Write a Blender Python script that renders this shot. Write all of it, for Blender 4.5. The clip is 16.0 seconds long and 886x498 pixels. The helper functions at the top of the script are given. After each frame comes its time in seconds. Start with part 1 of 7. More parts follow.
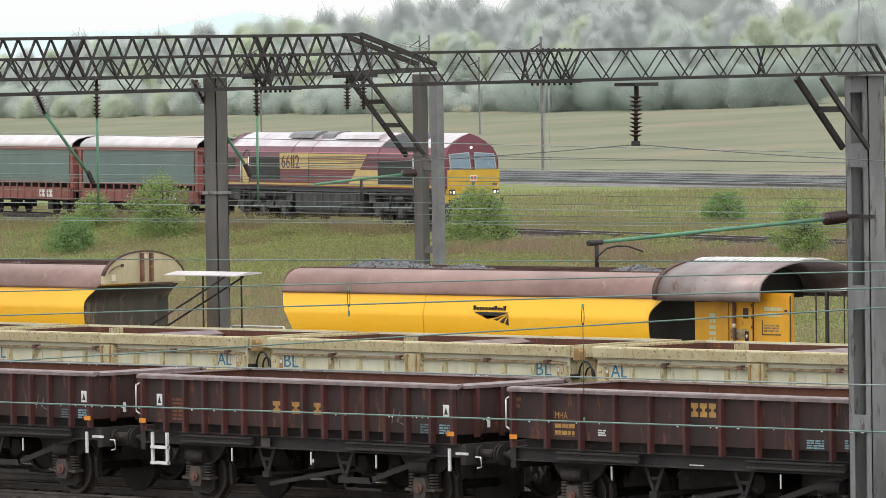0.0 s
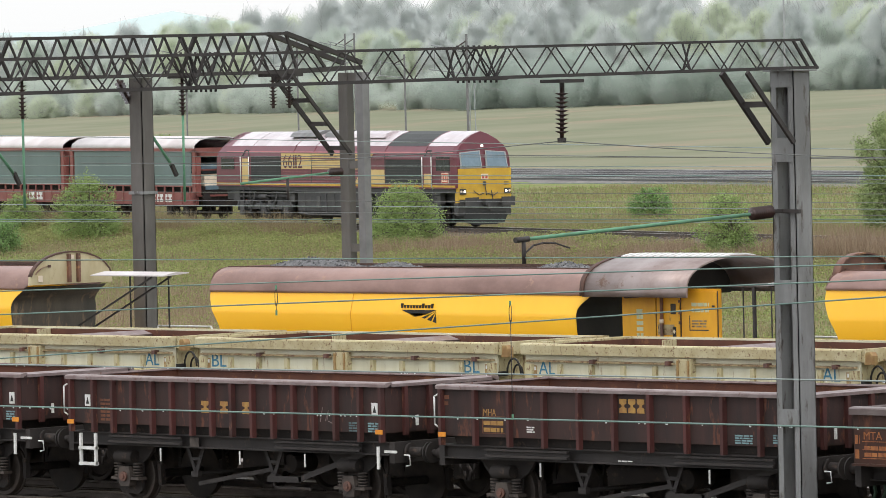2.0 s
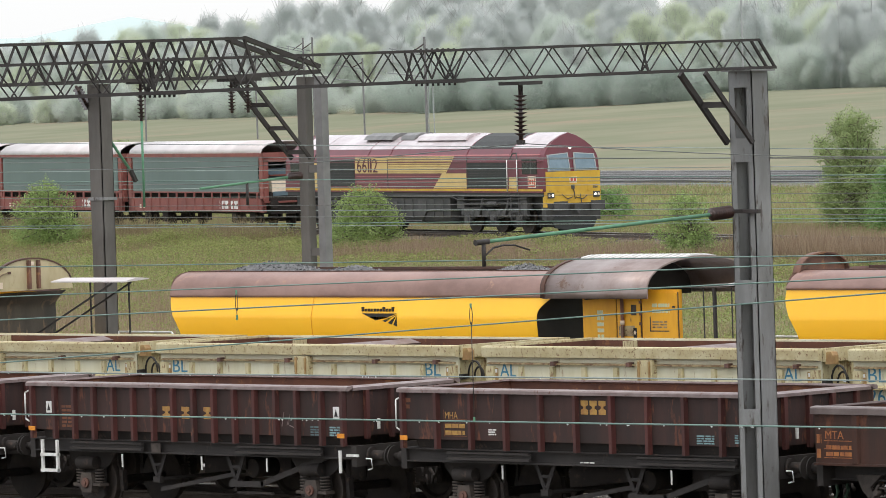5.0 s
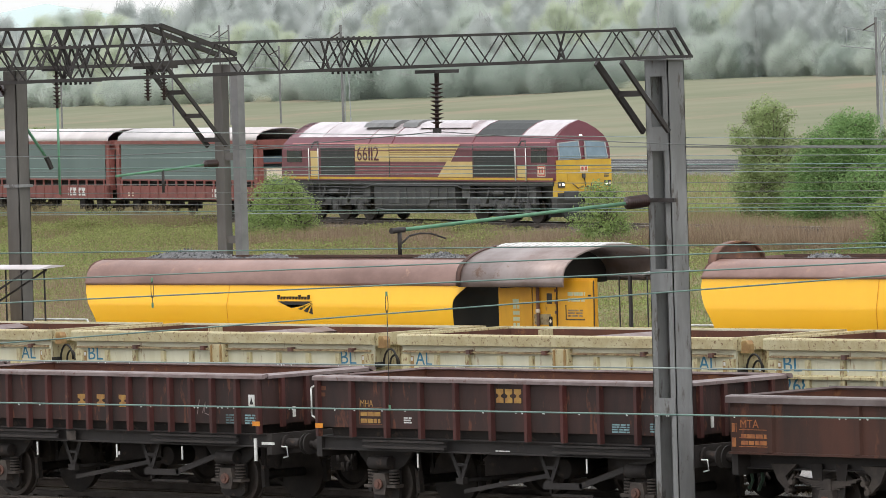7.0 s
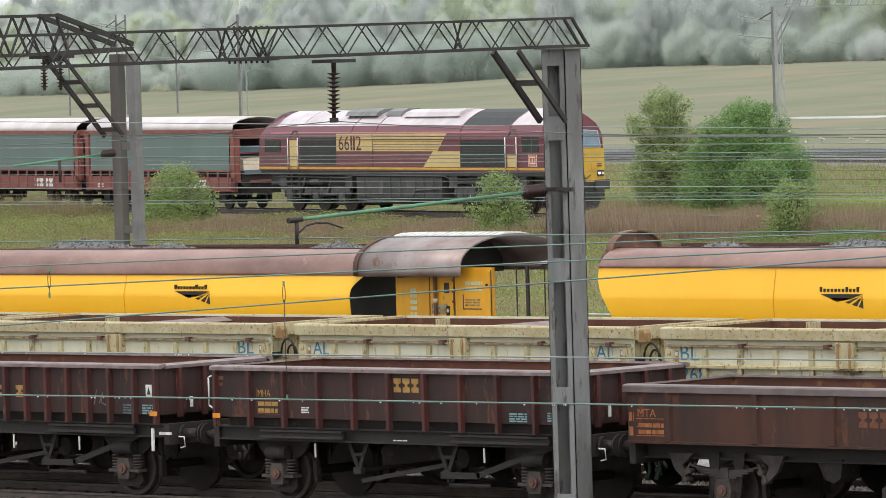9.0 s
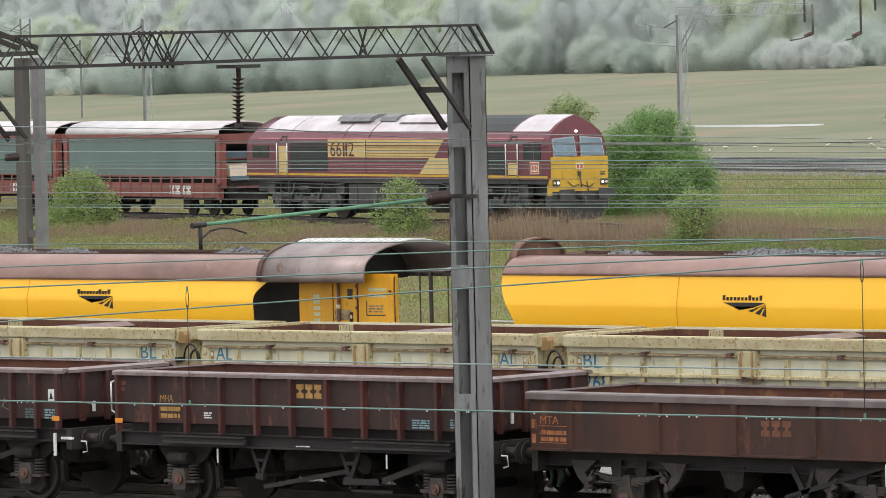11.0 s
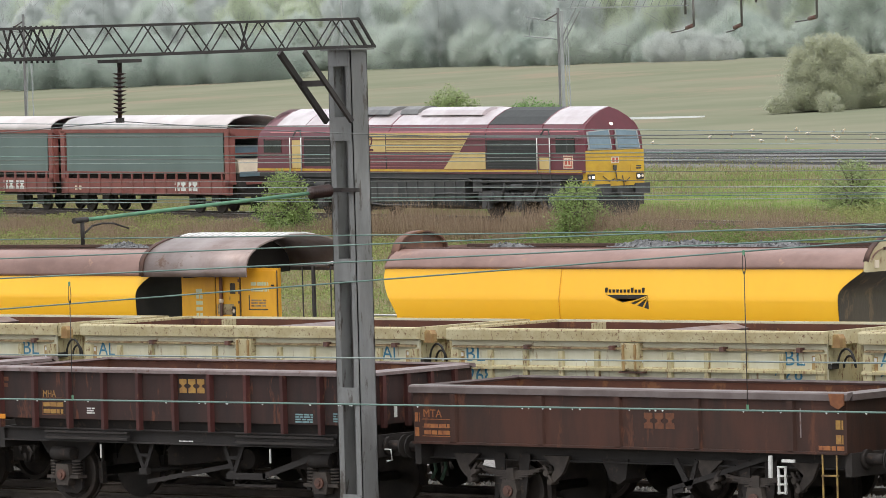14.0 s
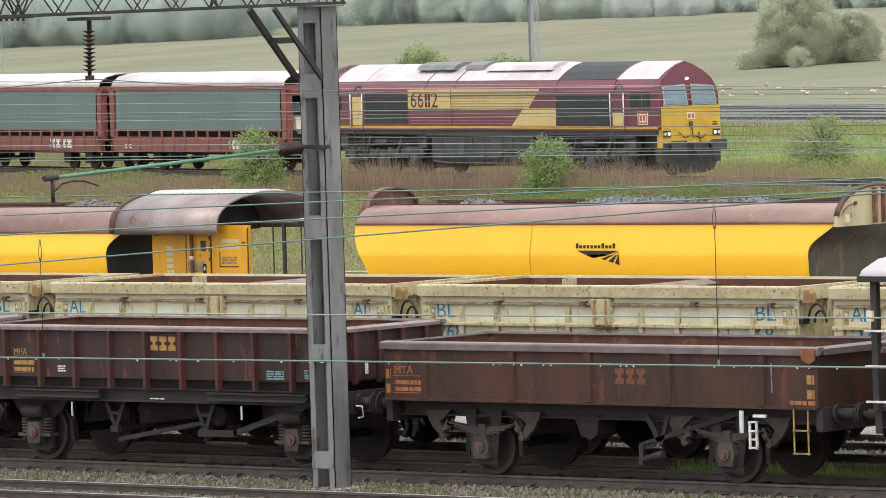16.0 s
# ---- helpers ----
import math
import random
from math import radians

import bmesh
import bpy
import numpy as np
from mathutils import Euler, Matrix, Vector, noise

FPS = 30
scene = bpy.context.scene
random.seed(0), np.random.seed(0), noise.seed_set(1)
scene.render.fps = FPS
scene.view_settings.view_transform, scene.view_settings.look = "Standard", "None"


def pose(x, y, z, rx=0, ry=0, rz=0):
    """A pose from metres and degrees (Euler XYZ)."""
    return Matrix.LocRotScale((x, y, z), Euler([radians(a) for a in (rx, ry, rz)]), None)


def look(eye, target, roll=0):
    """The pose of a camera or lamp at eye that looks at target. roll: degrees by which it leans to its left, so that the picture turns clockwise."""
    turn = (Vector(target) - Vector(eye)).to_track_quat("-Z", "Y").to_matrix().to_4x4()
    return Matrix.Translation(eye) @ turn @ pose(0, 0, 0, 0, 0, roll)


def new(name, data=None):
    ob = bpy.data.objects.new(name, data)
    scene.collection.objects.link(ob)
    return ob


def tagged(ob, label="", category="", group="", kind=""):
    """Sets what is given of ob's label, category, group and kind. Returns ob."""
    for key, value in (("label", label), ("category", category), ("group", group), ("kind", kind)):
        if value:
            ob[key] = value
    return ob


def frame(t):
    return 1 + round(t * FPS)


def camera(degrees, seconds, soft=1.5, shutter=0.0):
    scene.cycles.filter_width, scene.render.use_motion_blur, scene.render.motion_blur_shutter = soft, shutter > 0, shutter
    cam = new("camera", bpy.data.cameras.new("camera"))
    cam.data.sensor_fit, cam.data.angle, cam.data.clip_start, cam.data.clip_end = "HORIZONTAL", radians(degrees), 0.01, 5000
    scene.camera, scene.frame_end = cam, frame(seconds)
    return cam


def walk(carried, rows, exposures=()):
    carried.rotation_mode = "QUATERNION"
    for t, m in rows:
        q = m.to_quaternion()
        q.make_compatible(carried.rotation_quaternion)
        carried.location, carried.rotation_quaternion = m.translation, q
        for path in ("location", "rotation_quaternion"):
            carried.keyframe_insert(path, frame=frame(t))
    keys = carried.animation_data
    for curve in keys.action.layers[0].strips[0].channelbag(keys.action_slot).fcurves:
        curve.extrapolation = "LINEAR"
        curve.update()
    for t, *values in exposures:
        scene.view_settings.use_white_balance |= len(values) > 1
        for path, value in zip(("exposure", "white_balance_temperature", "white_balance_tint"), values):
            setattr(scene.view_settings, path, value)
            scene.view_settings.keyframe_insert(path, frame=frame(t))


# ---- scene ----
# ---- camera: a tripod on a bridge, panning and tilting slowly ----
cam = camera(8.965, 16.0, soft=0.85)
EYE = (60.621, -65.825, 6.67)
PAN = [
    (0.0, 88.596, 0.838, 45.607), (0.5, 88.530, 0.862, 45.375), (1.0, 88.486, 1.051, 45.189),
    (1.5, 88.512, 1.045, 45.026), (2.0, 88.561, 1.293, 44.856), (2.5, 88.578, 1.495, 44.810),
    (3.0, 88.580, 1.595, 44.907), (3.2, 88.553, 1.512, 44.930), (5.5, 88.573, 2.009, 44.220),
    (6.0, 88.519, 2.101, 44.008), (6.5, 88.449, 1.786, 43.815), (7.0, 88.435, 1.650, 43.588),
    (7.5, 88.385, 1.842, 43.338), (8.0, 88.384, 1.870, 43.059), (8.5, 88.370, 1.663, 42.788),
    (9.0, 88.298, 1.709, 42.543), (11.5, 88.373, 1.171, 41.355), (12.0, 88.424, 1.046, 41.152),
    (12.5, 88.462, 0.993, 40.937), (13.0, 88.448, 1.046, 40.728), (13.5, 88.362, 1.368, 40.579),
    (14.0, 88.241, 1.597, 40.376), (14.5, 88.088, 2.052, 40.263), (15.0, 87.953, 2.188, 40.212),
    (15.5, 87.841, 2.247, 40.183), (16.0, 87.790, 1.806, 40.070),
]
walk(cam, [(t, pose(*EYE, rx, ry, rz)) for t, rx, ry, rz in PAN], [(0.0, 0.06), (9.0, 0.06), (13.0, 0.03), (14.5, 0.06), (15.0, 0.12), (15.5, 0.20), (16.0, 0.26)])

# ---- overcast daylight ----
SUN_ELEV, SUN_TURN = 62.0, 140.0
world = bpy.data.worlds.new("overcast")
scene.world = world
world.use_nodes = True
wn = world.node_tree
wn.nodes.clear()
sky = wn.nodes.new("ShaderNodeTexSky")
sky.sky_type, sky.sun_disc = "NISHITA", False
sky.sun_elevation, sky.sun_rotation = radians(SUN_ELEV), radians(SUN_TURN)
sky.dust_density, sky.air_density = 4.0, 1.0
bg_sky = wn.nodes.new("ShaderNodeBackground")
bg_sky.inputs["Strength"].default_value = 0.06
bg_cloud = wn.nodes.new("ShaderNodeBackground")
co_w = wn.nodes.new("ShaderNodeTexCoord")
sep = wn.nodes.new("ShaderNodeSeparateXYZ")
wn.links.new(co_w.outputs["Generated"], sep.inputs["Vector"])
lift = wn.nodes.new("ShaderNodeMapRange")               # an overcast sky is brighter overhead
lift.inputs["From Min"].default_value, lift.inputs["From Max"].default_value = 0.0, 1.0
lift.inputs["To Min"].default_value, lift.inputs["To Max"].default_value = 0.92, 1.36
wn.links.new(sep.outputs["Z"], lift.inputs["Value"])
bg_cloud.inputs["Color"].default_value = (0.965, 0.97, 0.975, 1)
wn.links.new(lift.outputs["Result"], bg_cloud.inputs["Strength"])
add = wn.nodes.new("ShaderNodeAddShader")
wout = wn.nodes.new("ShaderNodeOutputWorld")
wn.links.new(sky.outputs["Color"], bg_sky.inputs["Color"])
wn.links.new(bg_sky.outputs["Background"], add.inputs[0])
wn.links.new(bg_cloud.outputs["Background"], add.inputs[1])
wn.links.new(add.outputs["Shader"], wout.inputs["Surface"])
sun_data = bpy.data.lights.new("sun", "SUN")
sun_data.energy, sun_data.angle, sun_data.color = 0.9, radians(25), (1.0, 0.97, 0.92)
sun = new("sun", sun_data)
az = radians(SUN_TURN)
sun.matrix_world = look((60 * math.sin(az), 60 * math.cos(az), 60 * math.tan(radians(SUN_ELEV))), (0, 0, 0))
scene.view_settings.exposure = 0.0

# ---- materials ----
def material(name, base, second=None, scale=3.0, rough=0.7, metal=0.0, spots=None, spot_size=6.0, spot_amount=0.4,
             streak=1.0, bump=0.15, bump_scale=40.0, vary=0.0):
    """Two-tone mottled surface, with optional spots (rust, dirt) of their own colour and fine relief."""
    m = bpy.data.materials.new(name)
    m.use_nodes = True
    nt, n = m.node_tree, m.node_tree.nodes
    b = n["Principled BSDF"]
    second = second or tuple(c * 0.7 for c in base)
    co = n.new("ShaderNodeTexCoord")
    mp = n.new("ShaderNodeMapping")
    mp.inputs["Scale"].default_value = (1, 1, 1 / streak)
    nt.links.new(co.outputs["Object"], mp.inputs["Vector"])

    def grain(size, detail=5.0, rough_=0.6):
        t = n.new("ShaderNodeTexNoise")
        t.inputs["Scale"].default_value, t.inputs["Detail"].default_value, t.inputs["Roughness"].default_value = size, detail, rough_
        nt.links.new(mp.outputs["Vector"], t.inputs["Vector"])
        return t.outputs["Fac"]

    def ramp(fac, lo, hi):
        r = n.new("ShaderNodeMapRange")
        r.inputs["From Min"].default_value, r.inputs["From Max"].default_value = lo, hi
        r.interpolation_type = "SMOOTHSTEP"
        nt.links.new(fac, r.inputs["Value"])
        return r.outputs["Result"]

    def mix(fac, a, c):
        x = n.new("ShaderNodeMix")
        x.data_type = "RGBA"
        nt.links.new(fac, x.inputs["Factor"])
        for socket, v in ((x.inputs[6], a), (x.inputs[7], c)):
            if isinstance(v, tuple):
                socket.default_value = (*v, 1)
            else:
                nt.links.new(v, socket)
        return x.outputs[2]

    col = mix(ramp(grain(scale), 0.3, 0.7), base, second)
    if spots:
        col = mix(ramp(grain(spot_size, 8.0, 0.7), 0.75 - spot_amount * 0.5, 0.85 - spot_amount * 0.5), col, spots)
    if vary:
        inf = n.new("ShaderNodeObjectInfo")
        hs = n.new("ShaderNodeHueSaturation")
        r = n.new("ShaderNodeMapRange")
        r.inputs["To Min"].default_value, r.inputs["To Max"].default_value = 1 - vary, 1 + vary
        nt.links.new(inf.outputs["Random"], r.inputs["Value"])
        nt.links.new(r.outputs["Result"], hs.inputs["Value"])
        nt.links.new(col, hs.inputs["Color"])
        col = hs.outputs["Color"]
    nt.links.new(col, b.inputs["Base Color"])
    b.inputs["Roughness"].default_value, b.inputs["Metallic"].default_value = rough, metal
    if rough >= 0.95:
        b.inputs["Specular IOR Level"].default_value = 0.0
    if bump:
        bp = n.new("ShaderNodeBump")
        bp.inputs["Strength"].default_value, bp.inputs["Distance"].default_value = bump, 0.02
        nt.links.new(grain(bump_scale, 3.0), bp.inputs["Height"])
        nt.links.new(bp.outputs["Normal"], b.inputs["Normal"])
    return m


def leaves(name, dark, light, through_light=0.35):
    """Leaf material; each clump of leaves has its own shade between dark and light."""
    m = bpy.data.materials.new(name)
    m.use_nodes = True
    nt, n = m.node_tree, m.node_tree.nodes
    b = n["Principled BSDF"]
    g = n.new("ShaderNodeNewGeometry")
    x = n.new("ShaderNodeMix")
    x.data_type = "RGBA"
    x.inputs[6].default_value, x.inputs[7].default_value = (*dark, 1), (*light, 1)
    nt.links.new(g.outputs["Random Per Island"], x.inputs["Factor"])
    nt.links.new(x.outputs[2], b.inputs["Base Color"])
    b.inputs["Roughness"].default_value = 0.7
    b.inputs["Specular IOR Level"].default_value = 0.05
    tr = n.new("ShaderNodeBsdfTranslucent")
    nt.links.new(x.outputs[2], tr.inputs["Color"])
    ms = n.new("ShaderNodeMixShader")
    ms.inputs["Fac"].default_value = through_light
    nt.links.new(b.outputs["BSDF"], ms.inputs[1])
    nt.links.new(tr.outputs["BSDF"], ms.inputs[2])
    nt.links.new(ms.outputs["Shader"], n["Material Output"].inputs["Surface"])
    return m


def lamp_glow(name, colour, strength):
    m = bpy.data.materials.new(name)
    m.use_nodes = True
    b = m.node_tree.nodes["Principled BSDF"]
    b.inputs["Base Color"].default_value = (*colour, 1)
    b.inputs["Emission Color"].default_value = (*colour, 1)
    b.inputs["Emission Strength"].default_value = strength
    return m


M_MAROON = material("maroon_wagon_paint", (0.047, 0.0195, 0.0155), (0.0215, 0.0118, 0.0100), 2.2, 0.68, spots=(0.12, 0.040, 0.022), spot_size=5, spot_amount=0.38, streak=4)
M_MAROON_RIB = material("maroon_rib_paint", (0.085, 0.022, 0.019), (0.042, 0.015, 0.013), 2, 0.6, spots=(0.16, 0.065, 0.038), spot_amount=0.34, streak=3)
M_RIM = material("worn_mauve_rim", (0.235, 0.19, 0.185), (0.155, 0.108, 0.102), 3.5, 0.48, spots=(0.12, 0.055, 0.04), spot_size=9, spot_amount=0.36)
M_RUST_IN = material("rusty_wagon_inside", (0.13, 0.05, 0.028), (0.07, 0.03, 0.02), 1.2, 0.9, spots=(0.2, 0.09, 0.04), spot_size=3)
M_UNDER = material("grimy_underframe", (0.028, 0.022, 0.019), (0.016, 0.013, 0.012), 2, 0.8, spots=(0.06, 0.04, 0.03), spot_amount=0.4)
M_WHEEL = material("brown_dusty_wheel_steel", (0.055, 0.042, 0.035), (0.03, 0.024, 0.02), 4, 0.65, 0.2)
M_AXLEBOX = material("rusty_axlebox", (0.082, 0.066, 0.055), (0.04, 0.032, 0.028), 5, 0.75)
M_WHITE = material("dirty_white_paint", (0.75, 0.76, 0.74), (0.55, 0.55, 0.52), 6, 0.6)
M_SILL = material("solebar_dark_grey", (0.036, 0.03, 0.027), (0.02, 0.017, 0.016), 1.5, 0.7, spots=(0.07, 0.05, 0.04), spot_amount=0.3, streak=2)
M_MUSTARD = material("faded_mustard_lettering", (0.42, 0.25, 0.06), (0.28, 0.14, 0.05), 9, 0.7)
M_GHOST = material("rust_orange_faded_lettering", (0.17, 0.066, 0.031), (0.11, 0.042, 0.024), 9, 0.7)
M_TAGBLUE = material("pale_blue_data_panel", (0.22, 0.36, 0.38), (0.14, 0.24, 0.26), 8, 0.6)
M_ORANGE = material("orange_reflector", (0.75, 0.30, 0.02), (0.6, 0.2, 0.02), 8, 0.5)
M_CREAM = material("cream_wagon_paint", (0.53, 0.475, 0.29), (0.42, 0.365, 0.20), 1.5, 0.65, spots=(0.20, 0.115, 0.052), spot_size=22, spot_amount=0.46, streak=4)
M_CREAM_PANEL = material("pale_cream_panel", (0.66, 0.645, 0.50), (0.54, 0.51, 0.35), 1.5, 0.6, spots=(0.25, 0.15, 0.07), spot_size=9, spot_amount=0.33, streak=6)
M_CREAM_RIM = material("chipped_cream_rim", (0.54, 0.49, 0.305), (0.43, 0.36, 0.20), 4, 0.7, spots=(0.17, 0.09, 0.045), spot_size=17, spot_amount=0.42)
M_BLUE = material("blue_stencil", (0.03, 0.16, 0.27), (0.05, 0.2, 0.3), 10, 0.6)
M_YELLOW = material("yellow_hopper_paint", (0.95, 0.535, 0.03), (0.93, 0.495, 0.022), 0.6, 0.36, spots=(0.70, 0.34, 0.04), spot_size=3.2, spot_amount=0.17, streak=4, bump=0.05)
M_BROWN = material("brown_dusty_hopper_top", (0.31, 0.195, 0.165), (0.20, 0.118, 0.098), 1.1, 0.40, spots=(0.36, 0.215, 0.155), spot_size=1.6, spot_amount=0.32, streak=0.6, bump=0.12)
M_HOOD = material("brown_hood_metal", (0.34, 0.285, 0.27), (0.22, 0.165, 0.15), 1.6, 0.44, 0.45, spots=(0.19, 0.11, 0.075), spot_size=3.5, spot_amount=0.32, bump=0.10)
# Black of the hopper end, also used to paint shade under the hood.
M_END_SHADE = material("black_end_steel_and_shade", (0.014, 0.013, 0.012), (0.028, 0.024, 0.02), 1.5, 0.75)
M_END_DARK = material("oily_dark_hopper_end", (0.105, 0.082, 0.058), (0.045, 0.036, 0.028), 1.6, 0.5, spots=(0.19, 0.125, 0.075), spot_size=3.5, spot_amount=0.42, streak=3)
M_END_CREAM = material("stained_cream_bulkhead", (0.52, 0.46, 0.29), (0.40, 0.33, 0.19), 2, 0.65, spots=(0.20, 0.12, 0.06), spot_size=4, spot_amount=0.32, streak=2)
M_BLACK = material("black_lettering", (0.016, 0.016, 0.016), (0.024, 0.022, 0.02), 5, 0.6)
M_STONE = material("grey_ballast_stone", (0.17, 0.172, 0.175), (0.08, 0.081, 0.083), 9, 0.9, bump=0.4, vary=0.2)
M_GALV = material("galvanised_steel", (0.27, 0.275, 0.275), (0.155, 0.158, 0.155), 1.6, 0.6, 0.25, spots=(0.09, 0.078, 0.068), spot_size=4.5, spot_amount=0.42, streak=3.5)
M_MAST_DARK = material("weathered_dark_mast", (0.15, 0.14, 0.13), (0.085, 0.078, 0.07), 1.2, 0.7, 0.2, streak=3)
M_TRUSS = material("dark_oxide_truss", (0.036, 0.03, 0.028), (0.022, 0.019, 0.018), 2, 0.65)
M_INSUL = material("brown_glazed_insulator", (0.05, 0.026, 0.022), (0.03, 0.018, 0.016), 4, 0.3)
M_VERDI = material("verdigris_tube", (0.115, 0.29, 0.17), (0.08, 0.19, 0.115), 4, 0.6)
M_WIRE_G = material("green_copper_wire", (0.15, 0.24, 0.21), (0.10, 0.17, 0.15), 3, 0.5)
M_WIRE = material("grey_wire", (0.14, 0.15, 0.145), (0.10, 0.105, 0.1), 3, 0.5)
M_WIRE_PALE = material("pale_wet_wire", (0.25, 0.30, 0.285), (0.18, 0.225, 0.215), 3, 0.45)
M_DROP = material("water_drop", (0.8, 0.85, 0.85), (0.7, 0.75, 0.75), 3, 0.1)
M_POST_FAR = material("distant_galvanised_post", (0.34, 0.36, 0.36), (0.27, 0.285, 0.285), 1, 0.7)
M_RAIL = material("rail_steel", (0.12, 0.098, 0.085), (0.075, 0.06, 0.052), 4, 0.5, 0.3)
M_RAILHEAD = material("polished_rail_head", (0.52, 0.52, 0.52), (0.38, 0.37, 0.36), 4, 0.35, 0.4)
M_SLEEPER = material("oily_sleeper", (0.11, 0.09, 0.075), (0.065, 0.055, 0.048), 3, 0.85)
M_BALLAST = material("dirty_yard_ballast", (0.15, 0.13, 0.105), (0.085, 0.078, 0.062), 6, 0.95, spots=(0.045, 0.075, 0.02), spot_size=0.9, spot_amount=0.3, bump=0.9, bump_scale=14)
M_BALLAST_PALE = material("pale_track_ballast", (0.40, 0.39, 0.38), (0.17, 0.165, 0.16), 18, 0.95, bump=0.8, bump_scale=22)
# Blue raised in the grass and field colours to give distance haze.
M_GRASS = material("rough_spring_grass", (0.19, 0.21, 0.098), (0.25, 0.212, 0.14), 0.22, 0.95, spots=(0.155, 0.225, 0.065), spot_size=0.45, spot_amount=0.55, bump=0.9, bump_scale=3)
M_FIELD = material("pale_hazed_field_grass", (0.228, 0.226, 0.163), (0.178, 0.193, 0.132), 0.05, 0.95, spots=(0.25, 0.218, 0.16), spot_size=0.03, spot_amount=0.45, streak=1, bump=0.5, bump_scale=2)
M_BARK = material("grey_brown_bark", (0.15, 0.125, 0.095), (0.10, 0.085, 0.065), 4, 0.9)
M_LOCO_MAROON = material("loco_maroon", (0.15, 0.034, 0.048), (0.125, 0.032, 0.044), 1.5, 0.38, bump=0.03)
M_LOCO_GOLD = material("loco_gold", (0.62, 0.455, 0.19), (0.55, 0.395, 0.155), 1.5, 0.45, bump=0.03)
M_LOCO_YELLOW = material("loco_warning_yellow", (0.60, 0.375, 0.035), (0.50, 0.30, 0.035), 2, 0.45, spots=(0.30, 0.19, 0.05), spot_size=2.5, spot_amount=0.25, bump=0.03)
# White sky reflected on the maroon roof, put into a pale base colour.
M_LOCO_ROOF = material("sky_paled_wet_loco_roof", (0.62, 0.57, 0.58), (0.48, 0.42, 0.43), 1.0, 0.22, 0.3, bump=0.04)
# Haze that lifts the loco's darks is put into these two tones.
M_LOCO_BLACK = material("loco_underframe_black", (0.036, 0.038, 0.039), (0.062, 0.060, 0.058), 1.6, 0.65)
M_LOCO_GREY = material("hazed_dusty_bogie_grey", (0.088, 0.086, 0.084), (0.045, 0.046, 0.047), 2.5, 0.7)
M_GRILLE = material("dark_grille", (0.03, 0.034, 0.032), (0.02, 0.022, 0.022), 3, 0.6)
M_PINK = material("pale_pink_line", (0.45, 0.16, 0.16), (0.4, 0.14, 0.14), 3, 0.5)
M_GLASS = material("blue_grey_cab_glass", (0.17, 0.24, 0.29), (0.12, 0.18, 0.22), 1.5, 0.08, bump=0.0)
M_SIDEGLASS = material("dark_side_glass", (0.02, 0.025, 0.025), (0.035, 0.04, 0.04), 1.5, 0.08, bump=0.0)
M_RED = material("red_badge", (0.52, 0.085, 0.05), (0.45, 0.08, 0.05), 3, 0.5)
M_PALE = material("white_badge", (0.76, 0.66, 0.52), (0.66, 0.56, 0.44), 3, 0.5)
# Carrier red paled and desaturated in base colour for haze.
M_CAR_RED = material("hazed_red_carrier_frame", (0.25, 0.082, 0.068), (0.185, 0.062, 0.052), 1.5, 0.6, spots=(0.12, 0.05, 0.04), spot_amount=0.25)
M_CURTAIN = material("grey_green_curtain", (0.135, 0.185, 0.175), (0.115, 0.16, 0.15), 0.5, 0.6, streak=5, bump=0.2, bump_scale=2)
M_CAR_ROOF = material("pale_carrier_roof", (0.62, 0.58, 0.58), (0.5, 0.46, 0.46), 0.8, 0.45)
# Bush leaf colours lightened beyond their spring green for haze.
M_LEAF_A = leaves("hawthorn_leaves", (0.21, 0.29, 0.11), (0.37, 0.47, 0.19), 0.5)
M_LEAF_B = leaves("deep_green_leaves", (0.15, 0.25, 0.10), (0.28, 0.42, 0.17), 0.5)
M_LEAF_C = leaves("olive_budding_leaves", (0.245, 0.315, 0.145), (0.385, 0.455, 0.22), 0.5)
# Distance haze put into the wood's pale base colours and strong translucency.
M_LEAF_FAR1 = leaves("hazed_grey_green_wood_leaves", (0.615, 0.672, 0.615), (0.65, 0.70, 0.64), 0.68)
M_LEAF_FAR2 = leaves("hazed_spring_wood_leaves", (0.635, 0.685, 0.565), (0.675, 0.725, 0.595), 0.68)
M_LEAF_FAR3 = leaves("hazed_bare_twigs", (0.63, 0.662, 0.648), (0.665, 0.695, 0.675), 0.68)
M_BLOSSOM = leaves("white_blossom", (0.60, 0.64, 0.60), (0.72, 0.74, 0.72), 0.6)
M_STRAW = leaves("dry_straw_stems", (0.21, 0.165, 0.10), (0.36, 0.30, 0.185), 0.45)
M_TUFT = leaves("green_grass_blades", (0.13, 0.175, 0.06), (0.225, 0.285, 0.105), 0.5)
M_VERGE = leaves("fresh_verge_blades", (0.17, 0.25, 0.07), (0.29, 0.39, 0.12), 0.5)
# Haze over the hills put into their pale blue-grey base colour.
M_HILL = material("far_hazed_hill", (0.47, 0.56, 0.55), (0.43, 0.52, 0.51), 0.004, 0.95)
M_HEADLAMP = lamp_glow("lit_headlamp", (1.0, 0.93, 0.8), 2.0)
# Reflected sky put into the water's near-white base colour.
M_WATER = material("sky_white_puddle", (0.80, 0.82, 0.82), (0.75, 0.77, 0.77), 0.2, 0.05, bump=0)
M_FAN = material("grey_roof_cowl", (0.19, 0.19, 0.19), (0.12, 0.12, 0.12), 1.5, 0.5)
# Haze over the field bushes put into this pale olive colour.
M_LEAF_ROUND = leaves("hazed_olive_bush_leaves", (0.51, 0.53, 0.40), (0.585, 0.60, 0.46), 0.7)
# Hedge leaves and far bark paled in base colour for haze.
M_LEAF_FAR4 = leaves("hazed_hedge_leaves", (0.47, 0.54, 0.49), (0.52, 0.585, 0.53), 0.6)
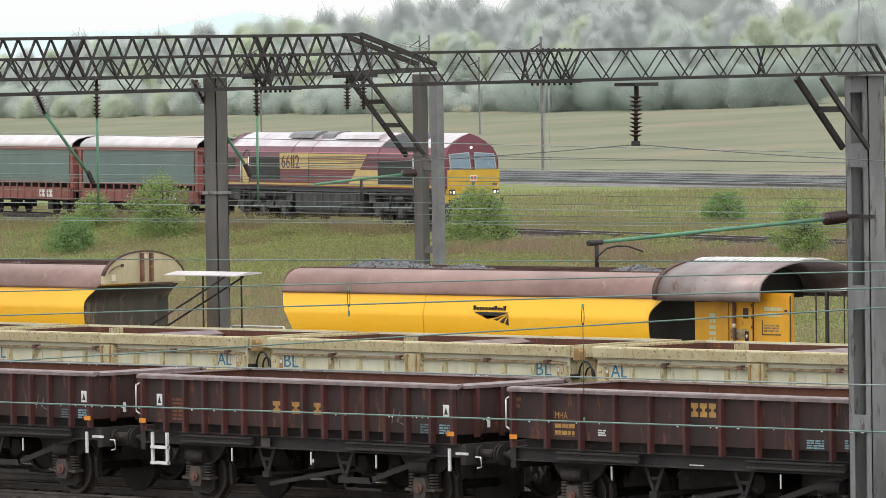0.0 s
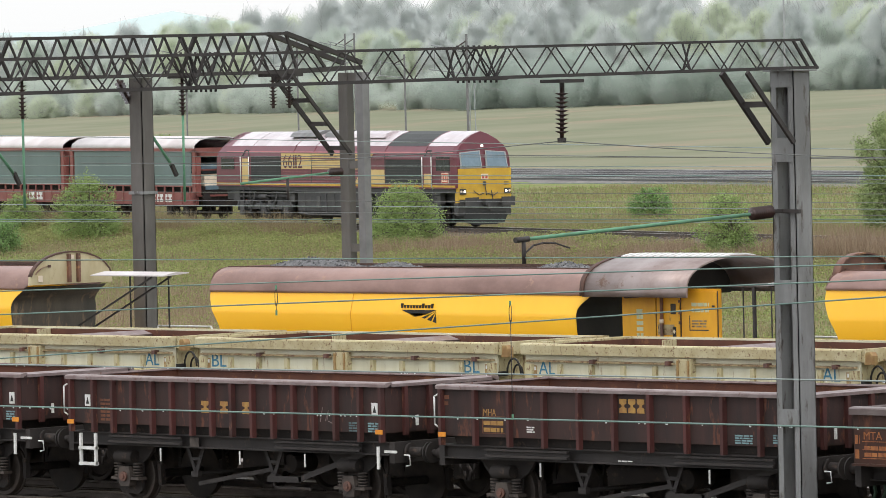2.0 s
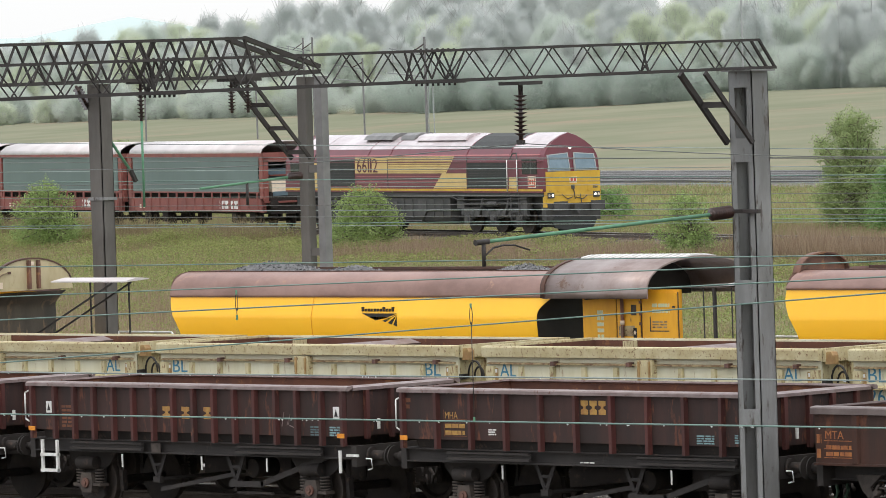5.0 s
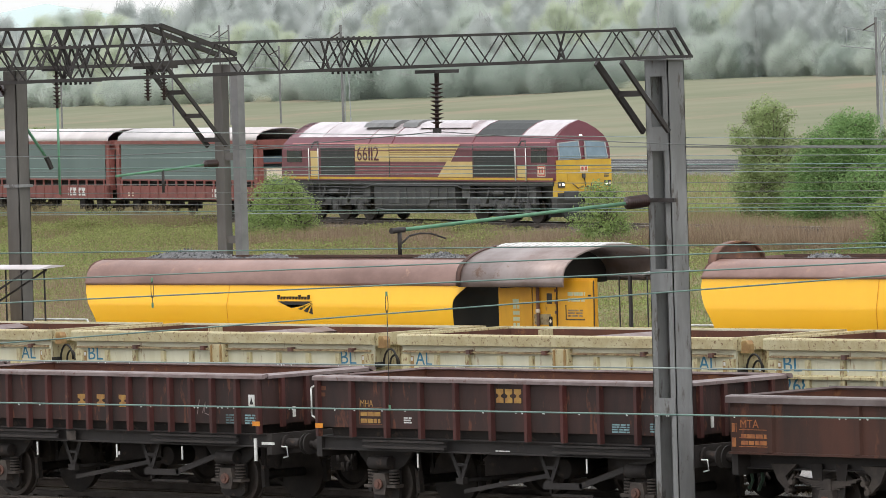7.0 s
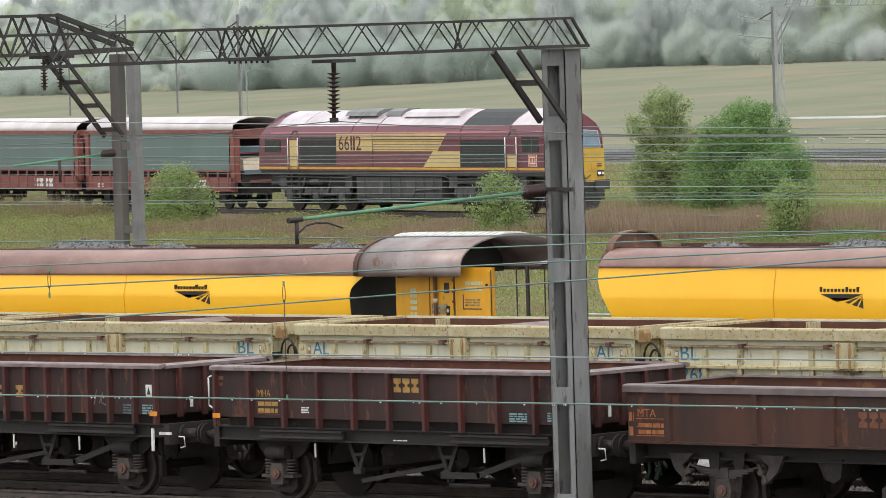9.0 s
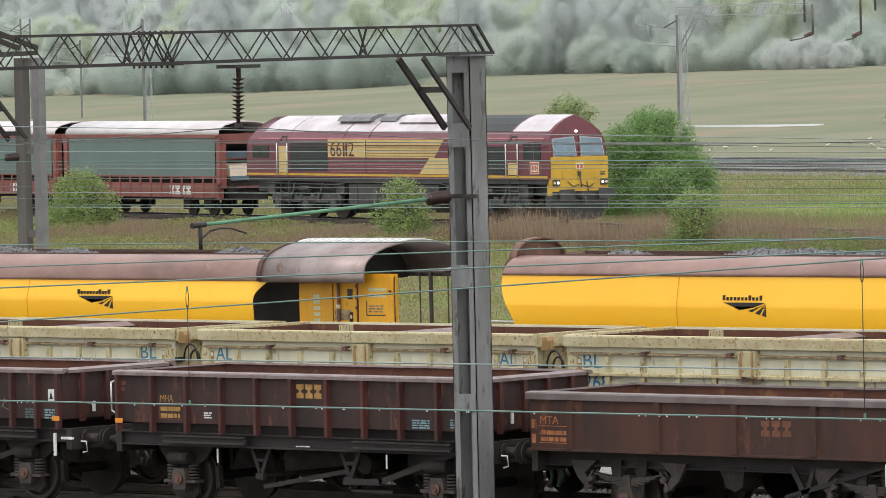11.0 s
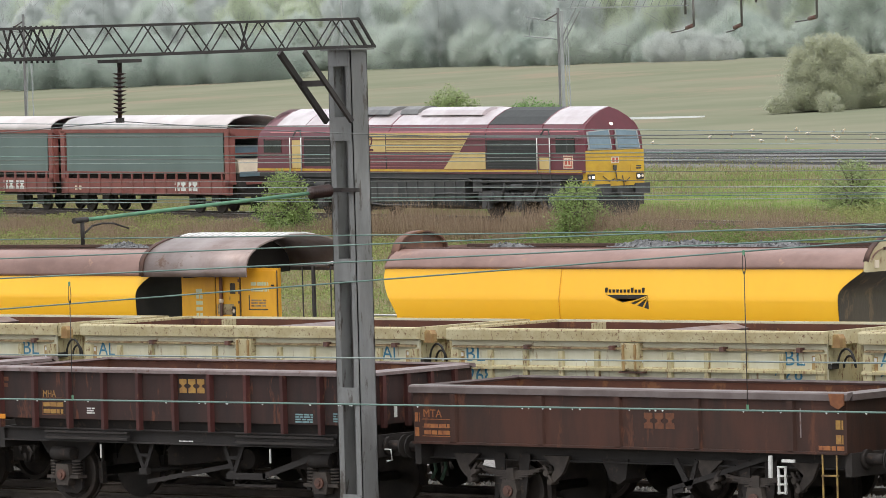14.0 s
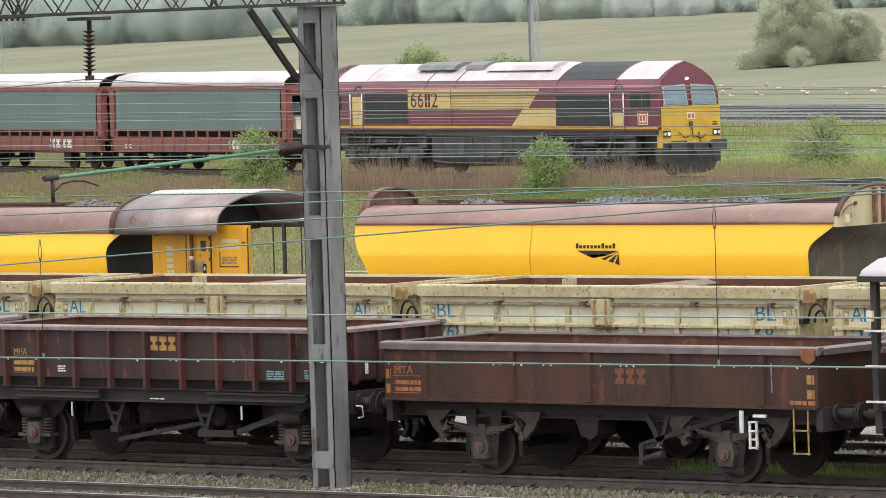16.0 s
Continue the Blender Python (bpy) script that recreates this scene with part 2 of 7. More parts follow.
M_BARK_FAR = material("hazed_far_bark", (0.5, 0.51, 0.5), (0.45, 0.46, 0.45), 1, 0.9)
M_BRAMBLE = leaves("olive_bramble_leaves", (0.18, 0.205, 0.075), (0.34, 0.36, 0.15), 0.5)
M_YARD_STONE = leaves("brown_grey_yard_stones", (0.055, 0.05, 0.04), (0.21, 0.19, 0.155), 0.0)
M_WEED = leaves("pinkish_dead_weed_stems", (0.22, 0.155, 0.11), (0.40, 0.31, 0.22), 0.45)
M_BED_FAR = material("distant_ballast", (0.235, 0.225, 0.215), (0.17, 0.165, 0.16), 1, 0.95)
M_BED_MAIN = material("weedy_line_ballast", (0.17, 0.155, 0.125), (0.105, 0.10, 0.075), 7, 0.95, bump=0.6, bump_scale=14)
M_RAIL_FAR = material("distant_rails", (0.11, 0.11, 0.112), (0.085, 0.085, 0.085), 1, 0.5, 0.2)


# ---- mesh helpers ----
class Geo:
    """Collects boxes, tubes and prisms into one mesh."""

    def __init__(self):
        self.v, self.f, self.s = [], [], []

    def add(self, verts, faces, smooth=False):
        k = len(self.v)
        self.v += [tuple(p) for p in verts]
        self.f += [tuple(i + k for i in f) for f in faces]
        self.s += [smooth] * len(faces)
        return self

    def box(self, x0, x1, y0, y1, z0, z1):
        return self.add([(x, y, z) for x in (x0, x1) for y in (y0, y1) for z in (z0, z1)],
                        [(0, 1, 3, 2), (4, 6, 7, 5), (0, 4, 5, 1), (2, 3, 7, 6), (0, 2, 6, 4), (1, 5, 7, 3)])

    def tube(self, p, q, r, n=8, r2=None, smooth=True):
        p, q = Vector(p), Vector(q)
        d = (q - p).normalized()
        a = d.orthogonal().normalized()
        b = d.cross(a)
        r2 = r if r2 is None else r2
        ring = [(math.cos(2 * math.pi * i / n), math.sin(2 * math.pi * i / n)) for i in range(n)]
        vs = [p + (a * c + b * s) * r for c, s in ring] + [q + (a * c + b * s) * r2 for c, s in ring]
        self.add(vs, [(i, (i + 1) % n, n + (i + 1) % n, n + i) for i in range(n)], smooth)
        k = len(self.v) - 2 * n
        self.f += [tuple(k + i for i in reversed(range(n))), tuple(k + n + i for i in range(n))]
        self.s += [False, False]
        return self

    def path(self, pts, r, n=6):
        """One bent round rod through all the points."""
        pts = [Vector(p) for p in pts]
        k = len(self.v)
        for i, p in enumerate(pts):
            d = (pts[min(i + 1, len(pts) - 1)] - pts[max(i - 1, 0)]).normalized()
            a = d.cross(Vector((0.31, 0.2, 0.93))).normalized()
            b = d.cross(a)
            self.v += [tuple(p + (a * math.cos(2 * math.pi * j / n) + b * math.sin(2 * math.pi * j / n)) * r) for j in range(n)]
        for i in range(len(pts) - 1):
            for j in range(n):
                self.f.append((k + i * n + j, k + i * n + (j + 1) % n, k + (i + 1) * n + (j + 1) % n, k + (i + 1) * n + j))
                self.s.append(True)
        self.f += [tuple(k + j for j in reversed(range(n))), tuple(k + (len(pts) - 1) * n + j for j in range(n))]
        self.s += [False, False]
        return self

    def bar(self, p, q, w, h=None):
        """A square bar of width w (across) and height h from p to q."""
        p, q = Vector(p), Vector(q)
        h = w if h is None else h
        d = (q - p).normalized()
        side = d.cross(Vector((0, 0, 1)))
        side = side.normalized() if side.length > 1e-4 else Vector((1, 0, 0))
        up = side.cross(d)
        vs = [e + side * (sx * w / 2) + up * (sz * h / 2) for e in (p, q) for sx, sz in ((-1, -1), (1, -1), (1, 1), (-1, 1))]
        return self.add(vs, [(0, 1, 5, 4), (1, 2, 6, 5), (2, 3, 7, 6), (3, 0, 4, 7), (3, 2, 1, 0), (4, 5, 6, 7)])

    def prism(self, profile, x0, x1, axis="x", smooth=False, caps=True):
        """A closed outline of (a, b), pushed along an axis: x: (y, z); y: (x, z); z: (x, y)."""
        put = {"x": lambda t, a, b: (t, a, b), "y": lambda t, a, b: (a, t, b), "z": lambda t, a, b: (a, b, t)}[axis]
        n = len(profile)
        vs = [put(x0, a, b) for a, b in profile] + [put(x1, a, b) for a, b in profile]
        fs = [(i, (i + 1) % n, n + (i + 1) % n, n + i) for i in range(n)]
        self.add(vs, fs, smooth)
        if caps:
            k = len(self.v) - 2 * n
            self.f += [tuple(k + i for i in reversed(range(n))), tuple(k + n + i for i in range(n))]
            self.s += [False, False]
        return self

    def sheet(self, profile, x0, x1, thick, smooth=True):
        """An open outline of (y, z), pushed along x as a plate of that thickness (thickened inwards)."""
        inner = []
        for i, (a, b) in enumerate(profile):
            p, q = profile[max(i - 1, 0)], profile[min(i + 1, len(profile) - 1)]
            l = math.hypot(q[0] - p[0], q[1] - p[1]) or 1
            inner.append((a + (q[1] - p[1]) / l * thick, b - (q[0] - p[0]) / l * thick))
        return self.prism(list(profile) + inner[::-1], x0, x1, "x", smooth)

    def mesh(self, name, mat):
        me = bpy.data.meshes.new(name)
        me.from_pydata(self.v, [], self.f)
        me.polygons.foreach_set("use_smooth", self.s)
        bm = bmesh.new()
        bm.from_mesh(me)
        bmesh.ops.recalc_face_normals(bm, faces=bm.faces)
        bm.to_mesh(me)
        bm.free()
        me.materials.append(mat)
        return me


def part(name, geo, mat, parent, label=""):
    """Links a Geo (or a ready mesh) as one mesh object under a thing or a part."""
    ob = new(name, geo.mesh(name, mat) if isinstance(geo, Geo) else geo)
    ob.parent = parent
    return tagged(ob, label)


def thing(name, label, category, group="", kind="", at=None):
    ob = new(name)
    ob.empty_display_size = 0.3
    if at is not None:
        ob.matrix_world = at
    return tagged(ob, label, category, group, kind)


def solid(name, geo, mat, label, category="", group="", kind="", at=None):
    ob = new(name, geo.mesh(name, mat))
    if at is not None:
        ob.matrix_world = at
    return tagged(ob, label, category, group, kind)


def letters(name, text, size, mat, parent, at, width=None, thick=0.004):
    """Writing in the built-in font as a thin mesh; its lower left corner stands at the pose's origin, facing -y."""
    cu = bpy.data.curves.new(name, "FONT")
    cu.body, cu.size, cu.extrude, cu.resolution_u = text, size / 0.7, thick / 2, 3
    tmp = bpy.data.objects.new("tmp", cu)
    me = bpy.data.meshes.new_from_object(tmp)
    bpy.data.objects.remove(tmp)
    xs = [v.co.x for v in me.vertices]
    k = (width / (max(xs) - min(xs))) if width else 1.0
    x0 = min(xs)
    for v in me.vertices:
        x, y, z = v.co
        v.co = ((x - x0) * k, -z, y)
    me.materials.clear()
    me.materials.append(mat)
    ob = part(name, me, mat, parent)
    ob.matrix_local = at
    return ob


# ---- ground, tracks, distance ----
MAIN_TURN = -15.62                                  # heading of the line the train runs on
MC, MS = math.cos(radians(MAIN_TURN)), math.sin(radians(MAIN_TURN))
MAIN_Y = 66.54                                      # near body side of the train at x = 0
FAR_TURN = -25.0                                    # heading of the four-track line behind it


def rail_height(s):
    """Top of the rail on the train's line, s metres along it."""
    return 1.85 - 0.0056 * (s + 108.0)


def main_point(s, off=0.0, z=0.0):
    """A place on the train's line: s along it, off metres behind its centre line, z over the rail."""
    return (s * MC - (off + 1.3) * MS, MAIN_Y + s * MS + (off + 1.3) * MC, rail_height(s) + z)


def smooth(a, b, v):
    v = min(1.0, max(0.0, (v - a) / (b - a)))
    return v * v * (3 - 2 * v)


def ground_height(x, y):
    s = x * MC + (y - MAIN_Y) * MS
    off = -x * MS + (y - MAIN_Y) * MC - 1.3
    bed = 1.85 - 0.0056 * (min(max(s, -160), 40) + 108.0) - 0.55
    z = -0.17 + (bed + 0.17) * smooth(-27, -3, off)
    z += (1.75 - bed) * smooth(12, 60, off)
    z += 5.9 * min(1.0, max(0.0, (off - 105) / 155)) ** 1.3 + 5 * smooth(262, 420, off)
    return z


def build_ground():
    rows = []
    ys = [-90 + 6 * i for i in range(17)] + [10 + 2.2 * i for i in range(56)] + [133 + 8 * i for i in range(20)] + [300 + 25 * i for i in range(20)] + [800, 1000, 1300, 1700, 2400]
    xs = [-2400, -1800, -1400, -1100] + [-900 + 40 * i for i in range(14)] + [-340 + 20 * i for i in range(7)] + [-200 + 3.4 * i for i in range(60)] + [6 + 12 * i for i in range(12)] + [160, 240, 400, 700, 1200]
    g = Geo()
    for y in ys:
        for x in xs:
            bumpy = 0.10 * noise.noise((x * 0.25, y * 0.25, 0.3)) if y > 14 else 0.0
            rows.append((x, y, ground_height(x, y) + bumpy))
    n = len(xs)
    faces = [(j * n + i, j * n + i + 1, (j + 1) * n + i + 1, (j + 1) * n + i) for j in range(len(ys) - 1) for i in range(n - 1)]
    g.add(rows, faces, True)
    me = g.mesh("ground", M_BALLAST)
    me.materials.append(M_GRASS)
    me.materials.append(M_FIELD)
    for p in me.polygons:
        c = p.center
        off = -c.x * MS + (c.y - MAIN_Y) * MC
        p.material_index = 0 if c.y < 11 else 1 if off < 92 else 2
    return tagged(new("ground", me), "yard ballast, rough grass bank and pale field", "ground", kind="structure")


def rail_profile():
    return [(-0.07, 0), (0.07, 0), (0.07, 0.015), (0.012, 0.03), (0.012, 0.115), (0.036, 0.125), (0.036, 0.158), (-0.036, 0.158), (-0.036, 0.125), (-0.012, 0.115), (-0.012, 0.03), (-0.07, 0.015)]


def build_track(name, m, x0, x1, label, sleepers=True, bed=None, shiny=False, steel=None):
    """Straight track along local x; the rail tops are at local z = 0."""
    tr = thing(name, label, "railway track", kind="structure", at=m)
    for y in (-0.7535, 0.7535):
        part("rail", Geo().prism([(y + a, b - 0.158) for a, b in rail_profile()], x0, x1), steel or M_RAIL, tr)
        part("rail_head", Geo().box(x0, x1, y - 0.037 if steel else y - 0.034, y + 0.037 if steel else y + 0.034, -0.02 if steel else 0.0, 0.003), M_RAILHEAD if shiny else M_RAIL, tr)
    if sleepers:
        count = min(290, int((x1 - x0) / 0.65))
        me = Geo().prism([(-1.3, -0.3), (1.3, -0.3), (1.3, -0.175), (1.27, -0.16), (-1.27, -0.16), (-1.3, -0.175)], -0.125, 0.125).mesh("sleeper", M_SLEEPER)
        chair = Geo()
        for y in (-0.7535, 0.7535):
            chair.prism([(y - 0.19, -0.158), (y + 0.19, -0.158), (y + 0.1, -0.11), (y - 0.1, -0.11)], -0.07, 0.07)
        chair = chair.mesh("chair", M_RAIL)
        for i in range(count):
            ob = part("sleeper", me, None, tr)
            ob.location.x = x0 + (i + 0.5) * (x1 - x0) / count
            part("rail_chair", chair, None, ob)
    if bed:
        part("ballast_bed", Geo().prism([(-2.6, -0.62), (2.6, -0.62), (1.7, -0.17), (-1.7, -0.17)], x0, x1), bed, tr)
    return tr


build_ground()
# Pale stone, its tone raised for the daylight beyond the wagons.
solid("ballast_strip", Geo().prism([(5.3, -0.3), (5.6, -0.14), (14.6, -0.14), (15.0, -0.3)], -60, 24), M_BALLAST_PALE, "pale ballast brightened for daylight beside the sidings", "ballast", kind="structure")
build_track("track", pose(0, 0, 0), -40, 24, "rusty rails on oily sleepers beneath parked wagons")
build_track("track", pose(0, -4.55, -0.02), -25, 24, "worn bright-headed rails on dirty ballast", shiny=True)
build_track("track", pose(0, 3.4, 0), -45, 24, "rusty rails beneath cream box wagons", sleepers=False)
build_track("track", pose(0, 6.8, 0), -60, 24, "rusty rails beneath yellow hopper wagons", sleepers=False)
MAIN_POSE = Matrix.Translation(main_point(0)) @ pose(0, 0, 0, 0, math.degrees(math.atan(0.0056)), MAIN_TURN)
build_track("track", MAIN_POSE, -190, -10, "running line with weedy ballast shoulder", bed=M_BED_MAIN, shiny=True)
for k in range(-1, 4):
    far = Matrix.Translation((-185, 197, 2.05)) @ pose(0, 0, 0, 0, 0, FAR_TURN) @ pose(0, 4.2 * k, 0)
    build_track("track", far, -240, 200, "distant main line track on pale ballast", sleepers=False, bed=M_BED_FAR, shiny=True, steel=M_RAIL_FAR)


# ---- two-axle open wagons ----
def wheelset(parent, x, r, wheel_mesh, axle_mesh):
    w = part("wheelset", axle_mesh, None, parent)
    w.location = (x, 0, r)
    for y in (-0.75, 0.75):
        ob = part("wheel", wheel_mesh, None, w)
        ob.location = (0, y, 0)
        ob.rotation_euler = (0, 0, math.pi if y > 0 else 0)
    return w


def wheel_meshes(r):
    g = Geo()
    n = 32
    rings = [(0.0, -0.075), (0.11, -0.075), (0.13, -0.03), (r - 0.11, -0.015), (r - 0.07, -0.065), (r - 0.008, -0.065), (r, -0.058), (r, 0.05), (r + 0.028, 0.06), (r + 0.028, 0.085), (r - 0.08, 0.085), (0.0, 0.05)]
    vs = [(rad * math.cos(2 * math.pi * i / n), y, rad * math.sin(2 * math.pi * i / n)) for rad, y in rings for i in range(n)]
    fs = [(k * n + i, k * n + (i + 1) % n, (k + 1) * n + (i + 1) % n, (k + 1) * n + i) for k in range(len(rings) - 1) for i in range(n)]
    g.add(vs, fs, False)
    return g.mesh("wheel", M_WHEEL), Geo().tube((0, -0.95, 0), (0, 0.95, 0), 0.075, 12).mesh("axle", M_UNDER)


def buffer_part(parent, x, y, way, z=1.05):
    g = Geo().tube((x, y, z), (x + way * 0.06, y, z), 0.14, 14).tube((x + way * 0.06, y, z), (x + way * 0.34, y, z), 0.085, 14).tube((x + way * 0.34, y, z), (x + way * 0.47, y, z), 0.055, 12)
    b = part("buffer", g, M_UNDER, parent)
    part("buffer_head", Geo().tube((x + way * 0.465, y, z), (x + way * 0.49, y, z), 0.175, 20), M_SILL, b)


def running_gear(w, half_base, r, wheel_mesh, axle_mesh, leaf, mid=0.0):
    for x in (mid - half_base, mid + half_base):
        ws = wheelset(w, x, r, wheel_mesh, axle_mesh)
        for y in (-1.0, 1.0):
            o = math.copysign(1, y)
            g = Geo().prism([(x - 0.12, r - 0.17), (x + 0.12, r - 0.17), (x + 0.16, r), (x + 0.12, r + 0.17), (x - 0.12, r + 0.17), (x - 0.16, r)], y - 0.11, y + 0.11, "y")
            box = part("axlebox", g, M_AXLEBOX, w)
            part("axle_cap", Geo().tube((x, y + o * 0.11, r), (x, y + o * 0.15, r), 0.085, 14).tube((x, y + o * 0.15, r), (x, y + o * 0.175, r), 0.045, 10), M_CAP, box, "rusty pinkish axle end cap")
            if leaf:
                g = Geo()
                for k in range(5):
                    h = 0.66 - 0.11 * k
                    zz = r + 0.30 - 0.028 * k
                    pts = [(x - h, zz + 0.07 * (h / 0.66) ** 2), (x - h / 2, zz + 0.018), (x, zz), (x + h / 2, zz + 0.018), (x + h, zz + 0.07 * (h / 0.66) ** 2)]
                    g.prism(pts + [(a, b - 0.024) for a, b in reversed(pts)], y - 0.05, y + 0.05, "y")
                g.box(x - 0.07, x + 0.07, y - 0.07, y + 0.07, r + 0.12, r + 0.34)
                part("leaf_spring", g, M_AXLEBOX, w)
                for e in (-1, 1):
                    g = Geo()
                    for a in (0, 1):
                        cx, cz = x + e * (0.70 + 0.07 * a), r + 0.33 - 0.13 * a
                        g.tube((cx - 0.05 * e, y - 0.06, cz + 0.07), (cx + 0.05 * e, y - 0.06, cz - 0.07), 0.022, 6).tube((cx - 0.05 * e, y + 0.06, cz + 0.07), (cx + 0.05 * e, y + 0.06, cz - 0.07), 0.022, 6).tube((cx, y - 0.09, cz - 0.05), (cx, y + 0.09, cz - 0.05), 0.045, 8)
                    part("spring_shackle", g, M_AXLEBOX, w)
                    g = Geo().prism([(x + e * 0.62, 0.98), (x + e * 1.12, 0.98), (x + e * 1.0, 0.74), (x + e * 0.80, 0.56), (x + e * 0.72, 0.60), (x + e * 0.84, 0.80)], y - 0.03, y + 0.03, "y")
                    part("spring_bracket", g, M_AXLEBOX, w)
                g = Geo()
                for e in (-1, 1):
                    g.prism([(x + e * 0.14, 1.0), (x + e * 0.36, 1.0), (x + e * 0.24, r - 0.18), (x + e * 0.14, r - 0.18)], y - 0.012, y + 0.012, "y")
                g.box(x - 0.26, x + 0.26, y - 0.02, y + 0.02, r - 0.26, r - 0.2)
                part("axle_guard", g, M_UNDER, w)
            else:
                g = Geo().prism([(x - 0.62, 0.98), (x + 0.62, 0.98), (x + 0.45, 0.78), (x + 0.30, 0.70), (x + 0.28, 0.22), (x + 0.20, 0.16), (x - 0.20, 0.16), (x - 0.28, 0.22), (x - 0.30, 0.70), (x - 0.45, 0.78)], y - 0.03 + o * -0.08, y + 0.03 + o * -0.08, "y")
                part("suspension_pedestal", g, M_UNDER, w)
                for e in (-1, 1):
                    g = Geo()
                    for k in range(5):
                        zz = r + 0.0 + 0.05 * k
                        g.tube((x + e * 0.24, y, zz), (x + e * 0.24, y, zz + 0.028), 0.085, 10)
                    g.box(x + e * 0.24 - 0.11, x + e * 0.24 + 0.11, y - 0.1, y + 0.1, r - 0.06, r - 0.01)
                    part("coil_spring", g, M_AXLEBOX, w)
                g = Geo().tube((x - 0.22, y + o * 0.05, 0.80), (x + 0.22, y + o * 0.05, 0.80), 0.11, 12)
                part("damper", g, M_UNDER, w)
        for y in (-0.72, 0.72):
            for e in (-1, 1):
                g = Geo()
                g.prism([(x + e * (r + 0.04), r - 0.15), (x + e * (r + 0.12), r - 0.15), (x + e * (r + 0.10), r + 0.2), (x + e * (r + 0.02), r + 0.2)], y - 0.05, y + 0.05, "y")
                g.bar((x + e * (r + 0.08), y, r + 0.1), (x + e * (r + 0.08), y, 0.98), 0.04)
                part("brake_block", g, M_UNDER, w)


def underframe(w, x0, x1, deep=0.24, top=1.22, wide=1.12):
    for y in (-wide, wide):
        o = math.copysign(1, y)
        g = Geo().prism([(y, top - deep), (y + o * 0.10, top - deep), (y + o * 0.10, top - deep + 0.02), (y + o * 0.015, top - deep + 0.02), (y + o * 0.015, top - 0.02), (y + o * 0.10, top - 0.02), (y + o * 0.10, top), (y, top)], x0 + 0.1, x1 - 0.1)
        part("solebar", g, M_SILL, w)
    for x in (x0 + 0.05, x1 - 0.05):
        part("headstock", Geo().box(x - 0.06, x + 0.06, -1.2, 1.2, top - 0.34, top), M_SILL, w)
        way = 1 if x > (x0 + x1) / 2 else -1
        for y in (-0.865, 0.865):
            buffer_part(w, x + way * 0.06, y, way)
        g = Geo().tube((x, 0, 1.02), (x + way * 0.45, 0, 1.0), 0.04, 8)
        for k in range(3):
            g.tube((x + way * (0.30 + 0.1 * k), -0.04, 0.95 - 0.13 * k), (x + way * (0.33 + 0.1 * k), -0.04, 0.80 - 0.13 * k), 0.025, 6)
        part("coupling", g, M_UNDER, w)
        part("brake_hose", Geo().tube((x, 0.35, 0.95), (x + way * 0.2, 0.35, 0.75), 0.03, 8).tube((x + way * 0.2, 0.35, 0.75), (x + way * 0.32, 0.33, 0.62), 0.03, 8), M_UNDER, w)
    for y in (-0.35, 0.35):
        part("centre_beam", Geo().box(x0 + 0.1, x1 - 0.1, y - 0.06, y + 0.06, top - 0.22, top - 0.01), M_UNDER, w)
    for k in range(5):
        x = x0 + 0.8 + k * (x1 - x0 - 1.6) / 4
        part("cross_member", Geo().box(x - 0.06, x + 0.06, -wide + 0.02, wide - 0.02, top - 0.2, top - 0.02), M_UNDER, w)


def floor_and_shell(w, x0, x1, half, z0, z1, thick, mat_out, mat_in):
    """An open box body: four plates with thickness and a floor."""
    part("floor_plate", Geo().box(x0 + thick, x1 - thick, -half + thick, half - thick, z0, z0 + 0.03), mat_in, w)
    for name, b in (("side_plate", (x0, x1, -half, -half + thick)), ("side_plate", (x0, x1, half - thick, half))):
        part(name, Geo().box(*b, z0, z1), mat_out, w)
        y = b[2] + thick if b[2] < 0 else b[3] - thick
        o = 1 if b[2] < 0 else -1
        part("lining", Geo().box(x0 + thick, x1 - thick, min(y, y + o * 0.012), max(y, y + o * 0.012), z0, z1 - 0.02), mat_in, w)
    for a, b in ((x0, x0 + thick), (x1 - thick, x1)):
        part("end_plate", Geo().box(a, b, -half + thick, half - thick, z0, z1), mat_out, w)
        x = b if a == x0 else a
        o = 1 if a == x0 else -1
        part("lining", Geo().box(min(x, x + o * 0.012), max(x, x + o * 0.012), -half + thick, half - thick, z0, z1 - 0.02), mat_in, w)


def rim(w, x0, x1, half, z, wide, high, mat):
    part("top_rail", Geo().prism([(-half - wide, z - high), (-half - wide, z - 0.02), (-half - wide + 0.02, z), (-half + 0.09, z + 0.012), (-half + 0.10, z - 0.02), (-half + 0.0, z - high)], x0 - wide, x1 + wide), mat, w)
    part("top_rail", Geo().prism([(half + wide, z - high), (half + wide, z - 0.02), (half + wide - 0.02, z), (half - 0.09, z + 0.012), (half - 0.10, z - 0.02), (half, z - high)], x0 - wide, x1 + wide), mat, w)
    for x, o in ((x0, -1), (x1, 1)):
        part("end_rail", Geo().prism([(x + o * wide, z - high), (x + o * wide, z - 0.02), (x - o * 0.09, z + 0.010), (x - o * 0.10, z - 0.02), (x, z - high)], -half + 0.09, half - 0.09, "y"), mat, w)


M_CAP = material("rust_pink_axle_cap", (0.16, 0.075, 0.055), (0.09, 0.05, 0.04), 8, 0.6)
WHEEL_R = 0.46
WHEEL, AXLE = wheel_meshes(WHEEL_R)


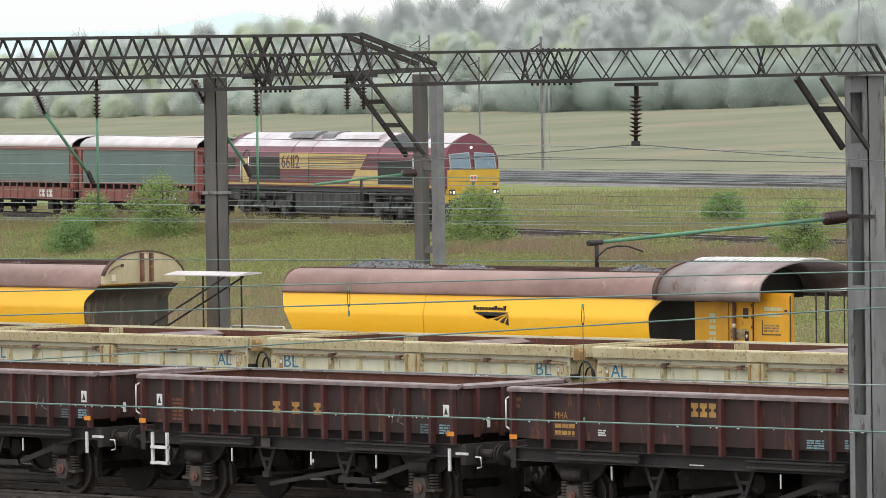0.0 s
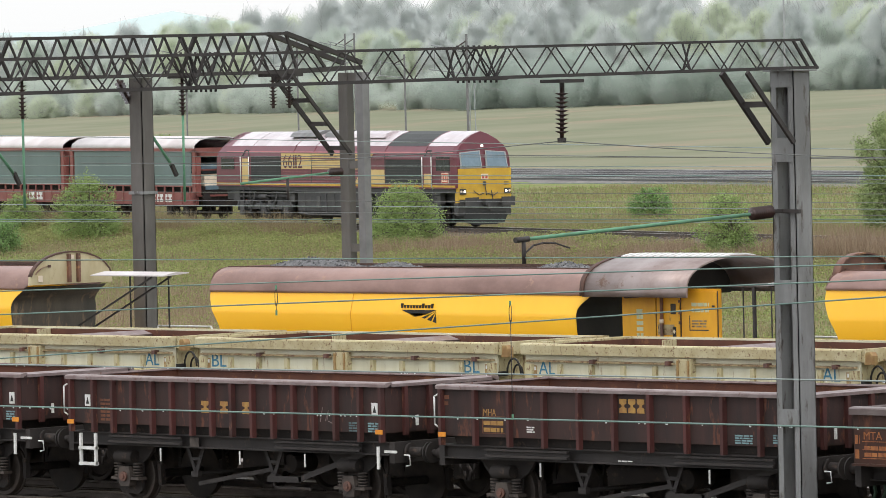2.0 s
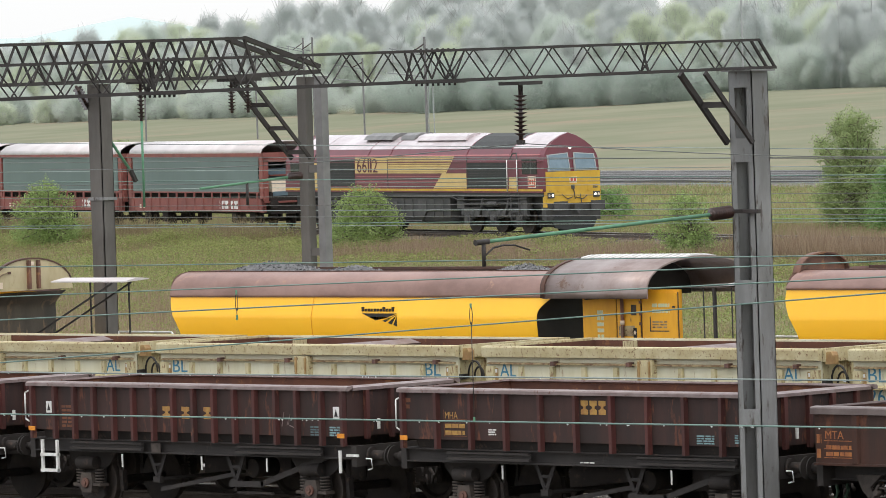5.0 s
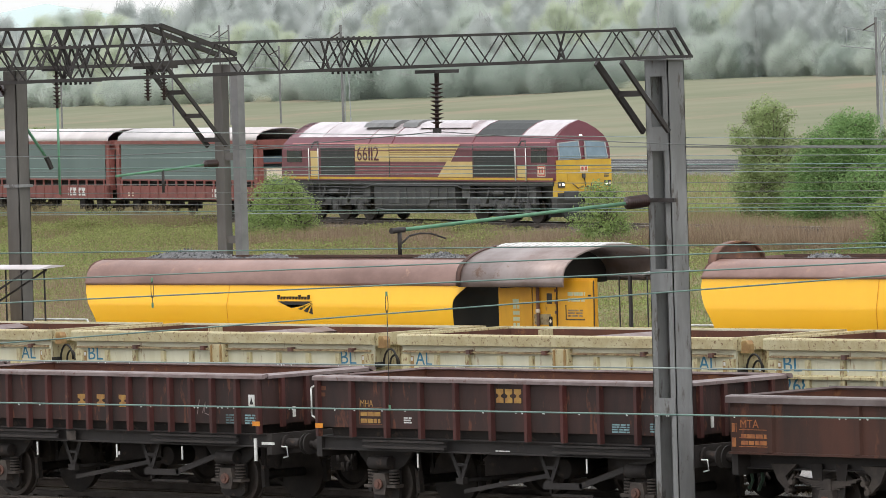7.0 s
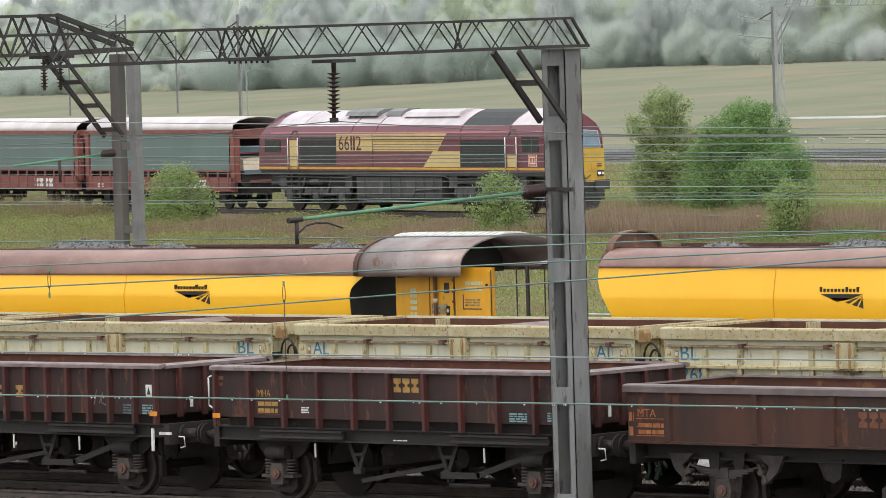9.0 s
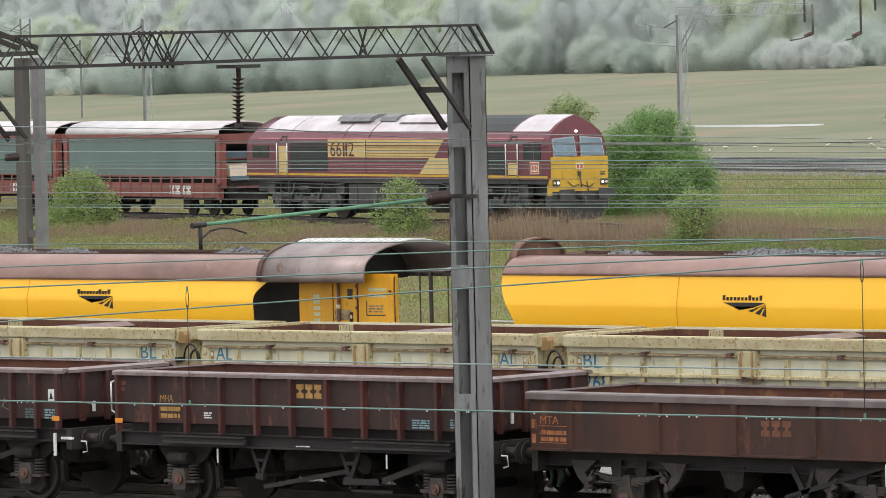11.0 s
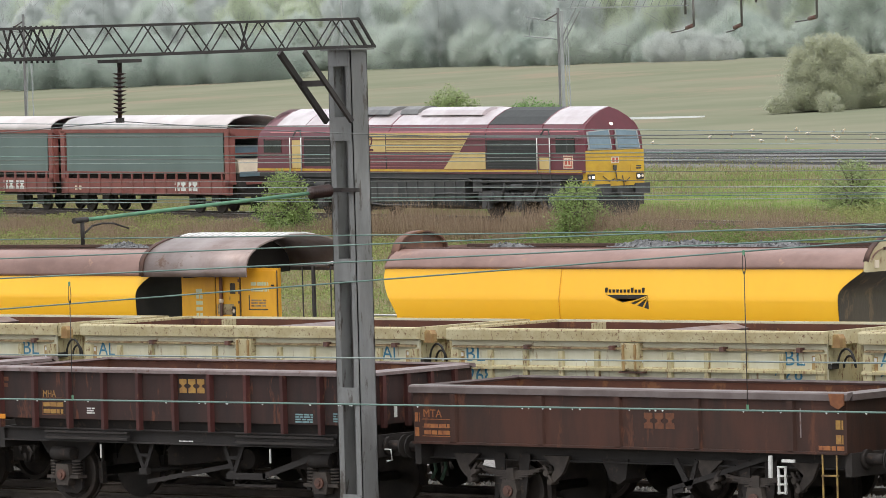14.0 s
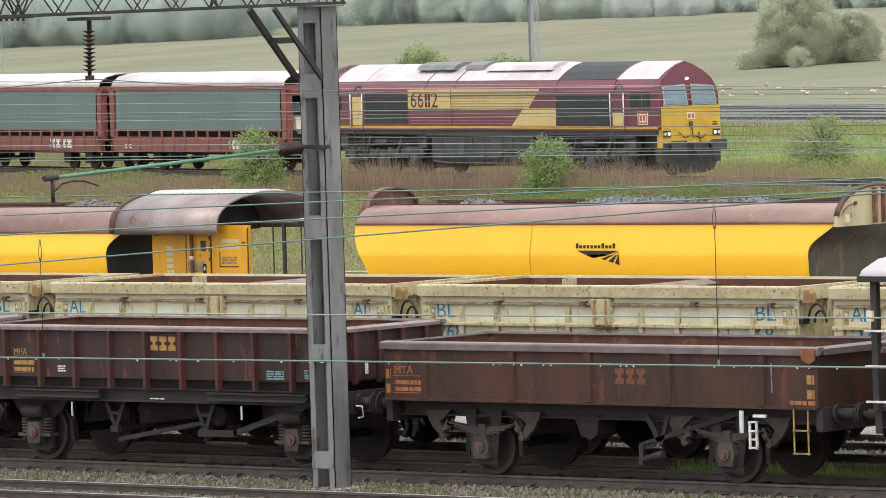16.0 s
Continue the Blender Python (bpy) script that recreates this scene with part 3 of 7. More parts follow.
def bars(name, parent, mat, x, z, w, h, rows, y, label=""):
    """Unreadable small print: thin rows of broken bars on a plate's face."""
    g = Geo()
    rnd = random.Random(int(x * 100) + int(z * 1000))
    for r in range(rows):
        z0 = z + h * (rows - 1 - r) / rows
        a = x
        while a < x + w - 0.01:
            b = min(x + w, a + rnd.uniform(0.05, 0.16))
            g.box(a, b, y - 0.004, y, z0, z0 + h / rows * 0.62)
            a = b + rnd.uniform(0.012, 0.03)
    return tagged(part(name, g, mat, parent, label), kind="stuff")


def block_logo(parent, mat, x, z, w, h, y, n, label):
    """A lettered brand mark as plain notched blocks of its size and colour, one to a letter."""
    step = w / n
    for i in range(n):
        a, b = x + i * step, x + i * step + step * 0.80
        m, t = (b - a) * 0.32, h * 0.33
        outline = [(a, z), (b, z), (b, z + t), (b - m, z + t * 1.3), (b - m, z + h - t * 1.3), (b, z + h - t), (b, z + h), (a, z + h), (a, z + h - t), (a + m, z + h - t * 1.3), (a + m, z + t * 1.3), (a, z + t)]
        part("brand_mark", Geo().prism(outline, y - 0.004, y, "y"), mat, parent, label)


def brake_rigging(w, side=-1):
    y = side * 1.02
    for x in (-0.90, 1.02):
        g = Geo().bar((x - 0.20, y, 1.0), (x, y, 0.56), 0.03, 0.07).bar((x + 0.20, y, 1.0), (x, y, 0.56), 0.03, 0.07).box(x - 0.08, x + 0.08, y - 0.05, y + 0.05, 0.50, 0.60).box(x - 0.12, x + 0.12, y - 0.02, y + 0.02, 0.78, 0.83)
        part("vee_hanger", g, M_SILL, w)
    part("brake_rod", Geo().bar((-0.88, y - side * 0.04, 0.38), (0.95, y - side * 0.04, 0.68), 0.03, 0.07), M_SILL, w)
    g = Geo().bar((0.90, y + side * 0.04, 0.52), (1.72, y + side * 0.04, 0.53), 0.03, 0.10).bar((1.66, y + side * 0.04, 0.53), (3.40, y + side * 0.04, 1.06), 0.03, 0.09)
    part("brake_lever", g, M_SILL, w)
    g = Geo().tube((0.6, -0.25, 0.72), (0.6, 0.25, 0.72), 0.16, 12).box(0.1, 0.5, -0.3, 0.3, 0.70, 1.0)
    part("brake_cylinder", g, M_UNDER, w)
    part("axle_crossbar", Geo().tube((-0.9, -1.0, 0.55), (-0.9, 1.0, 0.55), 0.035, 8), M_UNDER, w)
    part("safety_loop", Geo().box(1.0, 1.9, y - 0.02, y + 0.02, 0.36, 0.40).box(1.0, 1.04, y - 0.02, y + 0.02, 0.36, 0.50), M_UNDER, w)


def coalfish(x, ribs, label, plain_marks):
    w = thing("open_wagon", label, "wagon", "maroon open wagons", at=pose(x, 0, 0))
    L0, L1, half, z0, z1 = -3.82, 3.96, 1.27, 1.37, 2.17
    underframe(w, -3.93, 4.07, 0.22, 1.22)
    floor_and_shell(w, L0, L1, half, z0, z1, 0.05, M_MAROON, M_RUST_IN)
    rim(w, L0, L1, half, z1 + 0.02, 0.06, 0.07, M_RIM)
    for a in ribs:
        for y, o in ((-half, -1), (half, 1)):
            g = Geo().prism([(a - 0.045, y), (a - 0.03, y + o * 0.085), (a + 0.03, y + o * 0.085), (a + 0.045, y)], 1.22, z1 - 0.05, "z")
            part("rib", g, M_MAROON_RIB, w)
    for xx, o in ((L0, -1), (L1, 1)):
        for y in (-0.85, -0.28, 0.28, 0.85):
            part("end_rib", Geo().box(min(xx, xx + o * 0.07), max(xx, xx + o * 0.07), y - 0.04, y + 0.04, z0 - 0.05, z1 - 0.05), M_MAROON_RIB, w)
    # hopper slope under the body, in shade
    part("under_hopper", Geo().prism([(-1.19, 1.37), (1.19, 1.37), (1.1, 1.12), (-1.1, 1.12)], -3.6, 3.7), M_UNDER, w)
    for a, b in ((-2.82, -1.0), (1.31, 3.35)):
        part("step_channel", Geo().prism([(-1.24, 1.05), (-1.30, 1.05), (-1.30, 1.08), (-1.25, 1.10), (-1.25, 1.14), (-1.30, 1.15), (-1.30, 1.18), (-1.24, 1.18)], a, b), M_SILL, w)
    running_gear(w, 2.76, WHEEL_R, WHEEL, AXLE, False, 0.12)
    brake_rigging(w)
    ys = -half - 0.002
    yr = ys - 0.09
    if plain_marks:
        for a in (-0.47, 0.0, 0.54):
            block_logo(w, M_MUSTARD, a, 1.61, 0.24, 0.20, ys, 1, "mustard block letter shapes")
        bars("data_panel", w, M_GHOST, -3.02, 1.42, 0.34, 0.40, 6, ys, "faded ochre stencil panel")
        for a in (-3.42, 3.64):
            tag = part("white_tag", Geo().box(a, a + 0.14, ys - 0.006, ys, 1.66, 1.86), M_WHITE, w)
            part("tag_symbol", Geo().prism([(a + 0.03, 1.70), (a + 0.11, 1.70), (a + 0.07, 1.82)], ys - 0.010, ys - 0.006, "y"), M_BLACK, tag)
        bars("pale_data_plate", w, M_TAGBLUE, 3.55, 1.38, 0.26, 0.17, 4, ys - 0.004, "pale blue data plate")
        bars("pale_data_plate", w, M_TAGBLUE_DIM, 3.10, 1.38, 0.22, 0.17, 4, ys - 0.004, "grimy pale blue data plate")
        part("builder_plate", Geo().box(-0.82, -0.60, -1.235, -1.225, 1.02, 1.18), M_AXLEBOX, w, "dull brown builder plate")
        g = Geo()
        g.bar((2.42, ys, 1.52), (2.48, ys, 1.76), 0.006, 0.014).bar((2.54, ys, 1.54), (2.62, ys, 1.72), 0.006, 0.014).bar((2.62, ys, 1.72), (2.58, ys, 1.55), 0.006, 0.012).bar((2.6, ys, 1.54), (2.78, ys, 1.48), 0.006, 0.012)
        part("chalk_mark", g, M_RIM, w)
        lad = part("ladder", Geo().box(-3.50, -3.45, -1.36, -1.32, 0.64, 1.20).box(-3.12, -3.07, -1.36, -1.32, 0.64, 1.20), M_WHITE, w, "white painted step ladder")
        for z in (0.65, 0.92):
            part("rung", Geo().box(-3.50, -3.07, -1.38, -1.30, z, z + 0.05), M_WHITE, lad)
    else:
        block_logo(w, M_MUSTARD, 0.14, 1.82, 0.57, 0.22, ys, 3, "gold block letter shapes")
        letters("code_letters", "MHA", 0.11, M_MUSTARD, w, pose(-2.85, ys, 1.71), 0.28)
        panel = bars("data_panel", w, M_MUSTARD, -2.85, 1.45, 0.44, 0.22, 2, ys, "faded mustard stencil panel")
        part("panel_outline", Geo().box(-2.88, -2.37, ys - 0.003, ys, 1.695, 1.705).box(-2.88, -2.37, ys - 0.003, ys, 1.425, 1.435).box(-2.88, -2.87, ys - 0.003, ys, 1.425, 1.85), M_GHOST, panel)
        bars("data_plate", w, M_WHITE, -1.89, 1.46, 0.17, 0.11, 3, ys, "small white data plate")
        bars("pale_data_plate", w, M_TAGBLUE, 2.56, 1.40, 0.36, 0.15, 4, ys, "pale blue data plate")
        bars("pale_data_plate", w, M_TAGBLUE, 3.34, 1.42, 0.32, 0.15, 4, ys, "pale blue data plate")
        bars("faded_panel", w, M_GHOST, -3.74, 1.86, 0.12, 0.20, 2, ys, "faded ochre stencil patch")
        bars("faded_panel", w, M_WHITE, 0.05, 1.05, 0.3, 0.03, 1, -1.226, "small white solebar lettering")
    part("reflector", Geo().box(3.80, 3.97, yr, yr + 0.006, 1.355, 1.43), M_ORANGE, w, "orange reflector")
    part("reflector", Geo().box(-3.80, -3.63, yr, yr + 0.006, 1.355, 1.43), M_ORANGE, w, "orange reflector")
    part("hand_brake_grip", Geo().box(3.80, 3.85, -1.34, -1.31, 0.78, 1.15), M_WHITE, w, "white brake lever grip")
    part("step_bracket", Geo().box(3.94, 4.20, -1.30, -1.26, 1.05, 1.09), M_WHITE, w, "white step edge")
    part("lamp_bracket", Geo().box(4.035, 4.06, -0.66, -0.61, 1.47, 1.64), M_WHITE, w, "white lamp bracket")
    part("coupling_loop", Geo().path([(4.30, -1.2, 1.02), (4.42, -1.2, 1.02), (4.44, -1.2, 0.86), (4.34, -1.2, 0.84)], 0.014), M_WHITE, w, "white wire pole loop")
    part("hand_rail", Geo().tube((-3.9, -1.33, 1.55), (-3.9, -1.33, 2.0), 0.014, 6).tube((-3.9, -1.33, 2.0), (-3.83, -1.3, 2.04), 0.014, 6).tube((-3.9, -1.33, 1.55), (-3.83, -1.3, 1.5), 0.014, 6), M_WHITE, w, "white hand rail")
    for a in ((-1.53, 0.44, 2.02) if plain_marks else (-1.62, 2.0)):
        part("label_clip", Geo().box(a, a + 0.022, -1.28, -1.26, 0.76, 0.98), M_WHITE, w, "thin white label clip")
    return w


def tankbase(x, label):
    w = thing("open_wagon", label, "wagon", "maroon open wagons", at=pose(x, 0, 0))
    L0, L1, half, z0, z1 = -3.98, 4.12, 1.25, 1.15, 1.99
    underframe(w, -4.0, 4.15, 0.26, 1.15, 0.90)
    floor_and_shell(w, L0, L1, half, z0, z1, 0.05, M_MAROON_PLAIN, M_RUST_IN)
    rim(w, L0, L1, half, z1 + 0.02, 0.05, 0.11, M_RIM_GREY)
    for a in (-3.17, -1.48, -0.02, 1.45, 3.15):
        part("rib", Geo().prism([(a - 0.07, -half), (a - 0.05, -half - 0.05), (a + 0.05, -half - 0.05), (a + 0.07, -half)], z0, z1 - 0.1, "z"), M_MAROON_PLAIN, w)
        part("rib", Geo().prism([(a - 0.07, half), (a - 0.05, half + 0.05), (a + 0.05, half + 0.05), (a + 0.07, half)], z0, z1 - 0.1, "z"), M_MAROON_PLAIN, w)
    part("bottom_flange", Geo().box(L0, L1, -half - 0.05, -half, z0 - 0.02, z0 + 0.015), M_MAROON_PLAIN, w)
    part("corner_gusset", Geo().prism([(3.86, 2.0), (4.13, 2.0), (4.13, 1.84), (4.03, 1.78), (3.90, 1.84)], -half - 0.075, -half - 0.055, "y"), M_CAP_RUST, w, "rusty corner gusset")
    running_gear(w, 2.30, 0.44, WHEEL_S, AXLE, True, 0.03)
    ys = -half - 0.002
    block_logo(w, M_GHOST, 0.46, 1.44, 0.60, 0.23, ys, 3, "ghosted orange block letter shapes")
    letters("code_letters", "MTA", 0.12, M_GHOST2, w, pose(-3.78, ys, 1.53), 0.36)
    panel = bars("data_panel", w, M_GHOST2, -3.77, 1.27, 0.50, 0.20, 2, ys, "faded orange stencil panel")
    part("panel_outline", Geo().box(-3.81, -3.22, ys - 0.003, ys, 1.495, 1.505).box(-3.81, -3.22, ys - 0.003, ys, 1.375, 1.383).box(-3.81, -3.22, ys - 0.003, ys, 1.24, 1.25).box(-3.23, -3.22, ys - 0.003, ys, 1.24, 1.50), M_GHOST2, panel)
    bars("faded_panel", w, M_GHOST2, -3.95, 1.24, 0.09, 0.44, 2, ys, "faded orange stencil patch")
    bars("yellow_panel", w, M_MUSTARD, 3.93, 1.28, 0.13, 0.42, 2, ys, "yellow warning patches")
    bars("yellow_panel", w, M_GHOST2, 3.62, 1.19, 0.45, 0.10, 1, ys, "faded yellow warning bars")
    part("pale_streak", Geo().box(3.30, 3.32, ys - 0.01, ys, 1.36, 1.78), M_RIM, w)
    part("hand_brake_grip", Geo().box(2.79, 2.84, -1.36, -1.32, 0.78, 1.10), M_WHITE, w, "white brake lever grip")
    part("grip_top", Geo().box(3.03, 3.25, -1.36, -1.32, 1.01, 1.05), M_WHITE, w, "white step edge")
    lad = part("foot_step", Geo().box(2.95, 2.98, -1.36, -1.33, 0.55, 0.95).box(3.07, 3.10, -1.36, -1.33, 0.55, 0.95), M_WHITE, w, "white wire step")
    for z in (0.56, 0.68, 0.80, 0.93):
        part("rung", Geo().box(2.95, 3.10, -1.37, -1.32, z, z + 0.025), M_WHITE, lad)
    lad = part("ladder", Geo().box(3.70, 3.72, -1.30, -1.28, 0.48, 1.14).box(3.95, 3.97, -1.30, -1.28, 0.48, 1.14), M_YELLOW_WORN, w, "dirty yellow step ladder")
    for z in (0.49, 0.82):
        part("rung", Geo().box(3.70, 3.97, -1.32, -1.25, z, z + 0.02), M_YELLOW_WORN, lad)
    g = Geo().bar((0.85, -1.04, 0.98), (1.12, -1.04, 0.55), 0.03, 0.09).bar((1.25, -1.04, 0.98), (1.12, -1.04, 0.60), 0.03, 0.07).bar((1.0, -1.04, 0.55), (0.78, -1.04, 0.50), 0.03, 0.07).bar((0.74, -1.04, 0.54), (2.55, -1.04, 1.04), 0.03, 0.07).box(0.72, 0.80, -1.08, -1.0, 0.25, 0.55).tube((0.8, -1.04, 0.32), (1.15, -1.04, 0.42), 0.06, 8)
    part("brake_lever", g, M_SILL, w)
    part("brake_cylinder", Geo().prism([(-0.6, 0.95), (-0.10, 0.95), (-0.15, 0.66), (-0.28, 0.58), (-0.45, 0.64)], -0.95, -0.5, "y"), M_UNDER, w)
    part("green_hose", Geo().path([(-4.08, -0.6, 0.98), (-4.16, -0.6, 0.85), (-4.12, -0.6, 0.68), (-4.2, -0.6, 0.55)], 0.03).path([(-4.05, -0.5, 0.95), (-4.0, -0.5, 0.7), (-4.1, -0.5, 0.52)], 0.03), M_HOSE_GREEN, w, "weathered green brake hose")
    return w


M_HOSE_GREEN = material("weathered_green_hose", (0.05, 0.10, 0.065), (0.03, 0.06, 0.04), 6, 0.6)
M_TAGBLUE_DIM = material("grimy_blue_plate", (0.11, 0.17, 0.18), (0.07, 0.11, 0.12), 8, 0.6)
M_CAP_RUST = material("bright_rust_gusset", (0.26, 0.10, 0.04), (0.16, 0.06, 0.03), 6, 0.8)
M_YELLOW_WORN = material("worn_yellow_step", (0.40, 0.27, 0.08), (0.16, 0.10, 0.05), 9, 0.7)
M_GHOST2 = material("orange_stencil", (0.40, 0.16, 0.05), (0.25, 0.09, 0.04), 9, 0.7)
M_MAROON_PLAIN = material("dull_brown_maroon_paint", (0.072, 0.0255, 0.0150), (0.029, 0.0145, 0.0102), 1.6, 0.66, spots=(0.115, 0.040, 0.020), spot_size=3.0, spot_amount=0.36, streak=4)
M_RIM_GREY = material("grey_mauve_rim", (0.175, 0.145, 0.14), (0.12, 0.092, 0.088), 2.5, 0.5)
WHEEL_S, _ = wheel_meshes(0.44)

FINE = [3.90, 3.40] + [2.82 - 0.498 * i for i in range(13)] + [-3.74]
WIDE = [-3.77 + 0.765 * i for i in range(11)]
coalfish(-18.1, FINE, "maroon open wagon with many side ribs and white corner tags", True)
coalfish(-9.05, FINE, "maroon open wagon with many side ribs and a white ladder", True)
coalfish(0.0, WIDE, "maroon open wagon with red ribs and gold block marks", False)
tankbase(8.92, "dull maroon open wagon with ghosted marks and leaf springs")


def cream_wagon(x, tag, number, label):
    """x: the left near corner."""
    w = thing("box_wagon", label, "wagon", "cream box wagons", at=pose(x, 3.42, 0))
    L, half, z0, z1 = 7.35, 1.32, 1.1, 2.68
    underframe(w, -0.1, L + 0.1, 0.24, 1.1)
    part("floor_plate", Geo().box(0, L, -half, half, z0, z0 + 0.04), M_RUST_IN, w)
    for o in (-1, 1):
        y = o * half
        part("side_plate", Geo().box(0, L, min(y, y - o * 0.04), max(y, y - o * 0.04), z0, z1), M_CREAM_PANEL, w)
        part("lining", Geo().box(0.05, L - 0.05, min(y - o * 0.04, y - o * 0.055), max(y - o * 0.04, y - o * 0.055), z0, z1 - 0.03), M_RUST_IN, w)
        yo = y + o * 0.002
        part("top_rail", Geo().prism([(yo, z1 - 0.185), (yo + o * 0.09, z1 - 0.175), (yo + o * 0.10, z1 - 0.02), (yo + o * 0.09, z1 + 0.005), (yo - o * 0.02, z1 + 0.01), (yo - o * 0.03, z1 - 0.03), (yo, z1 - 0.03)], -0.03, L + 0.03), M_CREAM_RIM, w)
        # The ledge's brown holds rust and the shadow line below the rail.
        part("ledge", Geo().prism([(yo, z1 - 0.300), (yo + o * 0.055, z1 - 0.300), (yo + o * 0.055, z1 - 0.278), (yo, z1 - 0.265)], 0.05, L - 0.05), M_LEDGE, w)
        part("lower_rail", Geo().prism([(yo, z1 - 0.63), (yo + o * 0.07, z1 - 0.63), (yo + o * 0.07, z1 - 0.59), (yo, z1 - 0.565)], 0.0, L), M_CREAM, w)
        for i in range(11):
            a = 0.10 + i * (L - 0.2) / 10
            wide = 0.05 if i not in (0, 5, 10) else 0.10
            part("side_post", Geo().prism([(a - wide, yo), (a - wide * 0.8, yo + o * 0.055), (a + wide * 0.8, yo + o * 0.055), (a + wide, yo)], z0, z1 - 0.33, "z"), M_CREAM, w)
        part("centre_bracket", Geo().box(L / 2 - 0.17, L / 2 + 0.17, min(yo, yo + o * 0.12), max(yo, yo + o * 0.12), z1 - 0.60, z1 - 0.2), M_CREAM_RIM, w)
        for a in (L / 2 - 0.13, L / 2 + 0.10):
            part("bracket_rib", Geo().prism([(a, z1 - 0.22), (a + 0.03, z1 - 0.22), (a + 0.03, z1 - 0.62), (a, z1 - 0.62)], min(yo, yo + o * 0.15), max(yo, yo + o * 0.15), "y"), M_CREAM_RUST, w)
        part("bracket_foot", Geo().box(L / 2 - 0.24, L / 2 + 0.24, min(yo, yo + o * 0.10), max(yo, yo + o * 0.10), z1 - 0.66, z1 - 0.635), M_CAP, w)
        for a in (1.6, 3.3, 5.45, 6.9):
            part("hook", Geo().box(a - 0.04, a + 0.04, min(yo, yo + o * 0.115), max(yo, yo + o * 0.115), z1 - 0.31, z1 - 0.24), M_CAP, w)
    for xx, o in ((0, -1), (L, 1)):
        part("end_plate", Geo().box(min(xx, xx - o * 0.05), max(xx, xx - o * 0.05), -half + 0.055, half - 0.055, z0, z1), M_CREAM, w)
        part("end_lining", Geo().box(min(xx - o * 0.05, xx - o * 0.065), max(xx - o * 0.05, xx - o * 0.065), -half + 0.055, half - 0.055, z0, z1 - 0.03), M_RUST_IN, w)
        part("end_rail", Geo().box(min(xx - o * 0.02, xx + o * 0.08), max(xx - o * 0.02, xx + o * 0.08), -half + 0.03, half - 0.03, z1 - 0.20, z1 + 0.012), M_CREAM_RIM, w)
        for y in (-0.6, 0.6):
            part("end_post", Geo().box(min(xx, xx + o * 0.06), max(xx, xx + o * 0.06), y - 0.05, y + 0.05, z0, z1 - 0.2), M_CREAM, w)
    # cross plate over the middle of the load space
    part("cross_plate", Geo().prism([(L / 2 - 0.26, z1 - 0.10), (L / 2, z1 - 0.03), (L / 2 + 0.26, z1 - 0.10), (L / 2 + 0.24, z1 - 0.13), (L / 2 - 0.24, z1 - 0.13)], -half + 0.06, half - 0.06, "y"), M_RIM, w)
    for y in (-half + 0.06, half - 0.06 - 0.3):
        part("inside_bracket", Geo().box(1.0, 1.06, y, y + 0.3, z1 - 0.16, z1 - 0.03), M_CREAM, w)
    ys = -half - 0.003
    for a in (0.30, L - 0.78):
        letters("side_letters", tag, 0.235, M_BLUE, w, pose(a, ys, z1 - 0.51), 0.37)
        if number:
            letters("side_number", number, 0.25, M_BLUE, w, pose(a - (0.2 if a > 2 else 0.0), ys, z1 - 0.85), 0.52)
    for a in (0.14, L - 0.28):
        part("warning_label", Geo().box(a, a + 0.12, ys - 0.004, ys, z1 - 0.57, z1 - 0.36), M_CREAM_RUST, w, "ochre warning label")
        part("label_band", Geo().box(a + 0.02, a + 0.10, ys - 0.008, ys - 0.004, z1 - 0.44, z1 - 0.38), M_WHITE, w)
    g = Geo().path([(L + 0.20 + 0.11 * math.cos(math.pi * k / 9), -half + 0.3, z1 - 0.55 + 0.18 * math.sin(math.pi * k / 9)) for k in range(10)], 0.018)
    part("looped_hose", g, M_BLACK, w, "black looped air hose")
    g = Geo().path([(L + 0.25 + 0.16 * math.cos(math.pi * k / 9), -half + 0.15, z1 - 0.52 + 0.26 * math.sin(math.pi * k / 9)) for k in range(10)], 0.018)
    part("looped_hose", g, M_BLACK, w, "black looped air hose")
    part("hose_bracket", Geo().box(L, L + 0.07, -half + 0.02, -half + 0.2, z1 - 0.56, z1 - 0.48), M_BLACK, w)
    part("corner_lug", Geo().prism([(L + 0.06, z1 - 0.24), (L + 0.22, z1 - 0.24), (L + 0.22, z1 - 0.10), (L + 0.18, z1 - 0.04), (L + 0.10, z1 - 0.04), (L + 0.06, z1 - 0.10)], -half + 0.04, -half + 0.18, "y"), M_CREAM_RUST, w, "rusty ochre corner lug")
    for bx in (1.9, 5.45):
        for y in (-1.04, 1.04):
            part("bogie_frame", Geo().box(bx - 1.1, bx + 1.1, y - 0.06, y + 0.06, 0.35, 0.75), M_UNDER, w)
    for bx in (1.9, 5.45):
        for d in (-0.8, 0.8):
            wheelset(w, bx + d, WHEEL_R, WHEEL, AXLE)
    return w


M_LEDGE = material("rusty_shadowed_ledge", (0.42, 0.34, 0.19), (0.20, 0.125, 0.06), 7, 0.75, spots=(0.12, 0.065, 0.035), spot_size=14, spot_amount=0.42)
M_CREAM_RUST = material("ochre_rusty_lug", (0.40, 0.28, 0.12), (0.26, 0.15, 0.06), 6, 0.7)
for i, (tag, number) in enumerate((("BL", ""), ("AL", ""), ("BL", ""), ("AL", ""), ("BL", "268"), ("AL", "26"))):
    cream_wagon(-29.23 + 8.03 * i, tag, number, f"weathered cream box wagon with chipped rim and blue {tag} stencil")


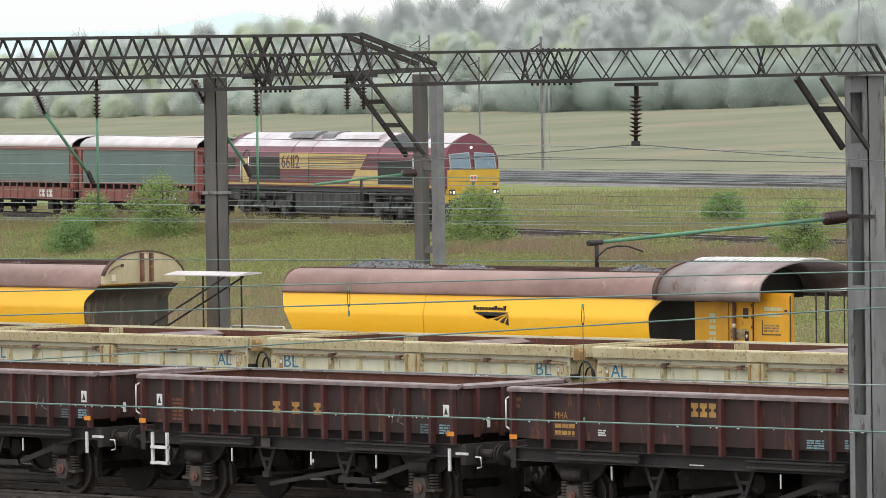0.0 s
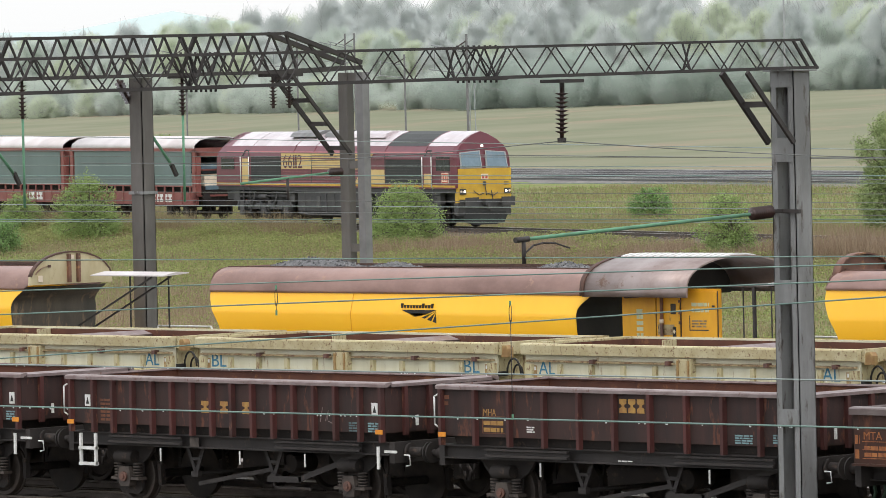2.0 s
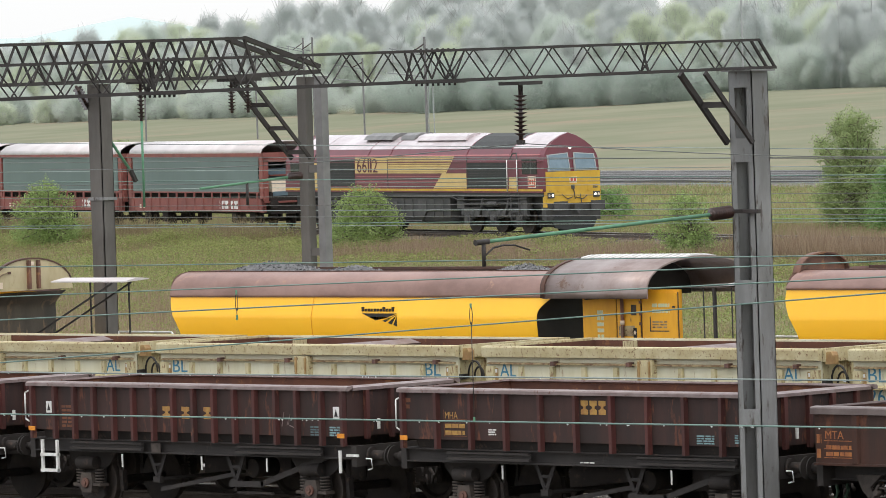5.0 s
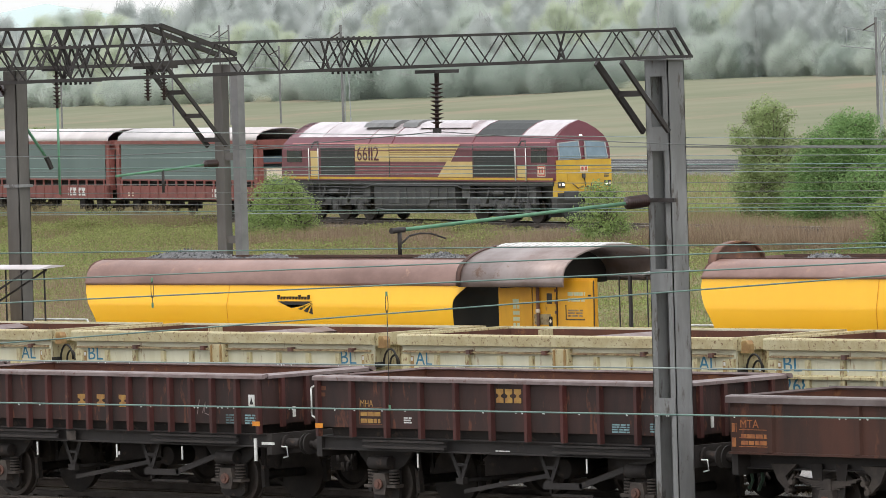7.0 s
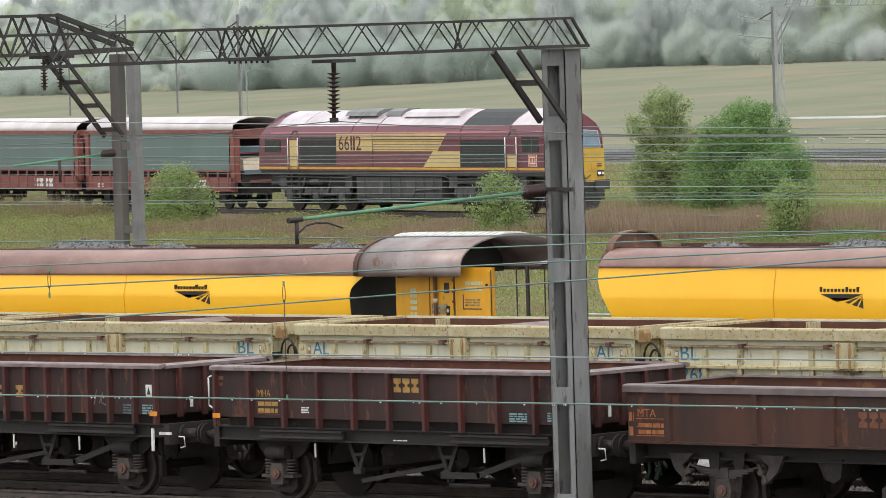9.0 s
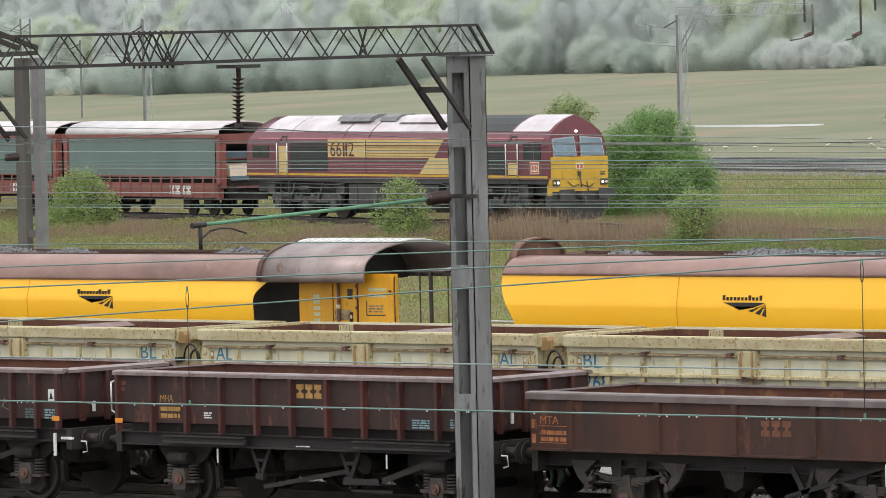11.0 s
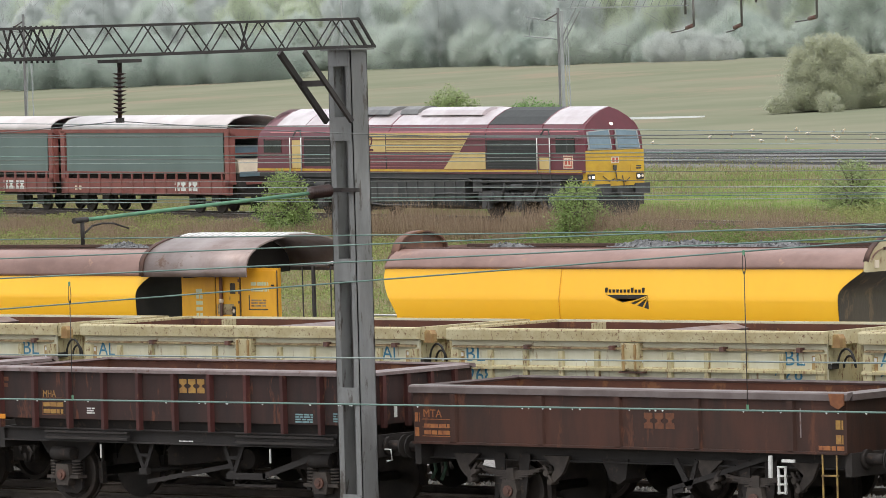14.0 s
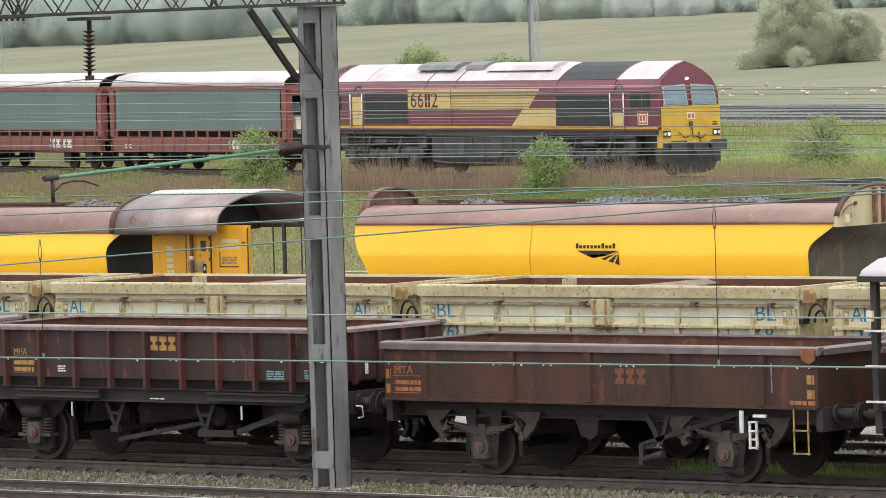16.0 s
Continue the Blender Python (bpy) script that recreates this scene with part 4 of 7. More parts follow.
# ---- yellow ballast hoppers ----
def hopper_side(edge):
    """Near half of the hopper's section, from the bottom up: (distance from the centre line, height); edge: top of the yellow."""
    return [(0.95, 1.35), (1.22, 2.2), (1.27, 2.45), (1.31, 2.7), (1.322, 2.82), (1.33, 2.94)] + [(1.33 - 0.095 * i / 7, 2.99 + (edge - 2.99) * i / 7) for i in range(8)] + [(1.262, edge + 0.015), (1.262, edge + 0.05), (1.235, max(3.55, edge + 0.10)), (1.17, 3.67), (1.03, 3.75), (0.85, 3.785)]


def arch(z_lo, z_hi, half, n=14):
    return [(-half * math.cos(math.pi * i / n), z_lo + (z_hi - z_lo) * math.sin(math.pi * i / n) ** 0.85) for i in range(n + 1)]


def ballast_heap(w, x0, x1, seed, peaks):
    rnd = random.Random(seed)
    g = Geo()
    nx, ny = int((x1 - x0) / 0.16), 12

    def h(x, y):
        z = 3.60 - 0.20 * (y / 0.95) ** 2
        for px, ph, pw in peaks:
            z += 0.8 * ph * math.exp(-((x - px) / (1.35 * pw)) ** 2 - (y / 0.6) ** 2)
        return z + 0.04 * noise.noise((x * 3, y * 3, seed))

    vs = [(x0 + (x1 - x0) * i / nx, -0.95 + 1.9 * j / ny, h(x0 + (x1 - x0) * i / nx, -0.95 + 1.9 * j / ny)) for i in range(nx + 1) for j in range(ny + 1)]
    fs = [(i * (ny + 1) + j, (i + 1) * (ny + 1) + j, (i + 1) * (ny + 1) + j + 1, i * (ny + 1) + j + 1) for i in range(nx) for j in range(ny)]
    g.add(vs, fs)
    load = tagged(part("ballast_load", g, M_STONE, w, "heaped grey ballast stones"), kind="stuff")
    g = Geo()
    for _ in range(4500):
        x, y = rnd.uniform(x0, x1), rnd.uniform(-0.92, 0.92)
        s = rnd.uniform(0.014, 0.034)
        z = h(x, y) + s * 0.3
        pts = [Vector((rnd.uniform(-1, 1), rnd.uniform(-1, 1), rnd.uniform(-1, 1))).normalized() * s * rnd.uniform(0.8, 1.3) for _ in range(4)]
        c = Vector((x, y, z))
        a, b, d, e = [c + Vector(q) for q in ((s, 0.2 * s, -0.5 * s), (-0.5 * s, s, -0.4 * s), (-0.6 * s, -0.9 * s, -0.5 * s), (0.1 * s, 0.1 * s, 0.65 * s))]
        a, b, d, e = a + pts[0] * 0.5, b + pts[1] * 0.5, d + pts[2] * 0.5, e + pts[3] * 0.5
        g.add([a, b, d, e], [(0, 1, 2), (0, 3, 1), (1, 3, 2), (2, 3, 0)])
    tagged(part("loose_stone", g, M_STONE_VAR, load), kind="stuff")


def hopper(x, length, label, hood, arch_left, seed, logo, peaks, edge=3.33):
    """x: the left end of the hopper's yellow side; length: of the yellow side along its upper edge."""
    w = thing("hopper_wagon", label, "wagon", "yellow hopper wagons", at=pose(x, 6.80, 0))
    side = hopper_side(edge)
    k = 13
    low, high = side[:k + 1], side[k:]
    e0 = 0.0
    nx = 10
    for o in (-1, 1):
        # the far side ends short behind the sloping end sheet, to fit the camera's view
        e1 = length if o < 0 or hood else length - 0.65
        for name, prof, mat in (("yellow_side", low, M_YELLOW), ("brown_top_side", high, M_BROWN)):
            g = Geo()
            pts = []
            for y, z in prof:
                inset = 0.34 * smooth(3.35, 2.5, z) if z < 3.36 else 0.10 * smooth(3.4, 3.8, z)
                for i in range(nx + 1):
                    xx = e0 + inset + (e1 - e0 - inset - 0.60 * smooth(3.62, 3.05, z)) * i / nx
                    pts.append((xx, o * y, z))
            pts2 = [(a, b - o * 0.03, c) for a, b, c in pts]
            n1 = nx + 1
            fs = [(j * n1 + i, j * n1 + i + 1, (j + 1) * n1 + i + 1, (j + 1) * n1 + i) for j in range(len(prof) - 1) for i in range(nx)]
            g.add(pts, fs, True)
            g.add(pts2, [f[::-1] for f in fs], True)
            part(name, g, mat, w)
        part("lip", Geo().prism([(o * 0.80, 3.75), (o * 0.87, 3.75), (o * 0.87, 3.80), (o * 0.80, 3.80)], e0 + 0.1, e1), M_BROWN_DARK, w)
        for xx in (length * 0.38,):
            part("seam", Geo().prism([(o * (y + 0.004), z) for y, z in low] + [(o * (y + 0.009), z) for y, z in reversed(low)], xx, xx + 0.012), M_YELLOW_SEAM, w)
    # end sheets, sloping in towards the bottom
    g = Geo()
    def end_plate(fx, thick, top=9.0, far=1.0):
        rows = [p for p in side if p[1] <= top]
        n = len(rows)
        for dx in (0.0, thick):
            g.add([(fx(z) + dx, sgn * y, z) for y, z in rows for sgn in (-1, far)], [(2 * i, 2 * i + 1, 2 * i + 3, 2 * i + 2) for i in range(n - 1)], True)
    end_plate(lambda z: 0.02 + 0.34 * smooth(3.35, 2.5, z), 0.03)
    part("end_sheet", g, M_BROWN, w)
    g = Geo()
    def xr(z):
        return length + 0.01 - 0.60 * smooth(3.62, 3.05, z)
    end_plate(xr, -0.04, 9.0 if hood else 3.5, 1.0 if hood else 0.64)
    part("end_sheet", g, M_END_SHADE if hood else M_END_DARK, w, "grimy dark sloping end sheet")
    ballast_heap(w, 0.3, length - 0.5, seed, peaks)
    L = 13.6
    g = Geo()
    for o in (-1, 1):
        g.box(0.2, L, o * 1.05 - 0.06, o * 1.05 + 0.06, 1.05, 1.35)
    for k2 in range(6):
        g.box(0.3 + k2 * 2.6, 0.45 + k2 * 2.6, -1.0, 1.0, 1.05, 1.3)
    part("underframe", g, M_YELLOW_DIRTY, w)
    for xx, way in ((0.2, -1), (L, 1)):
        for y in (-0.865, 0.865):
            buffer_part(w, xx, y, way)
    for bx in (2.1, 11.7):
        for y in (-1.03, 1.03):
            part("bogie_frame", Geo().box(bx - 1.35, bx + 1.35, y - 0.05, y + 0.05, 0.45, 0.85), M_UNDER, w)
        part("bogie_bolster", Geo().box(bx - 0.2, bx + 0.2, -0.97, 0.97, 0.6, 0.9), M_UNDER, w)
        for d in (-0.95, 0.95):
            wheelset(w, bx + d, WHEEL_R, WHEEL, AXLE)
    if hood:
        # arched hood over the generator end
        hx0, hx1 = length - 0.38, length + 2.08
        prof = [(-1.40, 3.32)] + [(-1.40 * math.cos(math.pi * i / 20), 3.42 + 0.59 * math.sin(math.pi * i / 20) ** 0.8) for i in range(0, 21)] + [(1.40, 3.32)]
        part("arched_hood", Geo().sheet(prof, hx0, hx1, 0.03), M_HOOD, w, "wet brown arched metal hood")
        # Sky's reflection along the hood crown painted as white ribs.
        ribs = Geo()
        for i in range(15):
            a = hx0 + 0.08 + i * (hx1 - hx0 - 0.16) / 14
            ribs.prism([(-0.45, 3.965), (-0.2, 4.01), (0.2, 4.01), (0.45, 3.965), (0.45, 3.995), (0.2, 4.035), (-0.2, 4.035), (-0.45, 3.995)], a - 0.045, a + 0.045)
        part("hood_crown_ribs", ribs, M_WHITE, w, "corrugated hood crown, white for reflected sky")
        g = Geo().sheet([(y * 1.012, z + 0.015) for y, z in prof], hx0 - 0.04, hx0 + 0.06, 0.05)
        part("hood_edge", g, M_BROWN_DARK, w)
        hood_in = [(y * 0.97, z - 0.04) for y, z in prof[1:-1]]
        # Black plate added to give the dark interior under the hood.
        part("hood_bulkhead", Geo().prism([(-1.36, 3.30)] + hood_in + [(1.36, 3.30)], hx1 - 1.50, hx1 - 1.46), M_END_SHADE, w, "black plate added as the shade under the hood")
        gx0, gx1, yy = length + 0.21, length + 2.46, -1.0
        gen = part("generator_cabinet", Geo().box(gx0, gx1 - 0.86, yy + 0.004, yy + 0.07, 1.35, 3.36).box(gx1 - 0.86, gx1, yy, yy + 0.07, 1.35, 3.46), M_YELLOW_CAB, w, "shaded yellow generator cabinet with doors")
        # Black block added as the shade behind the cabinet.
        part("cabinet_back", Geo().box(gx0 + 0.02, gx1 - 0.75, yy + 0.075, -0.4, 1.35, 3.30), M_END_SHADE, gen)
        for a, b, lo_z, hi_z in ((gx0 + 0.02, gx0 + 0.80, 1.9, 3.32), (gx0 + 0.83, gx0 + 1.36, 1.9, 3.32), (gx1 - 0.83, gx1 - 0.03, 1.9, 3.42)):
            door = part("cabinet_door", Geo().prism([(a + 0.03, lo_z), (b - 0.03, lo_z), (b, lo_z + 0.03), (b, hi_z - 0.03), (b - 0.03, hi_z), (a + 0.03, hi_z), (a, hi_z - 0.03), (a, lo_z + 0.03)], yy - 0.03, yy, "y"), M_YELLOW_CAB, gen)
            part("door_gap", Geo().box(b + 0.002, b + 0.018, yy - 0.012, yy + 0.002, lo_z, hi_z), M_AXLEBOX, door)
        part("door_post", Geo().tube((gx0 + 0.98, yy - 0.07, 1.9), (gx0 + 0.98, yy - 0.07, 3.33), 0.03, 8), M_CAP_RUST2, gen)
        part("post_collar", Geo().tube((gx0 + 0.98, yy - 0.07, 2.86), (gx0 + 0.98, yy - 0.07, 2.93), 0.042, 8), M_PALE, gen)
        part("dark_panel", Geo().box(gx0 + 1.16, gx0 + 1.28, yy - 0.036, yy - 0.03, 3.02, 3.20), M_AXLEBOX, gen, "dark glazed inspection plate")
        part("dark_panel", Geo().box(gx0 + 0.86, gx0 + 1.24, yy - 0.036, yy - 0.03, 2.66, 2.84), M_LEDGE, gen, "rust-stained latch plate")
        signal = part("dark_panel", Geo().box(gx0 + 1.20, gx0 + 1.28, yy - 0.036, yy - 0.03, 2.50, 2.80), M_BLACK, gen)
        for zz in (2.58, 2.72):
            part("diamond_label", Geo().prism([(gx0 + 1.24, zz - 0.04), (gx0 + 1.27, zz), (gx0 + 1.24, zz + 0.04), (gx0 + 1.21, zz)], yy - 0.042, yy - 0.036, "y"), M_PALE, signal)
        bars("notice", gen, M_PALE_GREEN, gx1 - 0.60, 3.06, 0.40, 0.20, 2, yy - 0.032, "pale green notice label")
        part("notice_frame", Geo().box(gx1 - 0.66, gx1 - 0.64, yy - 0.034, yy - 0.03, 2.74, 3.0).box(gx1 - 0.66, gx1 - 0.22, yy - 0.034, yy - 0.03, 2.74, 2.76), M_AXLEBOX, gen)
        bars("notice", gen, M_LEDGE, gx1 - 0.60, 2.80, 0.34, 0.14, 3, yy - 0.032, "stained notice label")
        bars("notice", gen, M_PALE_GREEN, gx0 + 0.36, 2.62, 0.15, 0.52, 5, yy - 0.032, "faded pale notices")
        for zz in (2.85, 3.02, 3.22):
            part("hinge", Geo().box(gx1 - 0.90, gx1 - 0.84, yy - 0.045, yy - 0.03, zz, zz + 0.05), M_CAP_RUST2, gen)
        part("hinge", Geo().box(gx1 - 0.12, gx1 - 0.07, yy - 0.05, yy - 0.03, 3.15, 3.18), M_BLACK, gen)
        cx0, cx1 = length + 2.45, length + 3.55
    else:
        prof = [(-1.33, 3.42)] + [(-0.265 - 1.065 * math.cos(math.pi * i / 16), 3.44 + 0.60 * math.sin(math.pi * i / 16) ** 0.9) for i in range(1, 16)] + [(0.80, 3.42)]
        bk = part("end_bulkhead", Geo().prism(prof, length - 0.08, length - 0.02), M_END_CREAM, w, "stained cream arched end bulkhead")
        part("bulkhead_edge", Geo().sheet([(y, z + 0.012) for y, z in prof[1:-1]], length - 0.10, length - 0.005, 0.028), M_BROWN_DARK, bk)
        for y in (-0.38, -0.14):
            part("bulkhead_stiffener", Geo().box(length - 0.02, length + 0.05, y, y + 0.06, 3.45, 4.0), M_CAP_RUST2, bk)
        part("bulkhead_plate", Geo().box(length - 0.02, length + 0.0, -0.34, -0.20, 3.90, 3.97), M_PALE, bk)
        part("warning_sign", Geo().box(length - 0.02, length + 0.0, -1.12, -1.02, 3.48, 3.60), M_PALE, bk)
        cx0, cx1 = length + 0.35, length + 2.45
    if arch_left:
        prof = [(-0.38 - 0.66 * math.cos(math.pi * i / 16), 3.60 + 0.46 * math.sin(math.pi * i / 16) ** 0.7) for i in range(17)]
        part("arched_end_plate", Geo().prism(prof, 0.02, 0.06), M_CAP_RUST2, w, "rusty arched end plate")
        part("plate_edge", Geo().sheet([(y * 1.01, z + 0.01) for y, z in prof], -0.02, 0.14, 0.025), M_CAP_RUST2, w)
    # canopy with posts over the end platform
    lo, hi = (-0.95, 0.1) if hood else (-0.1, 0.55)
    if hood:
        can = part("canopy", Geo().prism([(lo, 3.49), (hi, 3.50), (hi, 3.52), (lo, 3.51)], cx0, cx1), M_AXLEBOX, w, "dark flat canopy over the end platform")
        # Highlight on the canopy's end built as a separate pale plate.
        part("canopy_tip", Geo().prism([(lo, 3.525), (hi, 3.56), (hi, 3.60), (lo, 3.535)], cx1 - 0.22, cx1 + 0.12), M_CAR_ROOF, can, "pale plate painted as the canopy's highlight")
    else:
        can = part("canopy", Geo().prism([(lo, 3.56), (hi, 3.60), (hi, 3.62), (hi - 0.3, 3.64), (lo, 3.58)], cx0, cx1), M_CAR_ROOF, w, "pale wet sheet-metal canopy")
    part("platform", Geo().box(length + 0.3, L, -1.2, 1.2, 1.30, 1.36), M_UNDER, w)
    for a, y, k2 in (((length + 2.96, lo, 0.018), (length + 3.18, lo, 0.05), (length + 3.6, lo, 0.018), (cx1 - 0.3, hi - 0.1, 0.025)) if hood else ((cx0 + 0.5, hi - 0.1, 0.025), (cx1 - 0.5, hi - 0.1, 0.025))):
        part("canopy_post", Geo().box(a, a + k2, y, y + k2, 1.36, 3.49 if hood else 3.57), M_TRUSS, can)
    if not hood:
        for y in (lo + 0.05, hi - 0.1):
            part("canopy_brace", Geo().bar((length - 0.3, y, 2.5), (cx1 - 0.4, y, 3.54), 0.03), M_TRUSS, can)
    for y in (-1.18, 1.18):
        g = Geo().tube((cx1 - 1.6, y, 2.55), (cx1 - 0.1, y, 2.55), 0.018, 6).tube((cx1 - 0.1, y, 2.55), (cx1 - 0.02, y, 2.45), 0.018, 6).tube((cx1 - 0.02, y, 2.45), (cx1 - 0.02, y, 1.36), 0.018, 6).tube((cx1 - 1.6, y, 2.55), (cx1 - 1.6, y, 1.36), 0.018, 6)
        part("hand_rail", g, M_WHITE, w, "pale tubular hand rail")
    if logo:
        a, yy = logo, -1.326
        for i in range(11):
            part("brand_bar", Geo().box(a + i * 0.076, a + i * 0.076 + 0.036, yy + 0.0, yy + 0.05, 3.085, 3.165 if i in (0, 7, 10) else 3.135), M_BLACK, w)
        g = Geo()
        g.prism([(a + 0.02, 3.050), (a + 0.88, 3.050), (a + 0.62, 2.964), (a + 0.35, 2.925)], yy - 0.004, yy + 0.02, "y")
        g.prism([(a + 0.88, 3.028), (a + 0.60, 2.895), (a + 0.52, 2.917)], yy - 0.004, yy + 0.02, "y")
        g.prism([(a + 0.89, 3.007), (a + 0.89, 2.818), (a + 0.80, 2.844)], yy - 0.004, yy + 0.02, "y")
        g.prism([(a + 0.885, 3.016), (a + 0.76, 2.852), (a + 0.66, 2.878)], yy - 0.004, yy + 0.02, "y")
        part("brand_arrow", g, M_BLACK, w, "black arrow emblem")
    return w


M_CAP_RUST2 = material("rusty_brown_plate", (0.20, 0.09, 0.055), (0.10, 0.052, 0.038), 3, 0.6, spots=(0.30, 0.15, 0.07), spot_size=5)
# Hopper yellow darkened so the hood's shade is in the cabinet's colour.
M_YELLOW_CAB = material("hood_shaded_cabinet_yellow", (0.78, 0.40, 0.02), (0.66, 0.32, 0.02), 2.5, 0.5, spots=(0.42, 0.20, 0.03), spot_size=6, spot_amount=0.28, streak=3)
M_YELLOW_SEAM = material("yellow_seam", (0.74, 0.32, 0.01), (0.68, 0.28, 0.01), 2, 0.5)
M_YELLOW_DIRTY = material("grimy_yellow_frame", (0.30, 0.16, 0.03), (0.12, 0.07, 0.03), 2, 0.7)
M_BROWN_DARK = material("dark_rust_edge", (0.055, 0.028, 0.022), (0.10, 0.05, 0.035), 3, 0.7)
M_PALE_GREEN = material("pale_green_label", (0.50, 0.56, 0.36), (0.6, 0.6, 0.4), 6, 0.6)
M_STONE_VAR = leaves("mixed_ballast_stones", (0.06, 0.061, 0.063), (0.27, 0.272, 0.275), 0.0)
# Daylight beneath the hoppers added to the pale stones' own colour.
M_STONE_PALE = leaves("pale_lit_ballast_stones", (0.20, 0.20, 0.195), (0.60, 0.60, 0.59), 0.0)
hopper(-31.75, 10.15, "yellow hopper wagon with cream end bulkhead and canopy", False, False, 3, 0, ((3, 0.2, 0.9), (6, 0.2, 1.0)))
hopper(-16.62, 10.05, "yellow hopper wagon with brown hood, loaded with ballast", True, False, 5, 5.12, ((0.9, 0.26, 0.6), (2.0, 0.32, 0.7), (3.7, 0.30, 0.5), (7.9, 0.33, 0.6)))
hopper(-1.48, 10.05, "yellow hopper wagon with rusty arched end, loaded with ballast", False, True, 7, 4.79, ((1.7, 0.30, 0.5), (4.3, 0.26, 0.6), (5.7, 0.30, 0.8), (7.4, 0.30, 0.6)), edge=3.46)


# ---- overhead line portals ----
def truss_beam(w, name, x, y0, y1, zb0, zb1, zt0, zt1, half, bays, mat, chord=0.07, lat=0.045):
    """A four-chord lattice beam across the tracks at x, from y0 to y1."""
    def at(t, top, s):
        zb, zt = zb0 + (zb1 - zb0) * t, zt0 + (zt1 - zt0) * t
        return (x + s * half, y0 + (y1 - y0) * t, zt if top else zb)
    beam = part(name, Geo().bar(at(0, 0, -1), at(1, 0, -1), chord, chord), mat, w)
    for top, s in ((0, 1), (1, -1), (1, 1)):
        part("chord", Geo().bar(at(0, top, s), at(1, top, s), chord, chord * 0.8), mat, beam)
    for s in (-1, 1):
        for i in range(bays):
            a, m, b = i / bays, (i + 0.5) / bays, (i + 1) / bays
            part("lattice_bar", Geo().bar(at(a, 0, s), at(m, 1, s), lat, lat * 0.7), mat, beam)
            part("lattice_bar", Geo().bar(at(m, 1, s), at(b, 0, s), lat, lat * 0.7), mat, beam)
    for i in range(1, bays + 1):
        for top in (0, 1):
            part("cross_bar", Geo().bar(at(i / bays, top, -1), at(i / bays, top, 1), lat * 0.8), mat, beam)
        if i % 6 == 3:
            part("cross_brace", Geo().bar(at(i / bays, 0, -1), at(i / bays, 1, 1), lat * 1.2), mat, beam)
            part("cross_brace", Geo().bar(at(i / bays, 0, 1), at(i / bays, 1, -1), lat * 1.2), mat, beam)
    return beam


def channel_mast(w, x, y, top, wide, deep, mat_a, mat_b, battens, base=-0.3):
    """Two upright channels, webs facing along the track, joined by batten plates."""
    m = part("mast", Geo().box(x - wide / 2, x - wide / 2 + 0.012, y - deep / 2, y + deep / 2, base, top), mat_a, w)
    part("channel", Geo().box(x + wide / 2 - 0.012, x + wide / 2, y - deep / 2, y + deep / 2, base, top), mat_b, m)
    for s in (-1, 1):
        for xx, o in ((x - wide / 2, 1), (x + wide / 2, -1)):
            yy = y + s * deep / 2
            part("flange", Geo().box(min(xx, xx + o * 0.11), max(xx, xx + o * 0.11), min(yy, yy - s * 0.014), max(yy, yy - s * 0.014), base, top), mat_a if o > 0 else mat_b, m)
        for zb, h in battens:
            yy = y + s * (deep / 2 + 0.004)
            part("batten_plate", Geo().box(x - wide / 2 + 0.02, x + wide / 2 - 0.02, min(yy, yy + s * 0.012), max(yy, yy + s * 0.012), zb, zb + h), mat_a, m)
    part("footing", Geo().prism([(x - 0.45, y - 0.4), (x + 0.45, y - 0.4), (x + 0.45, y + 0.4), (x - 0.45, y + 0.4)], base - 0.1, base + 0.15, "z"), M_BALLAST_PALE, m)
    return m


def insulator(p, q, parent, sheds=9, r=0.085, name="insulator"):
    p, q = Vector(p), Vector(q)
    ob = part(name, Geo().tube(p, q, 0.03, 8), M_INSUL, parent)
    d = q - p
    for i in range(sheds):
        a = p + d * (0.12 + 0.74 * i / (sheds - 1))
        part("shed", Geo().tube(a, a + d * (0.45 / sheds), r, 14, r * 0.35), M_INSUL, ob)
    return ob


def knee_brace(w, x, p0, p1, half, mat, rungs):
    """A two-legged ladder brace from p0 (y, z) on the beam down to p1 on the mast."""
    b = part("knee_brace", Geo().bar((x - half, *p0), (x - half, *p1), 0.06, 0.09), mat, w)
    part("brace_leg", Geo().bar((x + half, *p0), (x + half, *p1), 0.05, 0.07), mat, b)
    for t in rungs:
        y, z = p0[0] + (p1[0] - p0[0]) * t, p0[1] + (p1[1] - p0[1]) * t
        part("brace_rung", Geo().bar((x - half, y, z), (x + half, y, z), 0.05, 0.09), mat, b)
    return b


